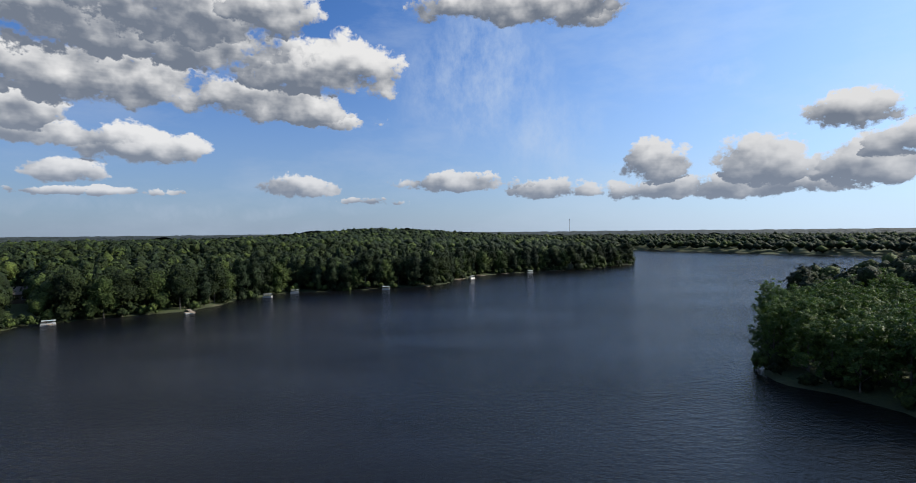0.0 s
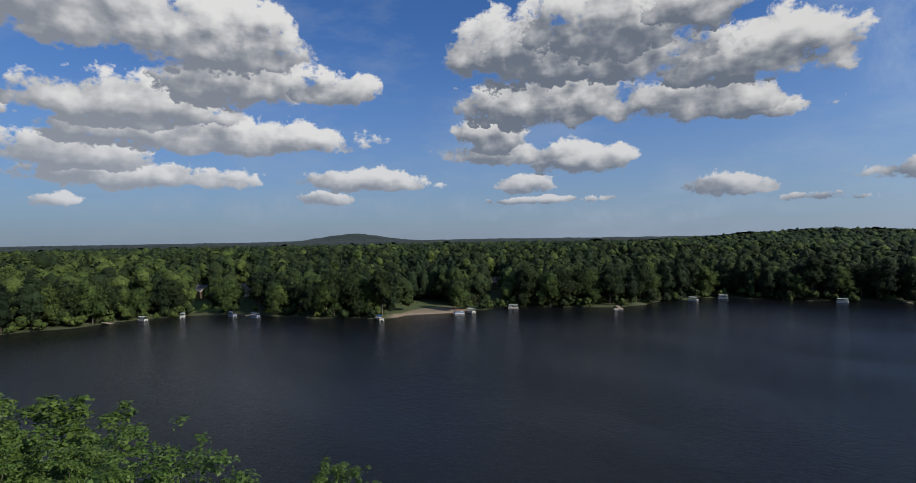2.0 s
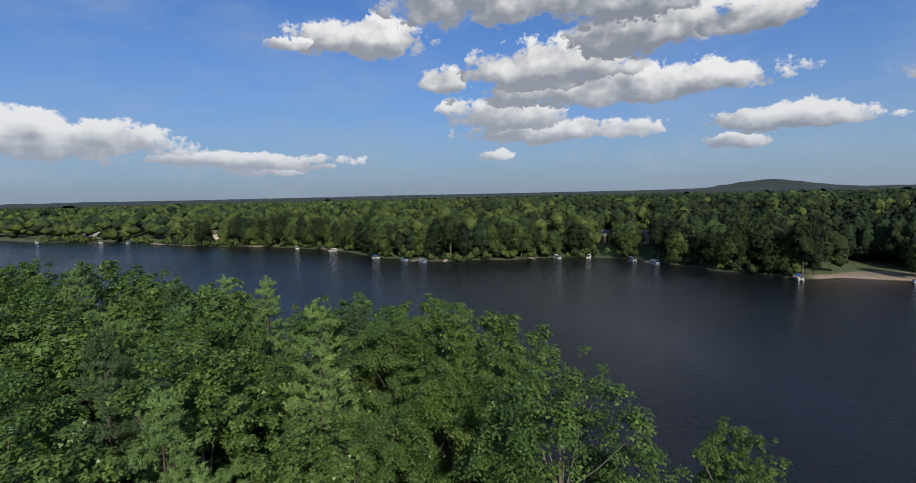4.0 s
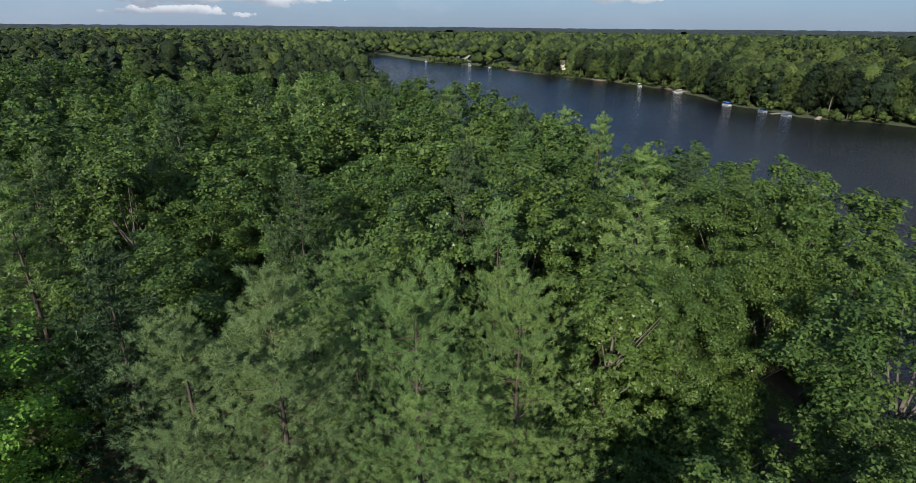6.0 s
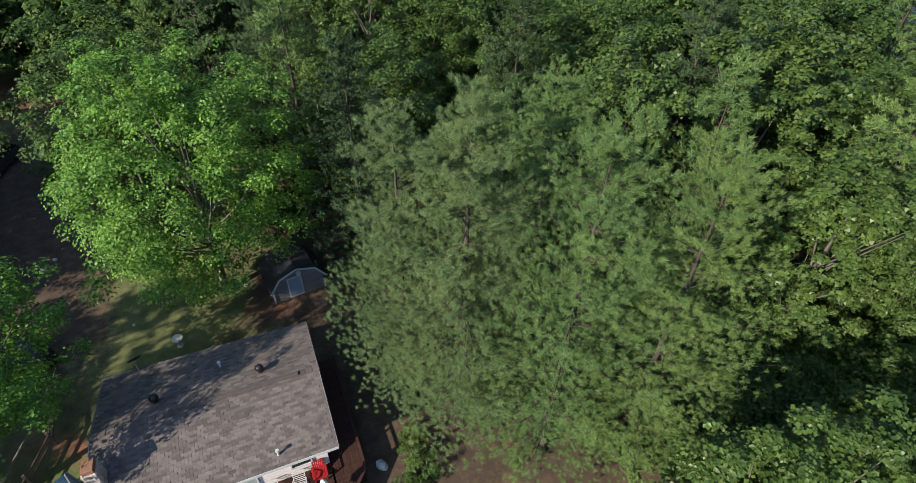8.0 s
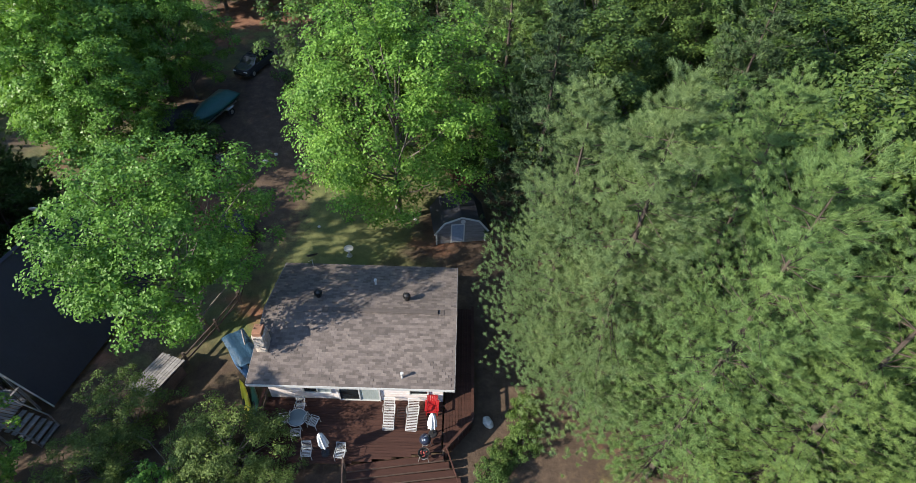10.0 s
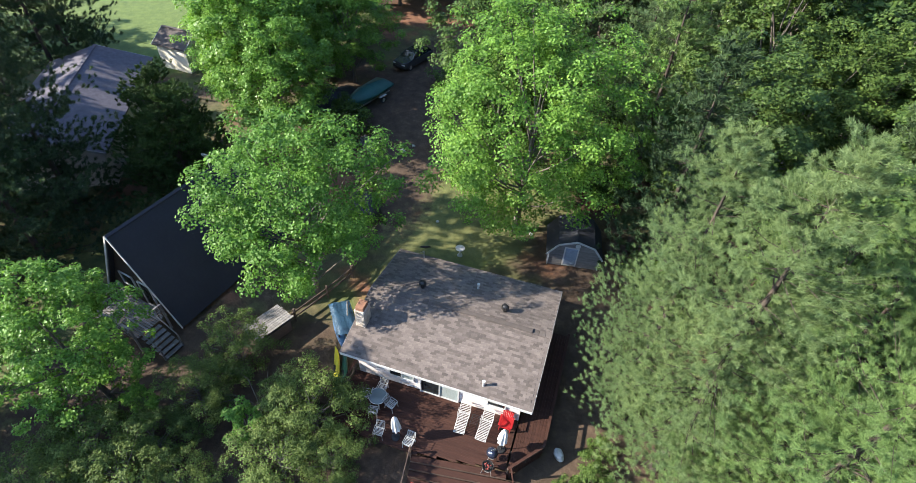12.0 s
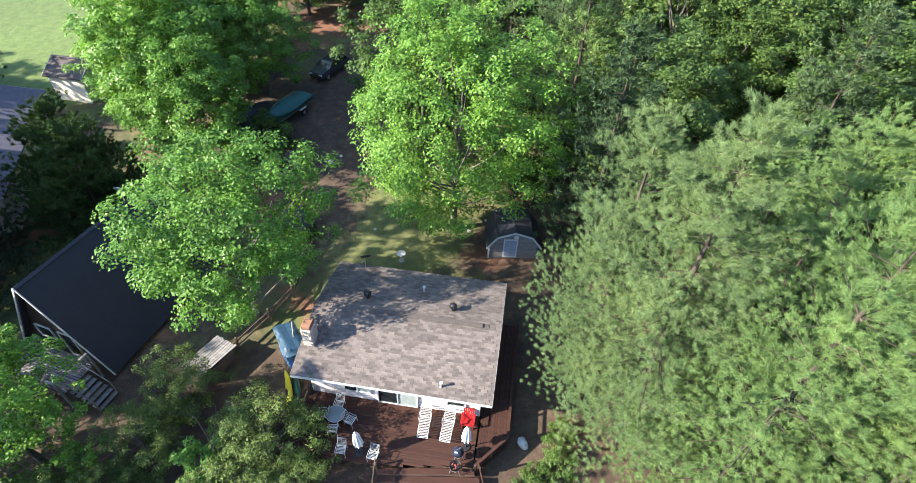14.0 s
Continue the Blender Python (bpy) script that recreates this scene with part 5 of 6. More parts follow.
for x, y in ((4.6, 6.6), (2.4, 6.6), (0.1, 6.6), (-5.9, 4.2), (-5.9, 1), (-5.9, -2.6), (4.6, 3.6)):
    bm = bmesh.new()
    box(bm, x, y, 0.2, 0.14, 0.14, 1.4, 0.01)
    part("deck_post", bm, DECK_DARK, deck)
edge_a, edge_n = Vector((0.07, 6.7, 0)), Vector((-0.148, 0.989, 0))
edge_b = Vector((-4.6, 6.0, 0))
for k in range(5):
    off = edge_n * (0.17 + 0.31 * k)
    bm = bmesh.new()
    z = 0.81 - 0.17 * k
    bar(bm, edge_a + off + Vector((0, 0, z)), edge_b + off + Vector((-0.25 * k, 0, z)), 0.30, 0.045)
    bmesh.ops.bevel(bm, geom=list(bm.edges), offset=0.008, segments=1, affect="EDGES")
    part("step", bm, DECK, deck)
    bm = bmesh.new()
    lo = off + edge_n * 0.145
    bar(bm, edge_a + lo + Vector((0, 0, z - 0.09)), edge_b + lo + Vector((-0.25 * k, 0, z - 0.09)), 0.03, 0.13)
    part("riser", bm, DECK_DARK, deck)


def rail(name, a, b, z0, z1, posts, low=True):
    bm = bmesh.new()
    bar(bm, (*a, z1), (*b, z1), 0.14, 0.045)
    r = part(name, bm, DECK, deck)
    bm = bmesh.new()
    if low:
        bar(bm, (*a, (z0 + z1) / 2), (*b, (z0 + z1) / 2), 0.04, 0.09)
        part("lower_rail", bm, DECK_DARK, r)
    else:
        bm.free()
    for k in range(posts):
        t = k / max(1, posts - 1)
        bm = bmesh.new()
        box(bm, a[0] + (b[0] - a[0]) * t, a[1] + (b[1] - a[1]) * t, (z0 + z1) / 2, 0.09, 0.09, z1 - z0)
        part("rail_post", bm, DECK_DARK, r)


rail("railing", (4.7, 2.6), (4.66, 5.3), 0.8, 1.85, 4)
rail("side_rail", (-6.06, -2.9), (-6.04, 4.35), 0.75, 1.28, 6)
rail("corner_rail", (-6.04, 4.35), (-4.62, 6.02), 0.7, 1.25, 3)
for k in range(16):
    t = (k + 0.5) / 16
    bm = bmesh.new()
    box(bm, -6.04 + 1.42 * t, 4.35 + 1.67 * t, 0.62, 0.07, 0.03, 1.1, 0, 49.6)
    part("skirt_slat", bm, DECK, deck)
bm = bmesh.new()
bar(bm, (0.12, 6.75, 1.7), (0.0, 8.3, 0.95), 0.05, 0.09)
for q in ((0.12, 6.75, 1.7), (0.0, 8.3, 0.95)):
    bar(bm, q, (q[0], q[1], q[2] - 1.3), 0.08)
part("stair_rail", bm, DECK_DARK, deck)
bm = bmesh.new()
bar(bm, (-4.75, 6.05, 1.6), (-5.4, 7.5, 0.95), 0.05, 0.09)
for q in ((-4.75, 6.05, 1.6), (-5.4, 7.5, 0.95)):
    bar(bm, q, (q[0], q[1], q[2] - 1.3), 0.08)
part("stair_rail", bm, DECK, deck)
D = COT @ pose(0, 0, 1.0)


def on_deck(x, y, turn=0.0):
    return D @ pose(x, y, 0, 0, 0, turn)


# ---- furniture on the deck ----
def tube_frame(bm, pts, r=0.014, closed=False):
    for a, b in zip(pts, pts[1:] + (pts[:1] if closed else [])):
        rod(bm, a, b, r, r, 6)


def strap_chair(m):
    c = thing("patio_chair", m @ Matrix.Scale(0.87, 4), "white tubular patio chair with vinyl straps", "chair", "white deck chairs")
    for s in (1, -1):
        bm = bmesh.new()
        tube_frame(bm, [(s * 0.27, 0.30, 0), (s * 0.27, 0.28, 0.62), (s * 0.27, -0.20, 0.64), (s * 0.25, -0.30, 0.0)], 0.016)
        part("side_frame", bm, WHITE, c)
    bm = bmesh.new()
    tube_frame(bm, [(-0.25, 0.26, 0.42), (0.25, 0.26, 0.42), (0.25, -0.22, 0.40), (-0.25, -0.22, 0.40)], 0.016, True)
    part("seat_frame", bm, WHITE, c)
    bm = bmesh.new()
    tube_frame(bm, [(-0.25, -0.22, 0.40), (-0.25, -0.40, 0.92), (0.25, -0.40, 0.92), (0.25, -0.22, 0.40)], 0.016)
    part("back_frame", bm, WHITE, c)
    for k in range(6):
        bm = bmesh.new()
        box(bm, 0, -0.17 + 0.078 * k, 0.435, 0.5, 0.038, 0.008)
        part("seat_strap", bm, WHITE, c)
    for k in range(6):
        bm = bmesh.new()
        t = (k + 0.8) / 6.3
        box(bm, 0, -0.22 - 0.18 * t + 0.018, 0.40 + 0.52 * t, 0.5, 0.008, 0.036)
        part("back_strap", bm, WHITE, c)
    return c


def chaise(m):
    c = thing("chaise_longue", m @ Matrix.Scale(0.87, 4), "white strap chaise longue with its back raised", "sun lounger", "deck loungers")
    bm = bmesh.new()
    tube_frame(bm, [(-0.31, 0.95, 0.34), (0.31, 0.95, 0.34), (0.31, -0.35, 0.36), (-0.31, -0.35, 0.36)], 0.018, True)
    part("seat_frame", bm, WHITE, c)
    bm = bmesh.new()
    tube_frame(bm, [(-0.31, -0.35, 0.36), (-0.31, -0.88, 0.74), (0.31, -0.88, 0.74), (0.31, -0.35, 0.36)], 0.018)
    part("back_frame", bm, WHITE, c)
    for s in (1, -1):
        for y in (0.8, -0.45):
            bm = bmesh.new()
            rod(bm, (s * 0.31, y, 0.35), (s * 0.31, y - 0.05, 0), 0.016)
            part("leg", bm, WHITE, c)
        bm = bmesh.new()
        tube_frame(bm, [(s * 0.34, -0.05, 0.36), (s * 0.36, -0.1, 0.58), (s * 0.36, -0.5, 0.6)], 0.016)
        part("armrest", bm, WHITE, c)
    for k in range(13):
        bm = bmesh.new()
        box(bm, 0, 0.88 - 0.098 * k, 0.36, 0.62, 0.046, 0.008)
        part("strap", bm, WHITE, c)
    for k in range(7):
        bm = bmesh.new()
        t = (k + 0.6) / 7
        box(bm, 0, -0.35 - 0.53 * t, 0.375 + 0.38 * t, 0.62, 0.044, 0.008)
        part("strap", bm, WHITE, c)
    return c


def glass_table(m):
    t = thing("patio_table", m @ Matrix.Scale(0.87, 4), "round glass patio table with a white metal frame", "table")
    bm = bmesh.new()
    rod(bm, (0, 0, 0.70), (0, 0, 0.715), 0.52, 0.52, 28)
    g = material("table_glass", (0.16, 0.19, 0.19), 0.05)
    part("tabletop", bm, g, t, "round clear glass top")
    bm = bmesh.new()
    ring = [(0.54 * math.cos(k * math.pi / 12), 0.54 * math.sin(k * math.pi / 12), 0.71) for k in range(24)]
    tube_frame(bm, ring, 0.018, True)
    part("rim", bm, WHITE, t)
    bm = bmesh.new()
    ring = [(0.16 * math.cos(k * math.pi / 8), 0.16 * math.sin(k * math.pi / 8), 0.68) for k in range(16)]
    tube_frame(bm, ring, 0.014, True)
    part("inner_ring", bm, WHITE, t)
    for k in range(4):
        a = k * math.pi / 2 + 0.4
        bm = bmesh.new()
        tube_frame(bm, [(0.5 * math.cos(a), 0.5 * math.sin(a), 0.69), (0.15 * math.cos(a), 0.15 * math.sin(a), 0.62), (0.42 * math.cos(a), 0.42 * math.sin(a), 0.0)], 0.016)
        part("leg", bm, WHITE, t)


def side_table(m):
    t = thing("side_table", m, "small dark wire side table between the loungers", "table")
    bm = bmesh.new()
    tube_frame(bm, [(-0.2, -0.25, 0.4), (0.2, -0.25, 0.4), (0.2, 0.25, 0.4), (-0.2, 0.25, 0.4)], 0.012, True)
    for k in range(5):
        rod(bm, (-0.2, -0.17 + 0.085 * k, 0.4), (0.2, -0.17 + 0.085 * k, 0.4), 0.006, 0.006, 5)
    part("top", bm, BLACK_METAL, t)
    for x in (-0.19, 0.19):
        for y in (-0.24, 0.24):
            bm = bmesh.new()
            rod(bm, (x, y, 0.4), (x, y, 0), 0.012)
            part("leg", bm, BLACK_METAL, t)


def adirondack(m, mat, label):
    c = thing("adirondack_chair", m @ Matrix.Scale(0.86, 4), label, "chair")
    for k in range(6):
        bm = bmesh.new()
        t = k / 5
        box(bm, 0, 0.28 - 0.5 * t, 0.36 - 0.12 * t, 0.54, 0.085, 0.025, 0.006)
        part("seat_slat", bm, mat, c)
    for k in range(6):
        bm = bmesh.new()
        x = -0.25 + 0.1 * k
        top = 0.98 - 0.55 * abs(x) ** 1.5
        bar(bm, (x * 0.85, -0.22, 0.26), (x * 1.15, -0.52, top), 0.09, 0.022)
        part("back_slat", bm, mat, c)
    for s in (1, -1):
        bm = bmesh.new()
        box(bm, s * 0.36, -0.05, 0.56, 0.13, 0.75, 0.03, 0.01)
        part("armrest", bm, mat, c)
        bm = bmesh.new()
        bar(bm, (s * 0.33, 0.28, 0), (s * 0.33, 0.28, 0.55), 0.05, 0.09)
        part("front_leg", bm, mat, c)
        bm = bmesh.new()
        bar(bm, (s * 0.29, 0.3, 0.34), (s * 0.29, -0.55, 0.03), 0.03, 0.11)
        part("rear_leg", bm, mat, c)


def umbrella(m, lean):
    u = thing("patio_umbrella", m @ Matrix.Scale(0.87, 4), "closed pale canvas patio umbrella on a dark pole", "umbrella", "closed umbrellas")
    bm = bmesh.new()
    rod(bm, (0, 0, 0), (0, 0, 2.2), 0.022)
    part("pole", bm, BLACK_METAL, u)
    bm = bmesh.new()
    rod(bm, (0, 0, 0), (0, 0, 0.06), 0.26, 0.22, 18)
    rod(bm, (0, 0, 0.06), (0, 0, 0.35), 0.04, 0.035, 10)
    part("base", bm, BLACK_METAL, u)
    bm = bmesh.new()
    n = 16
    rows = []
    for j, (z, r) in enumerate(((2.3, 0.02), (2.15, 0.12), (1.8, 0.17), (1.4, 0.20), (1.05, 0.22), (0.95, 0.16))):
        rows.append([bm.verts.new(((r * (1 + 0.35 * (k % 2))) * math.cos(2 * math.pi * k / n) + lean * (2.3 - z), (r * (1 + 0.35 * (k % 2))) * math.sin(2 * math.pi * k / n), z)) for k in range(n)])
    for a, b in zip(rows, rows[1:]):
        for k in range(n):
            bm.faces.new((a[k], a[(k + 1) % n], b[(k + 1) % n], b[k]))
    bm.faces.new(rows[-1])
    bmesh.ops.recalc_face_normals(bm, faces=bm.faces)
    part("canopy", bm, CANVAS, u, "folded pale canvas canopy")
    bm = bmesh.new()
    ring = [(0.2 * math.cos(k * math.pi / 8), 0.2 * math.sin(k * math.pi / 8), 1.4) for k in range(16)]
    tube_frame(bm, ring, 0.012, True)
    part("tie", bm, CANVAS, u)


def kettle_grill(m, lid):
    g = thing("kettle_grill", m, "closed dark blue kettle grill on the deck" if lid else "open black kettle grill on silver legs by the steps", "grill")
    bm = bmesh.new()
    bmesh.ops.create_uvsphere(bm, u_segments=24, v_segments=12, radius=0.285, matrix=pose(0, 0, 0.70) @ Matrix.Diagonal((1, 1, 0.8, 1)))
    bmesh.ops.delete(bm, geom=[v for v in bm.verts if v.co.z > 0.71], context="VERTS")
    bmesh.ops.solidify(bm, geom=list(bm.faces), thickness=0.012)
    part("bowl", bm, BLACK_METAL, g, smooth=True)
    if lid:
        bm = bmesh.new()
        bmesh.ops.create_uvsphere(bm, u_segments=24, v_segments=12, radius=0.29, matrix=pose(0, 0, 0.71) @ Matrix.Diagonal((1, 1, 0.85, 1)))
        bmesh.ops.delete(bm, geom=[v for v in bm.verts if v.co.z < 0.70], context="VERTS")
        dome = part("lid", bm, BLUE_ENAMEL, g, "dark blue enamel lid", smooth=True)
        bm = bmesh.new()
        tube_frame(bm, [(-0.07, 0, 0.94), (-0.06, 0, 1.0), (0.06, 0, 1.0), (0.07, 0, 0.94)], 0.012)
        rod(bm, (0.09, 0.1, 0.915), (0.1, 0.115, 0.935), 0.045, 0.045, 12)
        part("lid_handle", bm, SILVER, dome)
    else:
        bm = bmesh.new()
        for k in range(13):
            x = -0.24 + 0.04 * k
            h = math.sqrt(max(0.0, 0.26 ** 2 - x * x))
            rod(bm, (x, -h, 0.69), (x, h, 0.69), 0.005, 0.005, 5)
        part("grate", bm, BLACK_METAL, g)
        bm = bmesh.new()
        for k in range(14):
            a, r = srng.uniform(0, 6.28), srng.uniform(0, 0.17)
            bmesh.ops.create_icosphere(bm, subdivisions=1, radius=srng.uniform(0.03, 0.055), matrix=pose(r * math.cos(a), r * math.sin(a), 0.655))
        part("charcoal", bm, FADED_RED, g, "reddish used coals")
    bm = bmesh.new()
    rod(bm, (0, 0, 0.30), (0, 0, 0.34), 0.16, 0.18, 18)
    part("ash_pan", bm, SILVER, g, "round silver ash pan")
    for k in range(3):
        a = k * 2 * math.pi / 3 + 0.5
        bm = bmesh.new()
        rod(bm, (0.2 * math.cos(a), 0.2 * math.sin(a), 0.55), (0.30 * math.cos(a), 0.30 * math.sin(a), 0.0), 0.016)
        part("leg", bm, SILVER, g)


strap_chair(on_deck(2.79, 4.05, 0))
strap_chair(on_deck(3.42, 4.72, -80))
strap_chair(on_deck(1.98, 4.80, 75))
strap_chair(on_deck(2.68, 5.42, 190))
strap_chair(on_deck(1.95, 6.36, 5))
strap_chair(on_deck(0.33, 6.38, -5))
glass_table(on_deck(2.73, 4.74))
chaise(on_deck(-1.78, 4.28, 3))
chaise(on_deck(-2.98, 4.30, -2))
side_table(on_deck(-2.4, 4.2))
adirondack(on_deck(-3.95, 3.85, 0), RED, "bright red plastic lounge chair beside the cottage wall")
adirondack(at(2.2, -9.6, 0, -20), FADED_RED, "faded red wooden chair on the ground below the deck")
umbrella(on_deck(1.12, 6.22), -0.06)
umbrella(on_deck(-4.05, 5.08, 60), 0.05)
kettle_grill(on_deck(-3.72, 5.72, 30), True)
kettle_grill(D @ pose(-3.68, 6.32, -0.165), False)

# ---- the black-roofed cabin ----
cab = thing("cabin", at(20.3, -19.2, 0.0, -22.1), "steep cabin with a black roof that almost reaches the ground", "house")
bm = bmesh.new()
for s in (1, -1):
    a = [(0, 0.35, 6.2), (0, -9.2, 6.2), (s * 3.3, -9.2, 0.25), (s * 3.3, 0.35, 0.25)]
    top = [bm.verts.new(q) for q in a]
    low = [bm.verts.new((x - s * 0.14, y, z - 0.1)) for x, y, z in a]
    bm.faces.new(top)
    bm.faces.new(low[::-1])
    for i in range(4):
        bm.faces.new((top[i], top[(i + 1) % 4], low[(i + 1) % 4], low[i]))
bmesh.ops.recalc_face_normals(bm, faces=bm.faces)
part("roof", bm, SHINGLE_BLACK, cab, "plain black roofing")
for y in (0.0, -8.9):
    bm = bmesh.new()
    v = [bm.verts.new(q) for q in ((-3.1, y, -0.3), (3.1, y, -0.3), (3.1, y, 0.25), (0, y, 6.0), (-3.1, y, 0.25))]
    bm.faces.new(v)
    bmesh.ops.solidify(bm, geom=list(bm.faces), thickness=0.1)
    part("gable_wall", bm, DARK_WOOD, cab, "dark board gable wall")
for s in (1, -1):
    bm = bmesh.new()
    bar(bm, (0, 0.37, 6.15), (s * 3.28, 0.37, 0.2), 0.05, 0.12)
    part("barge_board", bm, WHITE, cab, "white barge board")
window_part(cab, pose(0.9, 0.06, 1.9), 1.1, 1.0)
window_part(cab, pose(-0.6, 0.06, 1.35), 0.95, 2.0, "door")
bm = bmesh.new()
rod(bm, (0, -7.0, 6.1), (0, -7.0, 6.9), 0.03)
mast = part("dish_mast", bm, SILVER, cab)
bm = bmesh.new()
bmesh.ops.create_uvsphere(bm, u_segments=18, v_segments=10, radius=0.36, matrix=Matrix.Diagonal((1, 1, 0.3, 1)))
bmesh.ops.delete(bm, geom=[v for v in bm.verts if v.co.z > 0.01], context="VERTS")
part("satellite_dish", bm, SILVER, mast, "grey satellite dish", pose(0, -7.1, 7.0, 55, 0, 15))

porch = thing("porch_deck", at(20.3, -19.2, 0.0, -22.1), "weathered grey porch deck with railings and steps", "deck")
for k in range(14):
    bm = bmesh.new()
    box(bm, -0.9, 0.55 + 0.155 * k, 1.25, 3.4, 0.115, 0.045, 0.006)
    part("board", bm, GREY_WOOD, porch)
for k in range(6):
    bm = bmesh.new()
    box(bm, -2.75 - 0.26 * k, 1.75, 1.06 - 0.19 * k, 0.27, 1.2, 0.045, 0.006)
    part("step", bm, GREY_WOOD, porch)
for x, y in ((-2.55, 0.6), (-2.55, 2.6), (0.75, 0.6), (0.75, 2.6), (-0.9, 2.6)):
    bm = bmesh.new()
    box(bm, x, y, 0.85, 0.1, 0.1, 2.7)
    part("post", bm, GREY_WOOD, porch)
for a, b in (((0.75, 2.62), (-2.55, 2.62)), ((0.75, 2.62), (0.75, 0.6)), ((-2.55, 0.6), (-2.55, 1.05))):
    bm = bmesh.new()
    bar(bm, (*a, 2.2), (*b, 2.2), 0.12, 0.05)
    bar(bm, (*a, 1.75), (*b, 1.75), 0.04, 0.09)
    part("rail", bm, GREY_WOOD, porch)
    n = max(2, int(math.dist(a, b) / 0.24))
    for k in range(n):
        t = (k + 0.5) / n
        bm = bmesh.new()
        box(bm, a[0] + (b[0] - a[0]) * t, a[1] + (b[1] - a[1]) * t, 1.75, 0.04, 0.04, 0.9)
        part("baluster", bm, DARK_WOOD, porch)
for y in (1.15, 2.35):
    bm = bmesh.new()
    bar(bm, (-2.6, y, 2.1), (-4.1, y, 1.05), 0.05, 0.08)
    bar(bm, (-4.1, y, 1.05), (-4.1, y, 0), 0.07)
    part("stair_rail", bm, GREY_WOOD, porch)

# ---- small things round the cottage ----
coop = thing("plank_hutch", at(12.1, -18.1, 0, -35), "low hutch with a weathered grey plank roof", "hutch")
bm = bmesh.new()
box(bm, 0, 0, 0.36, 1.3, 1.95, 0.9)
part("body", bm, DARK_WOOD, coop)
for k in range(9):
    bm = bmesh.new()
    box(bm, -0.76 + 0.19 * k, 0.02 * (k % 3), 0.98 + 0.006 * (k % 2), 0.17, 2.5 - 0.06 * (k % 2), 0.03, 0.004, m=pose(0, 0, 0, 0, 8, 0))
    part("plank", bm, GREY_WOOD, coop)
for y in (-0.9, 0.9):
    bm = bmesh.new()
    box(bm, 0, y, 0.92, 1.6, 0.09, 0.07, m=pose(0, 0, 0, 0, 8, 0))
    part("batten", bm, DARK_WOOD, coop)

rack = thing("tarped_rack", at(8.0, -19.3, 0, 28), "low wooden rack under a faded blue tarp beside the cottage", "rack")
bm = bmesh.new()
grid_ = [[None] * 15 for _ in range(9)]
for i in range(9):
    for j in range(15):
        u, w = -0.62 + 1.24 * i / 8, -1.25 + 2.5 * j / 14
        sag = 0.05 * math.sin(3.1 * w) * math.cos(2.2 * u) + 0.02 * math.sin(9 * w + 4 * u)
        edge_ = 0.22 if i in (0, 8) or j in (0, 14) else 0.0
        grid_[i][j] = bm.verts.new((u * (1.04 if edge_ else 1), w, 0.92 + 0.10 * (u > 0.05) + sag - edge_))
for i in range(8):
    for j in range(14):
        bm.faces.new((grid_[i][j], grid_[i + 1][j], grid_[i + 1][j + 1], grid_[i][j + 1]))
bmesh.ops.solidify(bm, geom=list(bm.faces), thickness=0.012)
bmesh.ops.recalc_face_normals(bm, faces=bm.faces)
part("tarp", bm, BLUE_TARP, rack, "faded blue tarp", smooth=True)
for x in (-0.52, 0.52):
    for y in (-1.05, 1.05):
        bm = bmesh.new()
        box(bm, x, y, 0.40, 0.09, 0.09, 0.86)
        part("leg", bm, DARK_WOOD, rack)
for x in (-0.52, 0.52):
    bm = bmesh.new()
    box(bm, x, 0, 0.79, 0.07, 2.2, 0.09)
    part("side_beam", bm, DARK_WOOD, rack)
polething = thing("long_pole", at(7.6, -18.8, -0.9, 22), "pale wooden pole leaning on the boat", "pole")
bm = bmesh.new()
rod(bm, (0.3, 1.6, -0.85), (-0.2, -1.4, 0.35), 0.04)
part("shaft", bm, GREY_WOOD, polething)


def kayak(m, mat, label):
    k_ = thing("kayak", m, label, "kayak")
    bm = bmesh.new()
    rows = []
    for j in range(13):
        t = j / 12
        w = 0.27 * math.sin(math.pi * t) ** 0.7 + 0.01
        rows.append([bm.verts.new((w * math.cos(a), -1.75 + 3.5 * t, 0.22 + (0.17 * math.sin(a)) * math.sin(math.pi * t) ** 0.5 + 0.14 * (2 * t - 1) ** 4)) for a in [2 * math.pi * q / 12 for q in range(12)]])
    for a, b in zip(rows, rows[1:]):
        for q in range(12):
            bm.faces.new((a[q], a[(q + 1) % 12], b[(q + 1) % 12], b[q]))
    bmesh.ops.recalc_face_normals(bm, faces=bm.faces)
    part("hull", bm, mat, k_, smooth=True)
    bm = bmesh.new()
    rod(bm, (0, -0.1, 0.36), (0, -0.1, 0.40), 0.19, 0.17, 16)
    bmesh.ops.scale(bm, vec=(1, 1.6, 1), verts=bm.verts)
    part("cockpit_rim", bm, BLACK_METAL, k_)


kayak(at(7.35, -15.9, 0, 14) @ pose(0, 0, 0.1, 0, 62, 0), YELLOW, "yellow kayak lying on its side beside the deck")
kayak(at(6.85, -15.6, 0, 12) @ pose(0, 0, 0.1, 0, 55, 0), GREEN_HULL, "dark green canoe hull lying on its side beside the deck")
BLUE_HULL = worn("blue_hull", (0.02, 0.06, 0.14), (0.04, 0.11, 0.22), 0.35, 2.0)
kayak(at(8.15, -18.7, 0, 28), BLUE_HULL, "blue kayak lying under the tarped rack")

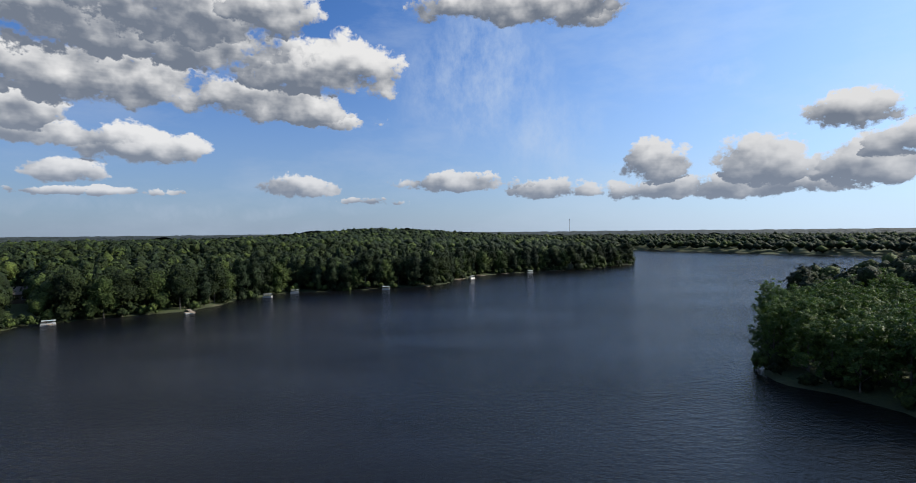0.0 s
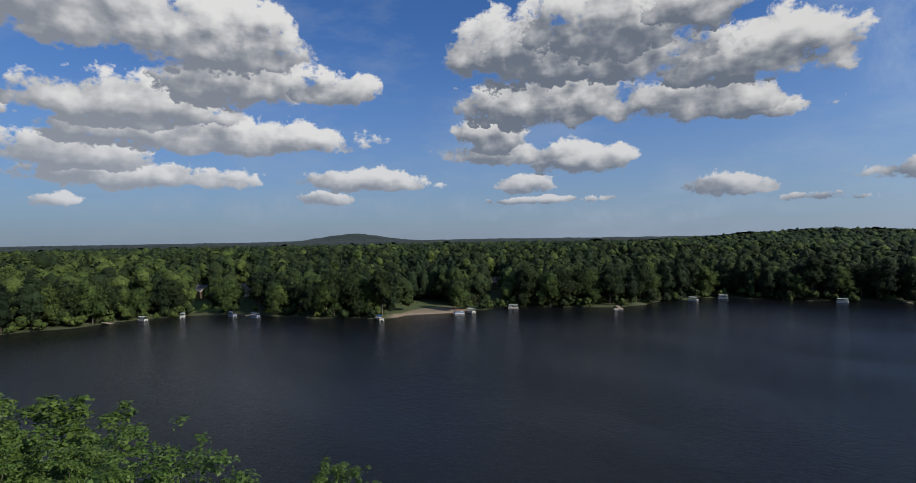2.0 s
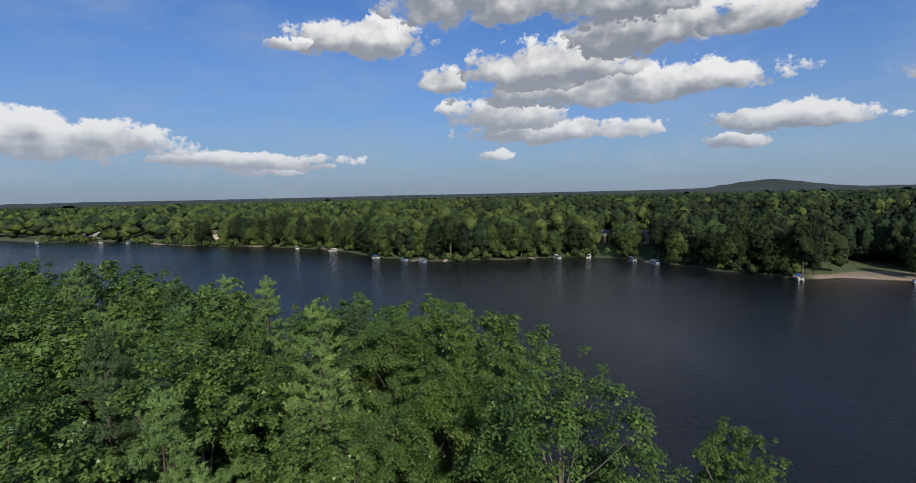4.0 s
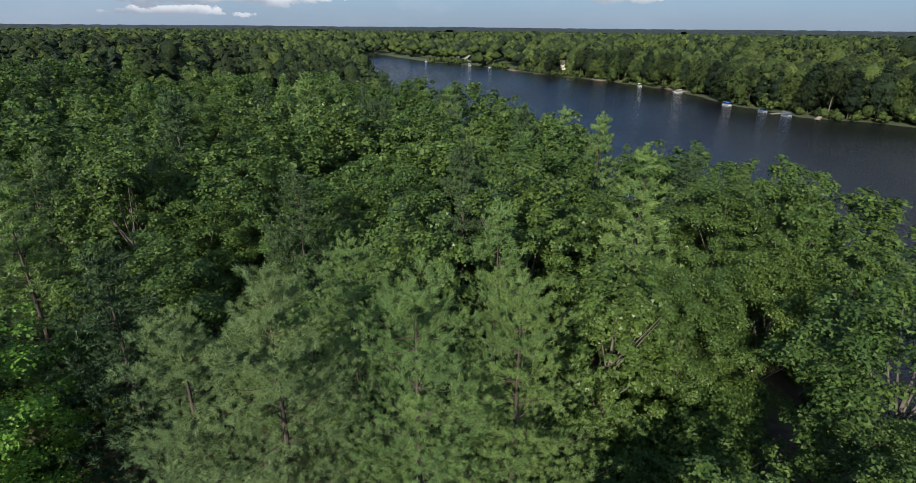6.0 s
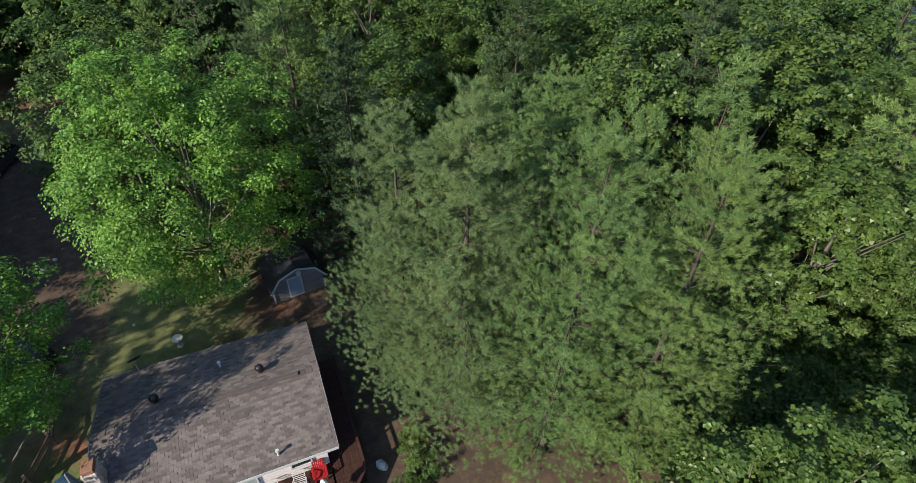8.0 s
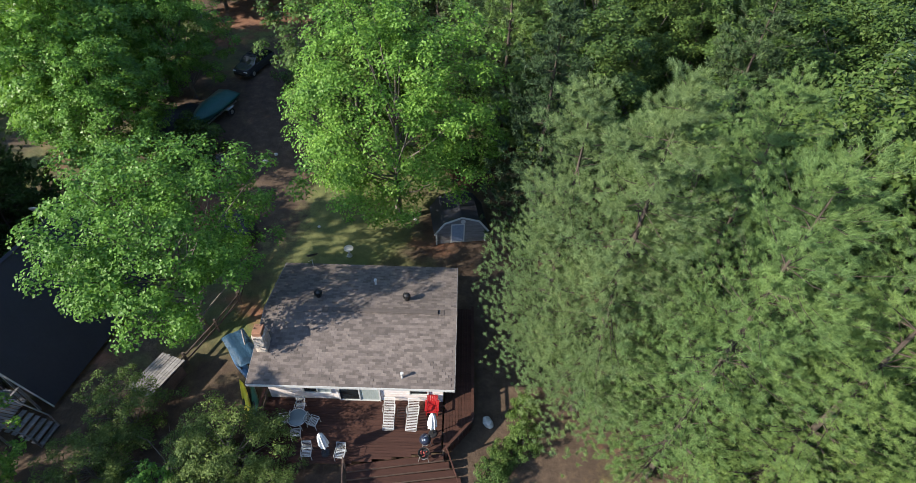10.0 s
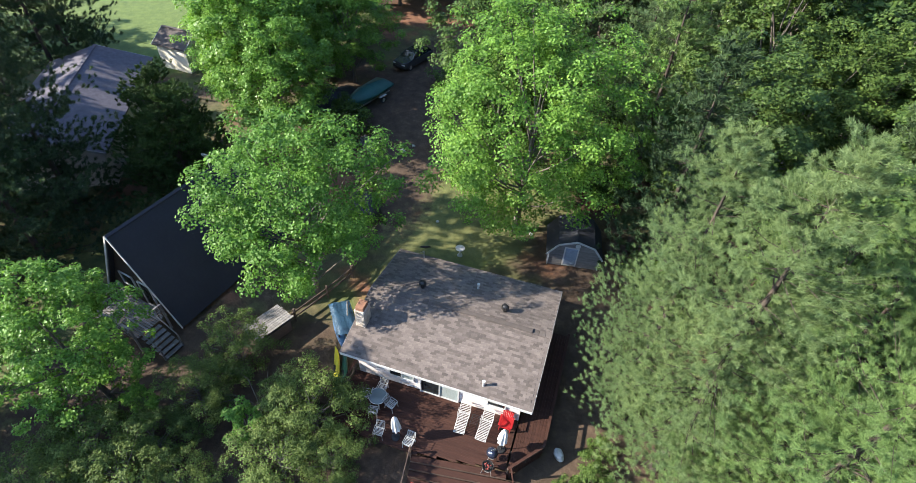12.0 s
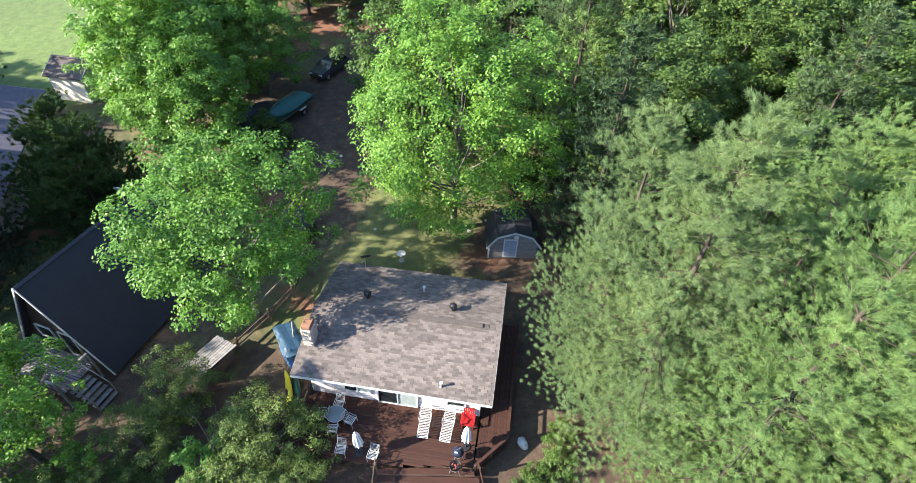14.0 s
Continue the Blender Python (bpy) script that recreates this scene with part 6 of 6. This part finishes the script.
fence = thing("rail_fence", at(9.0, -22.0), "brown wooden post-and-rail fence", "fence")
FP = [(12.2, -16.9), (11.0, -19.2), (9.6, -21.3), (8.5, -23.2), (8.2, -25.4), (9.2, -27.4)]
fz = float(ground_height(9.0, -22.0)[0])
for k, (x, y) in enumerate(FP):
    bm = bmesh.new()
    box(bm, x - 9.0, y + 22.0, 0.55, 0.12, 0.12, 1.2)
    part("post", bm, DARK_WOOD, fence)
    if k:
        for z in (0.45, 0.85):
            bm = bmesh.new()
            bar(bm, (FP[k - 1][0] - 9.0, FP[k - 1][1] + 22.0, z), (x - 9.0, y + 22.0, z), 0.05, 0.13)
            part("rail", bm, DARK_WOOD, fence)
arch = thing("bent_log", at(8.9, -26.6), "pale bent log standing at the fence", "log")
v_, f_ = tube_mesh([[((0.2, -1.0, 1.5), 0.09), ((0.1, -0.4, 1.55), 0.11), ((-0.2, 0.4, 1.1), 0.12), ((-0.35, 0.9, 0.0), 0.14)]], 8)
hang("stem", mesh_of("stem", v_, f_, GREY_WOOD, True), arch)

PALE_PANE = worn("pale_pane", (0.16, 0.20, 0.27), (0.26, 0.32, 0.40), 0.15, 1.5)
shed = thing("gambrel_shed", at(-6.3, -27.6, 0, -3), "small grey barn-roofed shed with a glazed door", "shed")
prof = [(-1.75, 0), (1.75, 0), (1.75, 1.2), (1.15, 2.0), (0, 2.4), (-1.15, 2.0), (-1.75, 1.2)]
bm = bmesh.new()
fa, fb = [bm.verts.new((x, 1.3, z)) for x, z in prof], [bm.verts.new((x, -1.4, z)) for x, z in prof]
bm.faces.new(fa)
bm.faces.new(fb[::-1])
for i in range(7):
    bm.faces.new((fa[i], fa[(i + 1) % 7], fb[(i + 1) % 7], fb[i]))
bmesh.ops.recalc_face_normals(bm, faces=bm.faces)
part("body", bm, GREY_WOOD, shed, "weathered grey shed walls")
out = [(1.9, 1.08), (1.2, 2.07), (0, 2.5), (-1.2, 2.07), (-1.9, 1.08)]
for (x0, z0), (x1, z1) in zip(out, out[1:]):
    bm = bmesh.new()
    bar(bm, ((x0 + x1) / 2, 1.48, (z0 + z1) / 2), ((x0 + x1) / 2, -1.55, (z0 + z1) / 2), math.dist((x0, z0), (x1, z1)) + 0.03, 0.05)
    bmesh.ops.rotate(bm, cent=((x0 + x1) / 2, 0, (z0 + z1) / 2), matrix=Matrix.Rotation(-math.atan2(z1 - z0, x1 - x0), 3, "Y"), verts=bm.verts)
    part("roof_panel", bm, SHINGLE_BLACK, shed, "dark shed roofing")
    bm = bmesh.new()
    bar(bm, (x0, 1.5, z0), (x1, 1.5, z1), 0.05, 0.12)
    part("roof_trim", bm, WHITE, shed, "white roof trim")
bm = bmesh.new()
box(bm, 0.25, 1.33, 0.95, 0.98, 0.05, 1.7, 0.01)
sdoor = part("door", bm, WHITE, shed, "white-framed shed door")
bm = bmesh.new()
box(bm, 0.25, 1.36, 0.97, 0.80, 0.03, 1.5, 0.01)
part("door_pane", bm, PALE_PANE, sdoor, "blue-grey door pane")
for x in (-1.73, 1.73):
    bm = bmesh.new()
    box(bm, x, 1.33, 0.6, 0.09, 0.06, 1.25)
    part("corner_board", bm, WHITE, shed)
bm = bmesh.new()
bmesh.ops.create_cone(bm, cap_ends=True, segments=16, radius1=0.17, radius2=0.17, depth=0.05, matrix=pose(-0.1, 1.34, 2.0, 90))
part("round_vent", bm, WHITE, shed)

bath = thing("bird_bath", at(1.6, -26.3), "grey concrete bird bath on the grass", "bird bath")
bm = bmesh.new()
rod(bm, (0, 0, 0), (0, 0, 0.08), 0.2, 0.17, 14)
rod(bm, (0, 0, 0.08), (0, 0, 0.62), 0.08, 0.07, 12)
part("pedestal", bm, CONCRETE, bath)
bm = bmesh.new()
rod(bm, (0, 0, 0.6), (0, 0, 0.72), 0.16, 0.33, 20)
part("basin", bm, CONCRETE, bath)


def rock(name, m, sx, sy, sz, mat, label, seed):
    r_ = random.Random(seed)
    bm = bmesh.new()
    bmesh.ops.create_icosphere(bm, subdivisions=2, radius=0.5)
    for v in bm.verts:
        v.co *= r_.uniform(0.85, 1.1)
        v.co = Vector((v.co.x * sx, v.co.y * sy, v.co.z * sz + sz * 0.3))
    me = bpy.data.meshes.new(name)
    bm.to_mesh(me)
    bm.free()
    me.materials.append(mat)
    ob = new(name, me)
    ob.matrix_basis = m
    return tagged(ob, label, "rock")


rock("boulder", at(-4.9, -12.6, 0, 20), 0.5, 0.8, 0.45, CONCRETE, "pale grey boulder on the bare soil", 1)
for k, (x, y, s) in enumerate(((7.7, -37.7, 0.5), (3.6, -29.6, 0.25), (6.9, -38.5, 0.35), (-3.4, -29.2, 0.3))):
    rock("stone", at(x, y, 0, 50 * k), s, s, s * 0.6, CONCRETE, "small pale stone on the yard", 5 + k)

timber = thing("timber_stack", at(10.9, -38.2, 0, 42), "pale timber lying on the dirt drive", "timber")
for k in range(4):
    bm = bmesh.new()
    box(bm, 0.26 * k - 0.4, 0.08 * k, 0.08, 0.2, 2.6, 0.14, 0.01)
    part("beam", bm, GREY_WOOD, timber)

# dark tarped heap beside the fence
def heap(name, m, sx, sy, sz, mat, label, seed):
    r_ = random.Random(seed)
    bm = bmesh.new()
    bmesh.ops.create_icosphere(bm, subdivisions=3, radius=1.0)
    for v in bm.verts:
        n_ = noise.noise(v.co * 1.7 + Vector((seed, 0, 0)))
        v.co = Vector((v.co.x * sx * (1 + 0.25 * n_), v.co.y * sy * (1 + 0.25 * n_), max(-0.05, v.co.z * sz * (1 + 0.3 * n_))))
    me = bpy.data.meshes.new(name)
    for f in bm.faces:
        f.smooth = True
    bm.to_mesh(me)
    bm.free()
    me.materials.append(mat)
    ob = new(name, me)
    ob.matrix_basis = m
    return tagged(ob, label, "tarp")


heap("tarped_heap", at(9.3, -30.0, 0, 30), 1.2, 1.8, 1.5, BLACK_TARP, "heap under a black tarp beside the drive", 2)
heap("tarped_boat", at(15.2, -43.2, 0, -40), 1.4, 2.8, 1.7, BLACK_TARP, "large shape under a black tarp under the trees", 4)

# ---- the car ----
def wheel(parent, x, y, r=0.34, w=0.22):
    bm = bmesh.new()
    rod(bm, (x - w / 2, y, r), (x + w / 2, y, r), r, r, 20)
    t = part("tyre", bm, RUBBER, parent)
    bm = bmesh.new()
    rod(bm, (x - w / 2 - 0.01, y, r), (x + w / 2 + 0.01, y, r), r * 0.6, r * 0.6, 14)
    part("rim", bm, SILVER, t)


def car(m):
    c = thing("car", m, "dark grey estate car with a roof rack parked on the drive", "car")
    secs = [(-2.28, 0.45, 0.72, 0.72), (-2.15, 0.32, 0.92, 0.80), (-1.2, 0.28, 1.0, 0.86), (-0.8, 0.26, 1.02, 0.87), (1.9, 0.26, 1.02, 0.87), (2.25, 0.34, 0.95, 0.82), (2.32, 0.45, 0.8, 0.76)]
    bm = bmesh.new()
    rows = []
    for y, lo, hi, w in secs:
        rows.append([bm.verts.new(q) for q in ((-w, y, lo), (-w - 0.02, y, (lo + hi) / 2), (-w * 0.94, y, hi), (w * 0.94, y, hi), (w + 0.02, y, (lo + hi) / 2), (w, y, lo))])
    for a, b in zip(rows, rows[1:]):
        for q in range(6):
            bm.faces.new((a[q], a[(q + 1) % 6], b[(q + 1) % 6], b[q]))
    bm.faces.new(rows[0])
    bm.faces.new(rows[-1][::-1])
    bmesh.ops.recalc_face_normals(bm, faces=bm.faces)
    bmesh.ops.bevel(bm, geom=list(bm.edges), offset=0.03, segments=1, affect="EDGES")
    body = part("body", bm, CAR_PAINT, c, smooth=False)
    bm = bmesh.new()
    rows = []
    for y, z, w in ((-1.05, 1.0, 0.80), (-0.35, 1.46, 0.64), (1.55, 1.48, 0.64), (2.1, 1.02, 0.78)):
        rows.append([bm.verts.new((-w, y, z)), bm.verts.new((w, y, z))])
    base = [bm.verts.new((-0.82, -0.9, 1.0)), bm.verts.new((0.82, -0.9, 1.0)), bm.verts.new((-0.82, 2.0, 1.0)), bm.verts.new((0.82, 2.0, 1.0))]
    for a, b in zip(rows, rows[1:]):
        bm.faces.new((a[0], a[1], b[1], b[0]))
    for s in (0, 1):
        bm.faces.new((rows[0][s], base[s], base[2 + s], rows[3][s], rows[2][s], rows[1][s]))
    bmesh.ops.recalc_face_normals(bm, faces=bm.faces)
    part("windows", bm, GLASS, c, "dark car windows")
    bm = bmesh.new()
    box(bm, 0, 0.6, 1.49, 1.26, 1.95, 0.05, 0.02)
    part("roof_panel", bm, CAR_PAINT, c)
    for s in (1, -1):
        for y0, y1, z0, z1 in ((-1.03, -0.35, 1.02, 1.48), (0.6, 0.62, 1.02, 1.48), (2.08, 1.55, 1.03, 1.48)):
            bm = bmesh.new()
            bar(bm, (s * 0.81, y0, z0), (s * 0.655, y1, z1), 0.06, 0.04)
            part("pillar", bm, CAR_PAINT, body)
        bm = bmesh.new()
        bar(bm, (s * 0.55, -0.2, 1.57), (s * 0.55, 1.4, 1.57), 0.04)
        part("roof_bar", bm, BLACK_METAL, c)
        bm = bmesh.new()
        box(bm, s * 0.58, -2.22, 0.74, 0.36, 0.1, 0.14, 0.02)
        part("headlight", bm, LAMP_GLASS, c)
        bm = bmesh.new()
        box(bm, s * 0.95, -0.75, 1.05, 0.18, 0.1, 0.12, 0.02)
        part("mirror", bm, CAR_PAINT, c)
        for y in (-1.4, 1.45):
            wheel(c, s * 0.78, y)
    bm = bmesh.new()
    box(bm, 0, 0.1, 1.58, 1.15, 0.05, 0.04)
    box(bm, 0, 1.0, 1.58, 1.15, 0.05, 0.04)
    part("cross_bars", bm, BLACK_METAL, c)
    bm = bmesh.new()
    box(bm, 0, -2.3, 0.5, 1.4, 0.1, 0.2, 0.02)
    part("bumper", bm, BLACK_METAL, c)


car(at(9.2, -52.2, 0, 149))

boat = thing("boat_on_trailer", at(12.2, -44.2, 0, -27), "motor boat under a dark green cover on a trailer", "boat")
bm = bmesh.new()
rows = []
for j in range(13):
    t = j / 12
    w = 1.05 * min(1, 1.15 * (1 - t ** 3.2)) + 0.04
    h = 1.35 + 0.35 * math.sin(math.pi * t) + 0.08 * (j % 2)
    rows.append([bm.verts.new(q) for q in ((-w * 0.55, -2.7 + 5.4 * t, 0.55), (-w, -2.7 + 5.4 * t, 1.05), (-w * 0.98, -2.7 + 5.4 * t, 1.2), (0, -2.7 + 5.4 * t, h), (w * 0.98, -2.7 + 5.4 * t, 1.2), (w, -2.7 + 5.4 * t, 1.05), (w * 0.55, -2.7 + 5.4 * t, 0.55))])
for a, b in zip(rows, rows[1:]):
    for q in range(6):
        bm.faces.new((a[q], a[q + 1], b[q + 1], b[q]))
bm.faces.new(rows[0])
bm.faces.new(rows[-1][::-1])
bmesh.ops.recalc_face_normals(bm, faces=bm.faces)
part("cover", bm, GREEN_TARP, boat, "dark green boat cover", smooth=True)
bm = bmesh.new()
for s in (1, -1):
    bar(bm, (s * 0.7, -2.4, 0.5), (s * 0.55, 1.8, 0.5), 0.1)
    bar(bm, (s * 0.55, 1.8, 0.5), (0, 3.5, 0.45), 0.09)
bar(bm, (-1.0, -0.9, 0.42), (1.0, -0.9, 0.42), 0.1)
part("trailer_frame", bm, SILVER, boat)
for s in (1, -1):
    wheel(boat, s * 1.12, -0.9, 0.32, 0.2)
bm = bmesh.new()
for s in (1, -1):
    box(bm, s * 1.12, -0.9, 0.70, 0.26, 0.85, 0.05, 0.02)
part("mudguard", bm, WHITE, boat)

# ---- neighbouring buildings ----
SHINGLE_SLATE = worn("slate_violet_shingle", (0.050, 0.046, 0.062), (0.115, 0.108, 0.135), 0.85, 3.0)

def house(name, m, hx, hy, z_eave, z_ridge, wall, roof_mat, label, windows=(), over=0.45, category="house"):
    h = thing(name, m, label, category)
    bm = bmesh.new()
    gable_walls(bm, hx, hy, -0.5, z_eave, z_ridge - 0.15)
    part("wall", bm, wall, h)
    bm = bmesh.new()
    rise = (z_ridge - z_eave) / hy
    gable_roof(bm, -hx - over, hx + over, hy + over, z_eave - rise * over + 0.12, z_ridge + 0.12)
    r_ = part("roof", bm, roof_mat, h)
    bm = bmesh.new()
    box(bm, 0, 0, z_ridge + 0.14, 2 * (hx + over), 0.3, 0.05, 0.01)
    part("ridge_cap", bm, roof_mat, r_)
    for s in (1, -1):
        for q in (1, -1):
            bm = bmesh.new()
            bar(bm, (s * (hx + over + 0.01), 0, z_ridge + 0.02), (s * (hx + over + 0.01), q * (hy + over), z_eave - rise * over + 0.02), 0.04, 0.18)
            part("barge_board", bm, WHITE, h)
    for x, y, z, w, hh, turn in windows:
        window_part(h, pose(x, y, z, 0, 0, turn), w, hh, "window" if hh < 1.8 else "door")
    return h


house("white_shed", at(31.6, -48.4, 0, -14), 1.7, 1.6, 2.4, 3.3, CREAM, SHINGLE, "white garden shed with a brown shingle roof", (), 0.25, "shed")
house("neighbour_house", at(35.0, -36.4, 0, 107), 7.6, 4.0, 2.9, 4.2, SIDING, SHINGLE_SLATE, "long low house with a grey shingle roof",
      ((7.63, 0.8, 1.4, 1.2, 1.1, -90), (-3, -4.03, 1.6, 1.4, 1.1, 180), (3, -4.03, 1.6, 1.4, 1.1, 180)))
house("hidden_cabin", at(-21.5, -34.0, 0, 80), 4.2, 3.2, 3.2, 4.9, DARK_WOOD, SHINGLE_GREY, "dark cabin with a grey shingle roof among the pines", ((-4.25, 0, 1.5, 1.2, 1.0, 90),))
house("wood_house", at(-160.4, -176, 0, 20), 7, 5, 4.5, 7.5, CREAM, SHINGLE, "cream house with a tan roof in the woods", ((0, 5.03, 2.5, 1.5, 1.2, 0),))

BLUE_ROOF = worn("bright_blue_canvas", (0.03, 0.14, 0.48), (0.06, 0.22, 0.62), 0.6, 2.0)
GREYBLUE_ROOF = worn("grey_blue_canvas", (0.10, 0.15, 0.24), (0.18, 0.24, 0.34), 0.6, 2.0)

# ---- the far shore ----
def pontoon(m, roof_mat, label):
    b = thing("pontoon_boat", m, label, "boat", "moored boats")
    for s in (1, -1):
        bm = bmesh.new()
        rod(bm, (s * 0.85, -3.0, 0.18), (s * 0.85, 2.6, 0.18), 0.3, 0.3, 10)
        rod(bm, (s * 0.85, 2.6, 0.18), (s * 0.85, 3.2, 0.28), 0.3, 0.06, 10)
        part("pontoon", bm, SILVER, b)
    bm = bmesh.new()
    box(bm, 0, 0, 0.55, 2.4, 6.0, 0.1, 0.02)
    part("deck_plate", bm, GREY_WOOD, b)
    bm = bmesh.new()
    for s in (1, -1):
        box(bm, s * 1.17, 0, 0.95, 0.05, 5.6, 0.65)
    for y in (-2.8, 2.8):
        box(bm, 0, y, 0.95, 2.3, 0.05, 0.65)
    part("fence_panel", bm, WHITE if roof_mat in (BLUE_ROOF, CANVAS) else GREYBLUE_ROOF, b)
    bm = bmesh.new()
    for x in (-0.75, 0.75):
        box(bm, x, -1.7, 0.85, 0.6, 1.6, 0.5, 0.05)
    part("seats", bm, CANVAS, b)
    for s in (1, -1):
        for y in (-1.9, 1.5):
            bm = bmesh.new()
            rod(bm, (s * 1.1, y, 0.6), (s * 1.1, y, 2.35), 0.03)
            part("pole", bm, SILVER, b)
    bm = bmesh.new()
    n = 8
    low = [[bm.verts.new((-1.3 + 2.6 * q / n, y, 2.35 + 0.4 * math.sin(math.pi * q / n))) for q in range(n + 1)] for y in (-2.9, 2.6)]
    for q in range(n):
        bm.faces.new((low[0][q], low[0][q + 1], low[1][q + 1], low[1][q]))
    bmesh.ops.solidify(bm, geom=list(bm.faces), thickness=0.06)
    part("canopy", bm, roof_mat, b)


def dock(m, length, label="tan plank dock standing in the shallow water", mat=None):
    d = thing("dock", m, label, "dock", "docks")
    n = int(length / 0.6)
    for k in range(n):
        bm = bmesh.new()
        box(bm, 0, k * 0.6, 0.55, 1.4, 0.54, 0.08)
        part("plank", bm, mat or BOARD_TAN, d)
    for k in range(0, n, 4):
        for s in (1, -1):
            bm = bmesh.new()
            rod(bm, (s * 0.62, k * 0.6, -1.5), (s * 0.62, k * 0.6, 0.95), 0.06)
            part("pile", bm, GREY_WOOD, d)


def to_shore(x, y):
    """Turn of the way from a spot in the water to the land."""
    e = 2.0
    gx_ = float(shore_distance(x + e, y)[0] - shore_distance(x - e, y)[0])
    gy_ = float(shore_distance(x, y + e)[0] - shore_distance(x, y - e)[0])
    return math.degrees(math.atan2(-gx_, gy_))


def off_shore(x, y, d):
    """The spot moved straight out until it lies d metres from land."""
    for _ in range(25):
        s = float(shore_distance(x, y)[0])
        if abs(s + d) < 0.3:
            break
        a = radians(to_shore(x, y))
        x, y = x + math.sin(a) * (s + d) * 0.7, y - math.cos(a) * (s + d) * 0.7
    return x, y


ROOFS = {"b": (BLUE_ROOF, "moored pontoon boat with a bright blue canopy"), "g": (GREEN_TARP, "moored pontoon boat with a dark green canopy"),
         "s": (GREYBLUE_ROOF, "moored pontoon boat with a grey-blue canopy"), "w": (CANVAS, "moored pontoon boat with a white canopy"), "r": (BRICK_RED, "boat lift with a rusty red canopy")}
for x, y, kind_, side in ((-256.3, -17.7, "b", 80), (-247.4, -1.5, "g", 70), (-240.8, 6.9, "s", 75), (-314.3, -67.9, "w", 60), (-296.4, -40.5, "w", 20),
                          (-237.9, 63.6, "w", 10), (-231.8, 78.8, "w", 0), (-221.6, 101.2, "s", 70), (-206.1, 96.0, "s", 80), (-165.7, 127.2, "b", 0), (-159.3, 158.9, "r", 80),
                          (-157.3, 164.1, "w", 5), (-145.3, 184.4, "w", 70), (-40.2, 285.1, "w", 70), (-417.2, -284.9, "w", 60), (-391.5, -203.0, "b", 40),
                          (-402.3, -228.0, "w", 60), (-96.9, 254.4, "w", 20), (-86.9, 270.4, "w", 60), (0.5, 344.1, "w", 70), (31.6, 412.4, "w", 80)):
    bx, by = off_shore(x, y, 4.5)
    pontoon(pose(bx, by, -0.05, 0, 0, to_shore(bx, by) + side) @ Matrix.Scale(0.72, 4), *ROOFS[kind_])
for x, y, length in ((-231.5, 13.3, 9), (-239, 52, 8), (-165.7, 127.2, 9), (-106.1, 208.4, 12), (-14.4, 285.4, 8), (10.5, 360.9, 10), (-374.7, -167.0, 8), (-363, -141, 8),
                     (-243, 3.5, 10), (-145, 184, 9), (15, 400, 8), (-212, 100, 8), (-300, -42, 8)):
    bx, by = off_shore(x, y, length - 2.5)
    dock(pose(bx, by, 0, 0, 0, to_shore(bx, by)), length)
swim = thing("swim_raft", pose(-103.5, 203.0, 0, 0, 0, 40), "white-topped swim raft beside the dock", "raft")
bm = bmesh.new()
box(bm, 0, 0, 0.25, 3.2, 2.4, 0.5, 0.05)
part("float", bm, WHITE, swim)
bm = bmesh.new()
box(bm, 0, 0, 0.54, 3.3, 2.5, 0.08, 0.01)
part("top_boards", bm, BOARD_TAN, swim)
SHORE_HOUSE = "lake house among the trees of the far shore"
for x, y, turn, wall, rf in ((-276, 101, 20, DARK_WOOD, SHINGLE_GREY), (-265, 119, 30, CREAM, SHINGLE), (-180, 216, 40, DARK_WOOD, SHINGLE), (-437, -250, 60, WHITE, SHINGLE_GREY), (-395, -143, 60, CREAM, SHINGLE)):
    hz = house("lake_house", at(x, y, 0, turn), 6.5, 4.5, 3.4, 6.0, wall, rf, SHORE_HOUSE,
               ((2, -4.53, 1.7, 1.6, 1.3, 180), (-2, -4.53, 1.7, 1.6, 1.3, 180), (2, 4.53, 1.7, 1.6, 1.3, 0), (6.53, 0, 1.7, 1.6, 1.3, -90)))
tower = thing("radio_mast", at(2300 * math.sin(radians(11.9)), 2300 * math.cos(radians(11.9)), 0, 0), "thin grey lattice radio mast far behind the woods", "mast")
for k in range(3):
    bm = bmesh.new()
    a = k * 2 * math.pi / 3
    rod(bm, (1.2 * math.cos(a), 1.2 * math.sin(a), 0), (0.6 * math.cos(a), 0.6 * math.sin(a), 72), 0.45, 0.35, 5)
    part("leg", bm, SILVER, tower)
bm = bmesh.new()
for k in range(24):
    a = k * 2 * math.pi / 3
    bar(bm, (1.1 * math.cos(a), 1.1 * math.sin(a), 3 * k), (1.0 * math.cos(a + 2.1), 1.0 * math.sin(a + 2.1), 3 * k + 3), 0.3)
part("bracing", bm, SILVER, tower)
bm = bmesh.new()
rod(bm, (0, 0, 64), (0, 0, 69), 2.6, 2.6, 8)
part("antenna", bm, SILVER, tower)

lay_shingles()
